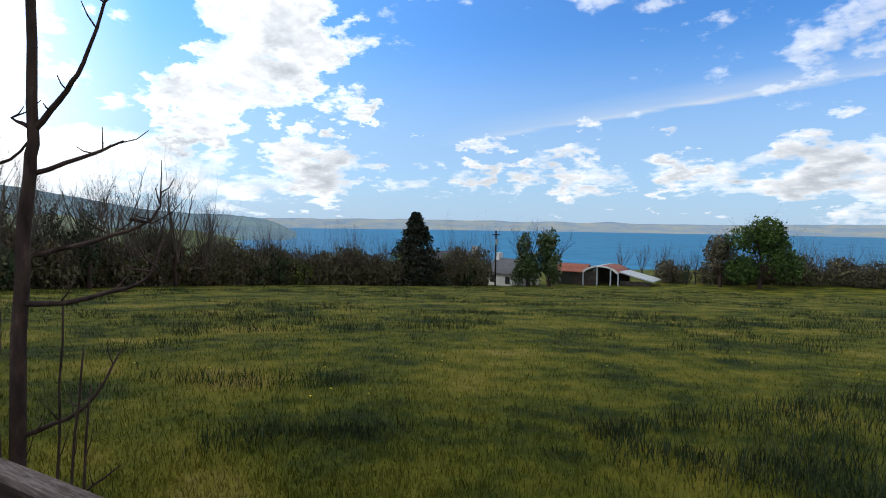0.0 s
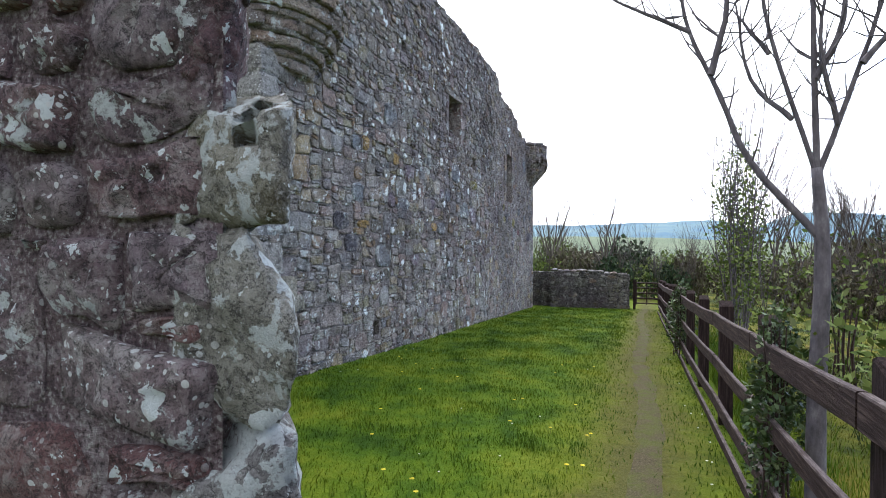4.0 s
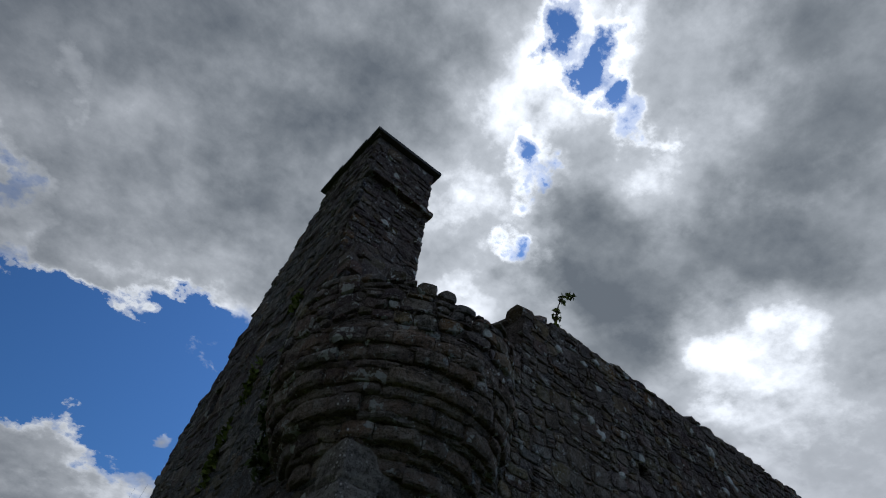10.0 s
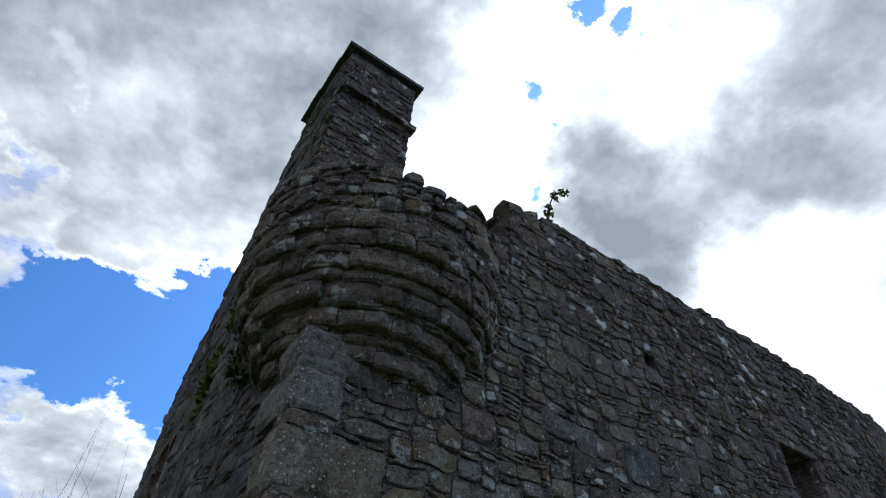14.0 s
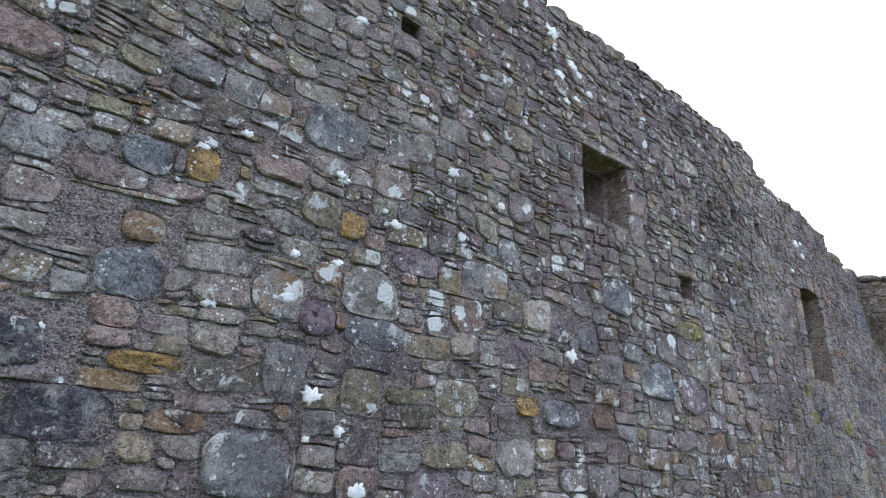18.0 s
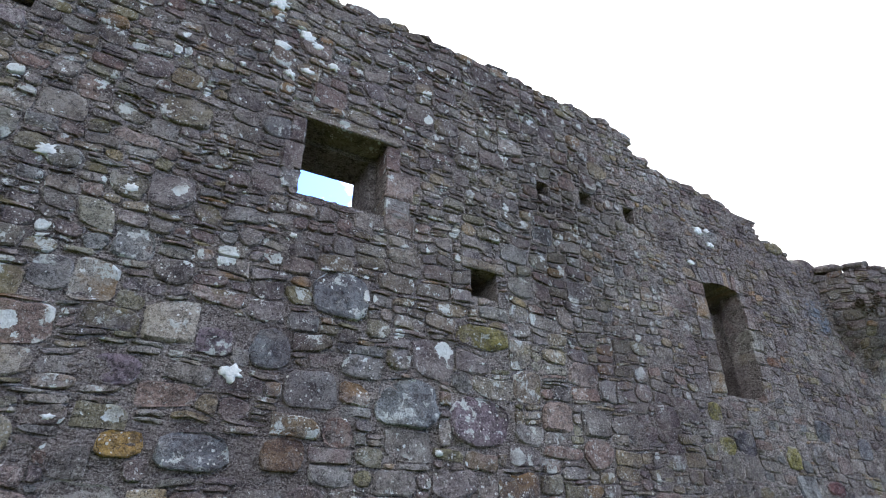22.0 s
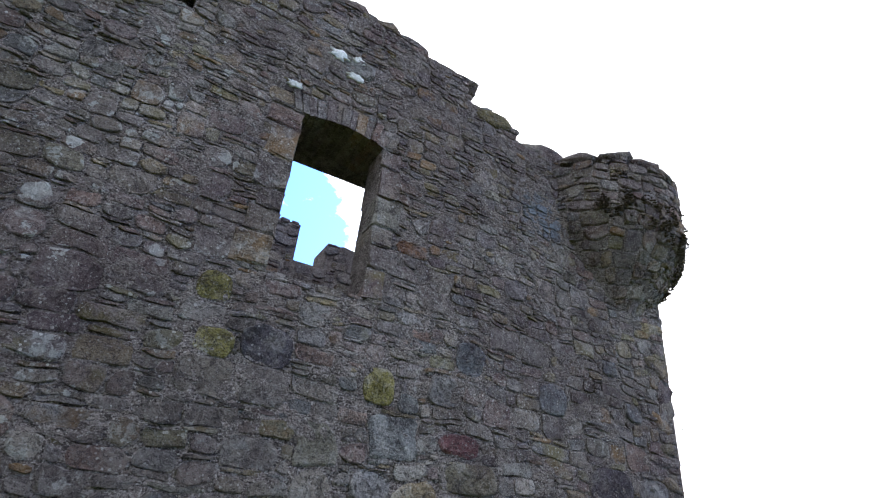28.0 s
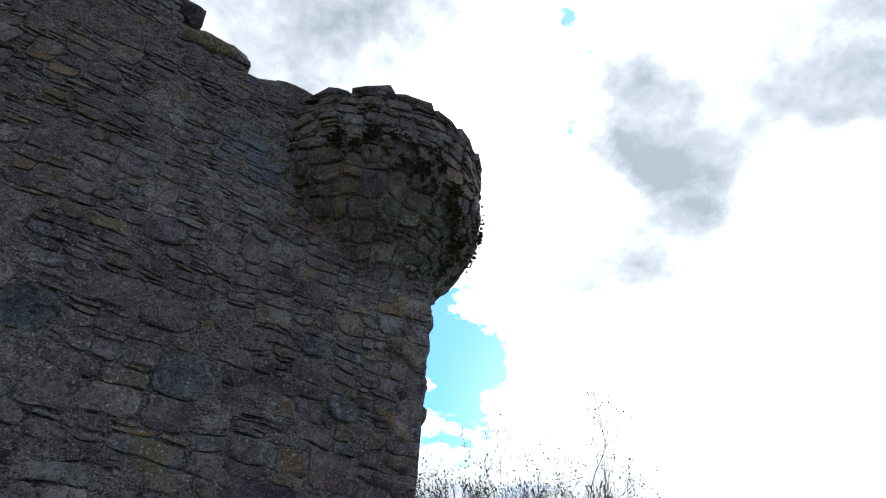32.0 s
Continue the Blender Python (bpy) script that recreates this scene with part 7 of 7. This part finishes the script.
for k, b, q, s, a in ((2, 164.8, 46, 1.2, 0.3), (1, 163.2, 46, 1.1, 1.0), (2, 166.3, 46, 1.15, 2.0), (2, 170.2, 45, 1.15, 3.0), (2, 161.0, 47, 0.95, 4.0), (2, 149.6, 52, 1.2, 5.0), (0, 151.5, 52, 0.95, 0.7), (2, 147.0, 54, 0.85, 1.7), (2, 157.0, 49, 0.95, 2.7), (1, 159.4, 48, 1.0, 3.1)):
    stand(lone[k], q * math.cos(radians(b)), q * math.sin(radians(b)), s, a)


def leafy_tree(name, label, at, height, width, mat, count, seed, leaf=0.16, low=0.32):
    r = random.Random(seed)
    ob = thing(name, label, "tree", at=(at[0], at[1], land(*at)))
    m = Mesh()
    tube(m, [(0, 0, -0.3), (0.1, 0, height * 0.2), (0, 0.1, height * 0.45)], [0.28, 0.22, 0.15], 8)
    part("trunk", m, bark, ob, smooth=True)
    limbs = Mesh()
    for k in range(7):
        a = k * 0.9
        grow(limbs, (0, 0, height * r.uniform(0.15, 0.4)), (math.cos(a) * 0.7, math.sin(a) * 0.7, 1), height * 0.5, 0.09, 3, r, 0.5, 0.16, 0.08, 5, (3, 4))
    part("branchwork", limbs, bark, ob)
    crown = Mesh()
    for k in range(11):
        a, q = r.uniform(0, 6.28), r.uniform(0.15, 0.62)
        leaves(crown, (math.cos(a) * width * q, math.sin(a) * width * q, height * r.uniform(low, 0.80)), (width * 0.42, width * 0.42, height * 0.19), count // 11, leaf, r, 0.3)
    part("crown", crown, mat, ob)
    return ob


leafy_tree("sycamore_tree", "rounded fresh green sycamore at the field edge", (-4.6, 82), 9.6, 5.2, leaf_sycamore, 8200, 91, 0.20, 0.22)
leafy_tree("ivied_tree", "dark ivy-clad tree beside the farmhouse", (-33.9, 74.1), 8.9, 2.6, leaf_ivy, 3600, 96, 0.22, 0.12)
leafy_tree("ivied_tree", "dark ivy-clad tree beside the farmhouse", (-31.0, 75.2), 8.8, 2.6, leaf_ivy, 3600, 97, 0.22, 0.12)
leafy_tree("sycamore_tree", "half-leafed brown-green tree beside the sycamore", (-9.4, 83), 7.6, 3.2, leaf_brown, 2600, 92, 0.18)


def ivied_tree(at, height, label, seed, turn=0.0):
    """A mature bare tree, its trunk and inner limbs hung with ivy."""
    r = random.Random(seed)
    ob = thing("ivied_tree", label, "tree", at=(at[0], at[1], land(*at) - 0.2))
    part("trunk", tube(Mesh(), [(0, 0, -0.3), (0.2, 0, height * 0.2), (0, 0.2, height * 0.45)], [0.42, 0.34, 0.22], 9), bark, ob, smooth=True)
    crown, tips = Mesh(), []
    for k in range(16):
        a = k * 2.4
        z = height * (0.20 + 0.018 * k)
        grow(crown, (0, 0.1, z), (math.cos(a) * 0.95, math.sin(a) * 0.95, 0.30 + 0.075 * k), height * 0.44, 0.15, 4, r, 0.55, 0.17, 0.05, 5, (4, 5), tips, 0.82)
    part("crown", crown, twig, ob)
    ivy = Mesh()
    for k in range(14):
        a, q = r.uniform(0, 6.28), r.uniform(0.0, 0.24)
        leaves(ivy, (math.cos(a) * q * height, math.sin(a) * q * height, height * r.uniform(0.2, 0.80)), (height * 0.07, height * 0.07, height * 0.12), 380, 0.20, r, 0.2)
    part("ivy", ivy, leaf_ivy, ob)
    buds = Mesh()
    for p in tips[::9]:
        leaves(buds, p, (0.45, 0.45, 0.45), 4, 0.09, r, 0.0)
    part("new_leaves", buds, leaf_spring, ob)
    return ob


ivied_tree((-50.6, -35.0), 17.5, "broad bare tree with ivy-green inner crown beyond the castle", 93)
ivied_tree((-46.6, -38.2), 17.0, "tall bare tree with ivy up its trunk beyond the castle", 94)
ivied_tree((-42.0, -40.5), 16.6, "tall bare tree with ivy up its trunk beyond the castle", 95)
fine_tree = bare_tree("bare_tree", "fine-twigged bare tree beyond the low wall", 13.0, 84, spread=0.75, level=5, thick=0.019)
stand(fine_tree, -6.2, -38, 1.0, 0.4, True)
stand(fine_tree, -4.2, -40, 1.0, 2.4)


def conifer(at, height, seed):
    r = random.Random(seed)
    ob = thing("conifer", "dark conical evergreen rising over the hedge", "tree", at=(at[0], at[1], land(*at)))
    part("trunk", tube(Mesh(), [(0, 0, -0.3), (0, 0, height * 0.9)], [0.3, 0.05], 8), bark, ob)
    m = Mesh()
    for k in range(16):
        z = height * (0.08 + 0.9 * k / 16)
        w = height * 0.50 * (1 - k / 16.5) ** 0.9
        for j in range(5):
            a = r.uniform(0, 6.28)
            leaves(m, (math.cos(a) * w * 0.55, math.sin(a) * w * 0.55, z), (w * 0.5 + 0.1, w * 0.5 + 0.1, height * 0.06), 90, 0.24, r, 0.1)
    part("foliage", m, leaf_conifer, ob)


conifer((-43.0, 58.5), 10.0, 95)

# ---- farm at the field edge ----


def gabled(ob, L, W, wall_h, roof_h, wall_mat, roof_mat, windows=True):
    """A house or shed with its long side along local x."""
    w = Mesh().add([(-L / 2, -W / 2, 0), (L / 2, -W / 2, 0), (L / 2, W / 2, 0), (-L / 2, W / 2, 0), (-L / 2, -W / 2, wall_h), (L / 2, -W / 2, wall_h), (L / 2, W / 2, wall_h), (-L / 2, W / 2, wall_h), (-L / 2, 0, wall_h + roof_h), (L / 2, 0, wall_h + roof_h)],
                   [(0, 1, 5, 4), (2, 3, 7, 6), (1, 2, 6, 9, 5), (3, 0, 4, 8, 7)])
    part("wall", w, wall_mat, ob)
    e, t = 0.25, 0.12
    for s in (-1, 1):
        m = Mesh().add([(-L / 2 - e, s * (W / 2 + e), wall_h - 0.1), (L / 2 + e, s * (W / 2 + e), wall_h - 0.1), (L / 2 + e, 0, wall_h + roof_h + t * 0.5), (-L / 2 - e, 0, wall_h + roof_h + t * 0.5),
                        (-L / 2 - e, s * (W / 2 + e), wall_h - 0.1 + t), (L / 2 + e, s * (W / 2 + e), wall_h - 0.1 + t), (L / 2 + e, 0, wall_h + roof_h + t * 1.5), (-L / 2 - e, 0, wall_h + roof_h + t * 1.5)],
                       [(0, 1, 2, 3), (4, 7, 6, 5), (0, 4, 5, 1), (1, 5, 6, 2), (2, 6, 7, 3), (3, 7, 4, 0)])
        part("roof", m, roof_mat, ob)
    if windows:
        for x in (-L * 0.25, L * 0.25):
            part("window", Mesh().box(x - 0.5, x + 0.5, -W / 2 - 0.03, -W / 2 + 0.1, 0.9, 2.0), glass_dark, ob)


house = thing("farmhouse", "white rendered farmhouse with a grey slate roof", "house", at=(-38.0, 77, land(-38, 77) - 0.4))
house.rotation_euler = (0, 0, radians(-20))
gabled(house, 7.0, 5.0, 2.4, 2.0, render_white, slate)
part("chimney", Mesh().box(-3.4, -2.6, -0.4, 0.4, 3.6, 5.4), render_white, house)
house2 = thing("farmhouse", "grey-roofed house half hidden by the hedge", "house", at=(-44.0, 69, land(-44, 69) - 0.6))
house2.rotation_euler = (0, 0, radians(30))
gabled(house2, 8.0, 5.5, 3.4, 2.2, render_white, slate)
part("chimney", Mesh().box(3.0, 3.8, -0.4, 0.4, 4.6, 6.6), render_white, house2)

shed = thing("red_roofed_shed", "dark timber shed with a rusty red sheet roof", "shed", at=(-29.9, 82.5, land(-29.9, 82.5)))
gabled(shed, 4.4, 4.0, 2.1, 0.9, dark_timber, rust, False)
# flat dark panel puts the doorway's inner shade into colour
part("door_opening", Mesh().box(-1.4, 0.6, -2.06, -1.9, 0.0, 1.9), board_mat, shed)
barn = thing("round_roofed_barn", "barn with a shallow curved roof, half rusted, and an open front", "barn", at=(-24.8, 82.5, land(-24.8, 82.5)))
# the low arch of the roof, galvanised on one side and rusted on the other, with a pale fascia
for name, i0, i1, mat in (("roof", 6, 12, zinc), ("roof", 0, 6, rust)):
    arch = Mesh()
    for i in range(i0, i1 + 1):
        w = math.pi * (0.16 + 0.68 * i / 12)
        for y in (-3.0, 3.0):
            for rr in (3.0, 3.1):
                arch.v.append((rr * math.cos(w), y, 1.1 + rr * 0.62 * math.sin(w)))
    arch.f = [f for i in range(i1 - i0) for f in ((i * 4, i * 4 + 4, i * 4 + 6, i * 4 + 2), (i * 4 + 1, i * 4 + 3, i * 4 + 7, i * 4 + 5), (i * 4, i * 4 + 1, i * 4 + 5, i * 4 + 4))]
    part(name, arch, mat, barn)
fascia = Mesh()
for i in range(13):
    w = math.pi * (0.16 + 0.68 * i / 12)
    for y in (-3.12, -3.04):
        for rr in (2.72, 3.12):
            fascia.v.append((rr * math.cos(w), y, 1.1 + rr * 0.62 * math.sin(w)))
fascia.f = [f for i in range(12) for f in ((i * 4, i * 4 + 1, i * 4 + 5, i * 4 + 4), (i * 4 + 2, i * 4 + 6, i * 4 + 7, i * 4 + 3), (i * 4, i * 4 + 4, i * 4 + 6, i * 4 + 2), (i * 4 + 1, i * 4 + 3, i * 4 + 7, i * 4 + 5))]
part("fascia", fascia, render_white, barn, "pale curved fascia board")
for x in (-2.6, -0.5, 1.5, 2.6):
    part("post", Mesh().box(x - 0.09, x + 0.09, -3.0, -2.85, -0.2, 2.0 if abs(x) > 2 else 2.75), zinc, barn)
part("back_panel", Mesh().box(-2.7, 2.7, 2.8, 2.9, -0.2, 2.4), dark_timber, barn)
# the open bay's shade is a dark panel across the front
part("front_panel", Mesh().box(-2.6, -0.6, -2.84, -2.76, -0.2, 2.1), dark_timber, barn, "dark panel standing for the shaded open bay")
part("lean_to_wall", Mesh().box(2.7, 7.0, -2.2, -2.1, -0.2, 0.9), dark_timber, barn)
part("lean_to_roof", Mesh().add([(2.6, -2.6, 2.1), (7.4, -2.6, 0.95), (7.4, 2.6, 0.95), (2.6, 2.6, 2.1), (2.6, -2.6, 2.24), (7.4, -2.6, 1.09), (7.4, 2.6, 1.09), (2.6, 2.6, 2.24)], [(3, 2, 1, 0), (4, 5, 6, 7), (0, 1, 5, 4), (1, 2, 6, 5), (2, 3, 7, 6), (3, 0, 4, 7)]), zinc, barn)

pole = thing("utility_pole", "wooden utility pole with a short crossarm", "pole", at=(-38.2, 72, land(-38.2, 72)))
part("shaft", tube(Mesh(), [(0, 0, -0.3), (0, 0, 8.3)], [0.14, 0.10], 10), post_wood, pole)
part("crossarm", Mesh().box(-0.6, 0.6, -0.06, 0.06, 7.6, 7.75), post_wood, pole)
part("transformer", tube(Mesh(), [(0.25, -0.2, 6.2), (0.25, -0.2, 7.0)], [0.2, 0.2], 10), steel, pole)

sign = thing("information_board", "dark tilted information board on two short posts", "sign", at=(-9.6, -24.0, land(-9.6, -24)))
for x in (-0.45, 0.45):
    part("leg", Mesh().box(x - 0.04, x + 0.04, -0.04, 0.04, -0.2, 1.0), post_wood, sign)
part("panel", Mesh().add([(-0.6, 0.3, 0.95), (0.6, 0.3, 0.95), (0.6, -0.3, 1.3), (-0.6, -0.3, 1.3), (-0.6, 0.3, 1.0), (0.6, 0.3, 1.0), (0.6, -0.3, 1.35), (-0.6, -0.3, 1.35)], [(3, 2, 1, 0), (4, 5, 6, 7), (0, 1, 5, 4), (1, 2, 6, 5), (2, 3, 7, 6), (3, 0, 4, 7)]), board_mat, sign)
rails = thing("paddock_fence", "plain post-and-rail fence beyond the low wall", "fence")
for i in range(9):
    x = -2 - 2.0 * i
    z = land(x, -25.5)
    part("post", Mesh().box(x - 0.05, x + 0.05, -25.55, -25.45, z - 0.3, z + 1.1), post_wood, rails)
    if i:
        zb = land(x + 2.0, -25.5)
        for h in (0.5, 0.95):
            part("rail", Mesh().add([(x, -25.44, z + h), (x + 2, -25.44, zb + h), (x + 2, -25.40, zb + h), (x, -25.40, z + h), (x, -25.44, z + h + 0.09), (x + 2, -25.44, zb + h + 0.09), (x + 2, -25.40, zb + h + 0.09), (x, -25.40, z + h + 0.09)], [(3, 2, 1, 0), (4, 5, 6, 7), (0, 1, 5, 4), (1, 2, 6, 5), (2, 3, 7, 6), (3, 0, 4, 7)]), wood, rails)

# ---- growth on the castle ----


def wall_ivy(name, spots, label, mat, leaf, seed):
    """Ivy that clings to the gable: (y, z, half width, half height, leaves)."""
    r = random.Random(seed)
    ob = thing(name, label, "ivy")
    for y, z, w, h, n in spots:
        part("leaves", leaves(Mesh(), (CX1 + (0.16 if z > 5 and y > -7 else 0.05), y, z), (0.13 if y > -7 else 0.07, w, h), n, leaf, r, 0.0), mat, ob)
    return ob


wall_ivy("wall_ivy", [(-6.55, 5.45, 0.17, 0.85, 900), (-6.55, 4.75, 0.15, 0.40, 330)], "small-leaved ivy hanging beside the turret corbels", leaf_ivy, 0.05, 101)
wall_ivy("wall_ivy", [(-8.15, 6.3, 0.08, 0.45, 150), (-8.38, 5.25, 0.10, 0.55, 230), (-7.58, 7.35, 0.14, 0.25, 110)], "sparse yellow-green ivy straggling down the gable", leaf_spring, 0.045, 103)
bramble = thing("wall_bramble", "arching leafy bramble on the wall head", "plant", at=(-9.21, -5.1, 7.0))
part("stem", tube(Mesh(), [(0, 0, -0.05), (-0.03, 0.0, 0.26), (-0.10, 0.02, 0.56), (-0.21, 0.03, 0.82), (-0.36, 0.04, 0.95), (-0.50, 0.05, 0.96)], [0.014, 0.012, 0.010, 0.008, 0.006, 0.004], 5), bark, bramble)
bl, br = Mesh(), random.Random(7)
for c, n in (((0.0, 0, 0.06), 16), ((-0.03, 0, 0.18), 22), ((-0.05, 0, 0.32), 22), ((-0.08, 0.01, 0.46), 16), ((-0.19, 0.02, 0.74), 16), ((-0.26, 0.03, 0.86), 20), ((-0.40, 0.04, 0.95), 16)):
    leaves(bl, c, (0.075, 0.07, 0.08), n, 0.036, br, 0.0)
part("leaves", bl, leaf_spring, bramble)


def blades(name, label, n, where, height, width, mat, seed, category="grass"):
    """Many single blades, each a bent sliver."""
    rs = np.random.RandomState(seed)
    xy = where(rs, n)
    n = len(xy)
    g = np.array([land(x, y) for x, y in xy])
    h = rs.uniform(*height, n) * (0.6 + 0.4 * rs.rand(n))
    k = np.ones(n)
    if width[2]:
        k = 1 + np.hypot(xy[:, 0], xy[:, 1]) * width[2]
    w = rs.uniform(width[0], width[1], n) * k
    a, b = rs.uniform(0, 2 * np.pi, n), rs.uniform(0, 2 * np.pi, n)
    lean = rs.uniform(0.1, 0.7, n) * h
    c, s = np.cos(a), np.sin(a)
    base = np.stack([xy[:, 0], xy[:, 1], g - 0.01], 1)
    sx = np.stack([c * w, s * w, np.zeros(n)], 1)
    tilt = np.stack([np.cos(b) * lean, np.sin(b) * lean, np.zeros(n)], 1)
    up = np.stack([np.zeros(n), np.zeros(n), h], 1)
    v = np.stack([base - sx, base + sx, base + sx * 0.7 + tilt * 0.35 + up * 0.6, base - sx * 0.7 + tilt * 0.35 + up * 0.6, base + tilt + up], 1).reshape(-1, 3)
    i = np.arange(n)[:, None] * 5
    faces = [tuple(f) for f in np.concatenate([i + 0, i + 1, i + 2, i + 3], 1).tolist()] + [tuple(f) for f in np.concatenate([i + 3, i + 2, i + 4], 1).tolist()]
    me = bpy.data.meshes.new(name)
    me.from_pydata(v.tolist(), [], faces)
    return tagged(part(name, me, mat), label, category, kind="stuff")


def lawn_spots(rs, n):
    x = 1.5 - 26 * rs.rand(n) ** 1.9
    y = -5.0 + 5.1 * rs.rand(n)
    c = -0.66 - 0.16 * np.clip((-8 - x) / 12, 0, 1) + 0.06 * np.sin(x * 0.7)
    keep = (np.abs(y - c) > 0.64 * rs.rand(n) ** 0.8) & ~((x > -2.7) & (x < -1.85) & (y < -1.15))
    return np.stack([x, y], 1)[keep]


def field_spots(rs, n):
    r = 0.8 + 60 * rs.rand(n) ** 3.0
    b = np.radians(rs.uniform(62, 178, n))
    x, y = r * np.cos(b) - 0.3, r * np.sin(b) + 0.35
    return np.stack([x, y], 1)[(y > 0.3 + 0.02 * rs.rand(n)) & (x > -48)]


def tuft_spots(rs, n):
    k = n // 22
    r = 3.5 + 68 * rs.rand(k) ** 1.35
    b = np.radians(rs.uniform(62, 175, k))
    cx, cy, s = r * np.cos(b), r * np.sin(b) + 0.6, rs.uniform(0.05, 0.24, k) * (1 + r * 0.035)
    x = np.repeat(cx, 22) + rs.normal(0, 1, k * 22) * np.repeat(s, 22)
    y = np.repeat(cy, 22) + rs.normal(0, 1, k * 22) * np.repeat(s, 22)
    lush = np.array([noise.noise((p * 0.17, q * 0.17, 4.0)) + 0.5 * noise.noise((p * 0.6, q * 0.6, 7.0)) for p, q in zip(x, y)])
    return np.stack([x, y], 1)[(y > 1.2) & (x > -48) & (lush > 0.06)]


blades("lawn_grass", "short bright green mown grass", 120000, lawn_spots, (0.02, 0.07), (0.002, 0.005, 0.035), lawn_blade, 1)
blades("lawn_tufts", "darker tufts of coarse grass in the lawn", 22000, lambda rs, n: (lambda c: c[(c[:, 1] > -4.8) & (c[:, 1] < -1.1) & (c[:, 0] < -2.8)])(np.repeat(np.stack([1 - 24 * rs.rand(n // 24) ** 1.4, -4.8 + 3.7 * rs.rand(n // 24)], 1), 24, 0) + rs.normal(0, 0.09, (n // 24 * 24, 2))), (0.05, 0.10), (0.002, 0.004, 0.04), lawn_blade, 6)
blades("pasture_grass", "rough olive and yellow-green pasture grass", 180000, field_spots, (0.035, 0.11), (0.002, 0.004, 0.055), field_blade, 2)
blades("rush_tufts", "dark rush tufts scattered over the pasture", 120000, tuft_spots, (0.08, 0.26), (0.0025, 0.0045, 0.05), rush_blade, 3, "rushes")
blades("verge_grass", "long unmown grass along the fence foot", 16000, lambda rs, n: np.stack([1.5 - 25 * rs.rand(n) ** 1.4, 0.22 + np.abs(rs.normal(0, 0.35, n))], 1), (0.08, 0.28), (0.002, 0.004, 0.05), lawn_blade, 4)


def flowers(name, label, n, mat, size, height, seed, spots):
    r = random.Random(seed)
    for x, y in spots(r, n):
        z = land(x, y)
        fl = thing(name, label, "flower", group=name + "s in the grass", at=(x, y, z))
        m, k = Mesh(), 8
        m.v = [(0, 0, height + 0.004)] + [(size * math.cos(i * 6.283 / k), size * math.sin(i * 6.283 / k), height - 0.002 * (i % 2)) for i in range(k)] + [(0, 0, height - 0.006)]
        m.f = [(0, 1 + i, 1 + (i + 1) % k) for i in range(k)] + [(k + 1, 1 + (i + 1) % k, 1 + i) for i in range(k)]
        part("head", m, mat, fl)
        part("stalk", tube(Mesh(), [(0, 0, 0), (0.004, 0, height - 0.005)], [0.002, 0.0015], 4), leaf_spring, fl)


flowers("dandelion", "yellow dandelion flower in the grass", 46, yellow, 0.018, 0.07, 111, lambda r, n: [(-2.4 - 8 * r.random() ** 1.4, r.uniform(-4.6, -1.0)) for _ in range(n)])
flowers("dandelion", "yellow dandelion flower in the rough pasture", 26, yellow, 0.013, 0.16, 117, lambda r, n: [(r.uniform(-9, 5), 2.5 + 9 * r.random()) for _ in range(n)])
flowers("daisy", "small white daisy in the short grass", 34, petal, 0.010, 0.045, 113, lambda r, n: [(-3 - 9 * r.random() ** 1.3, r.choice((r.uniform(-0.35, 0.0), r.uniform(-4.7, -4.2), r.uniform(-2.5, -1.2)))) for _ in range(n)])


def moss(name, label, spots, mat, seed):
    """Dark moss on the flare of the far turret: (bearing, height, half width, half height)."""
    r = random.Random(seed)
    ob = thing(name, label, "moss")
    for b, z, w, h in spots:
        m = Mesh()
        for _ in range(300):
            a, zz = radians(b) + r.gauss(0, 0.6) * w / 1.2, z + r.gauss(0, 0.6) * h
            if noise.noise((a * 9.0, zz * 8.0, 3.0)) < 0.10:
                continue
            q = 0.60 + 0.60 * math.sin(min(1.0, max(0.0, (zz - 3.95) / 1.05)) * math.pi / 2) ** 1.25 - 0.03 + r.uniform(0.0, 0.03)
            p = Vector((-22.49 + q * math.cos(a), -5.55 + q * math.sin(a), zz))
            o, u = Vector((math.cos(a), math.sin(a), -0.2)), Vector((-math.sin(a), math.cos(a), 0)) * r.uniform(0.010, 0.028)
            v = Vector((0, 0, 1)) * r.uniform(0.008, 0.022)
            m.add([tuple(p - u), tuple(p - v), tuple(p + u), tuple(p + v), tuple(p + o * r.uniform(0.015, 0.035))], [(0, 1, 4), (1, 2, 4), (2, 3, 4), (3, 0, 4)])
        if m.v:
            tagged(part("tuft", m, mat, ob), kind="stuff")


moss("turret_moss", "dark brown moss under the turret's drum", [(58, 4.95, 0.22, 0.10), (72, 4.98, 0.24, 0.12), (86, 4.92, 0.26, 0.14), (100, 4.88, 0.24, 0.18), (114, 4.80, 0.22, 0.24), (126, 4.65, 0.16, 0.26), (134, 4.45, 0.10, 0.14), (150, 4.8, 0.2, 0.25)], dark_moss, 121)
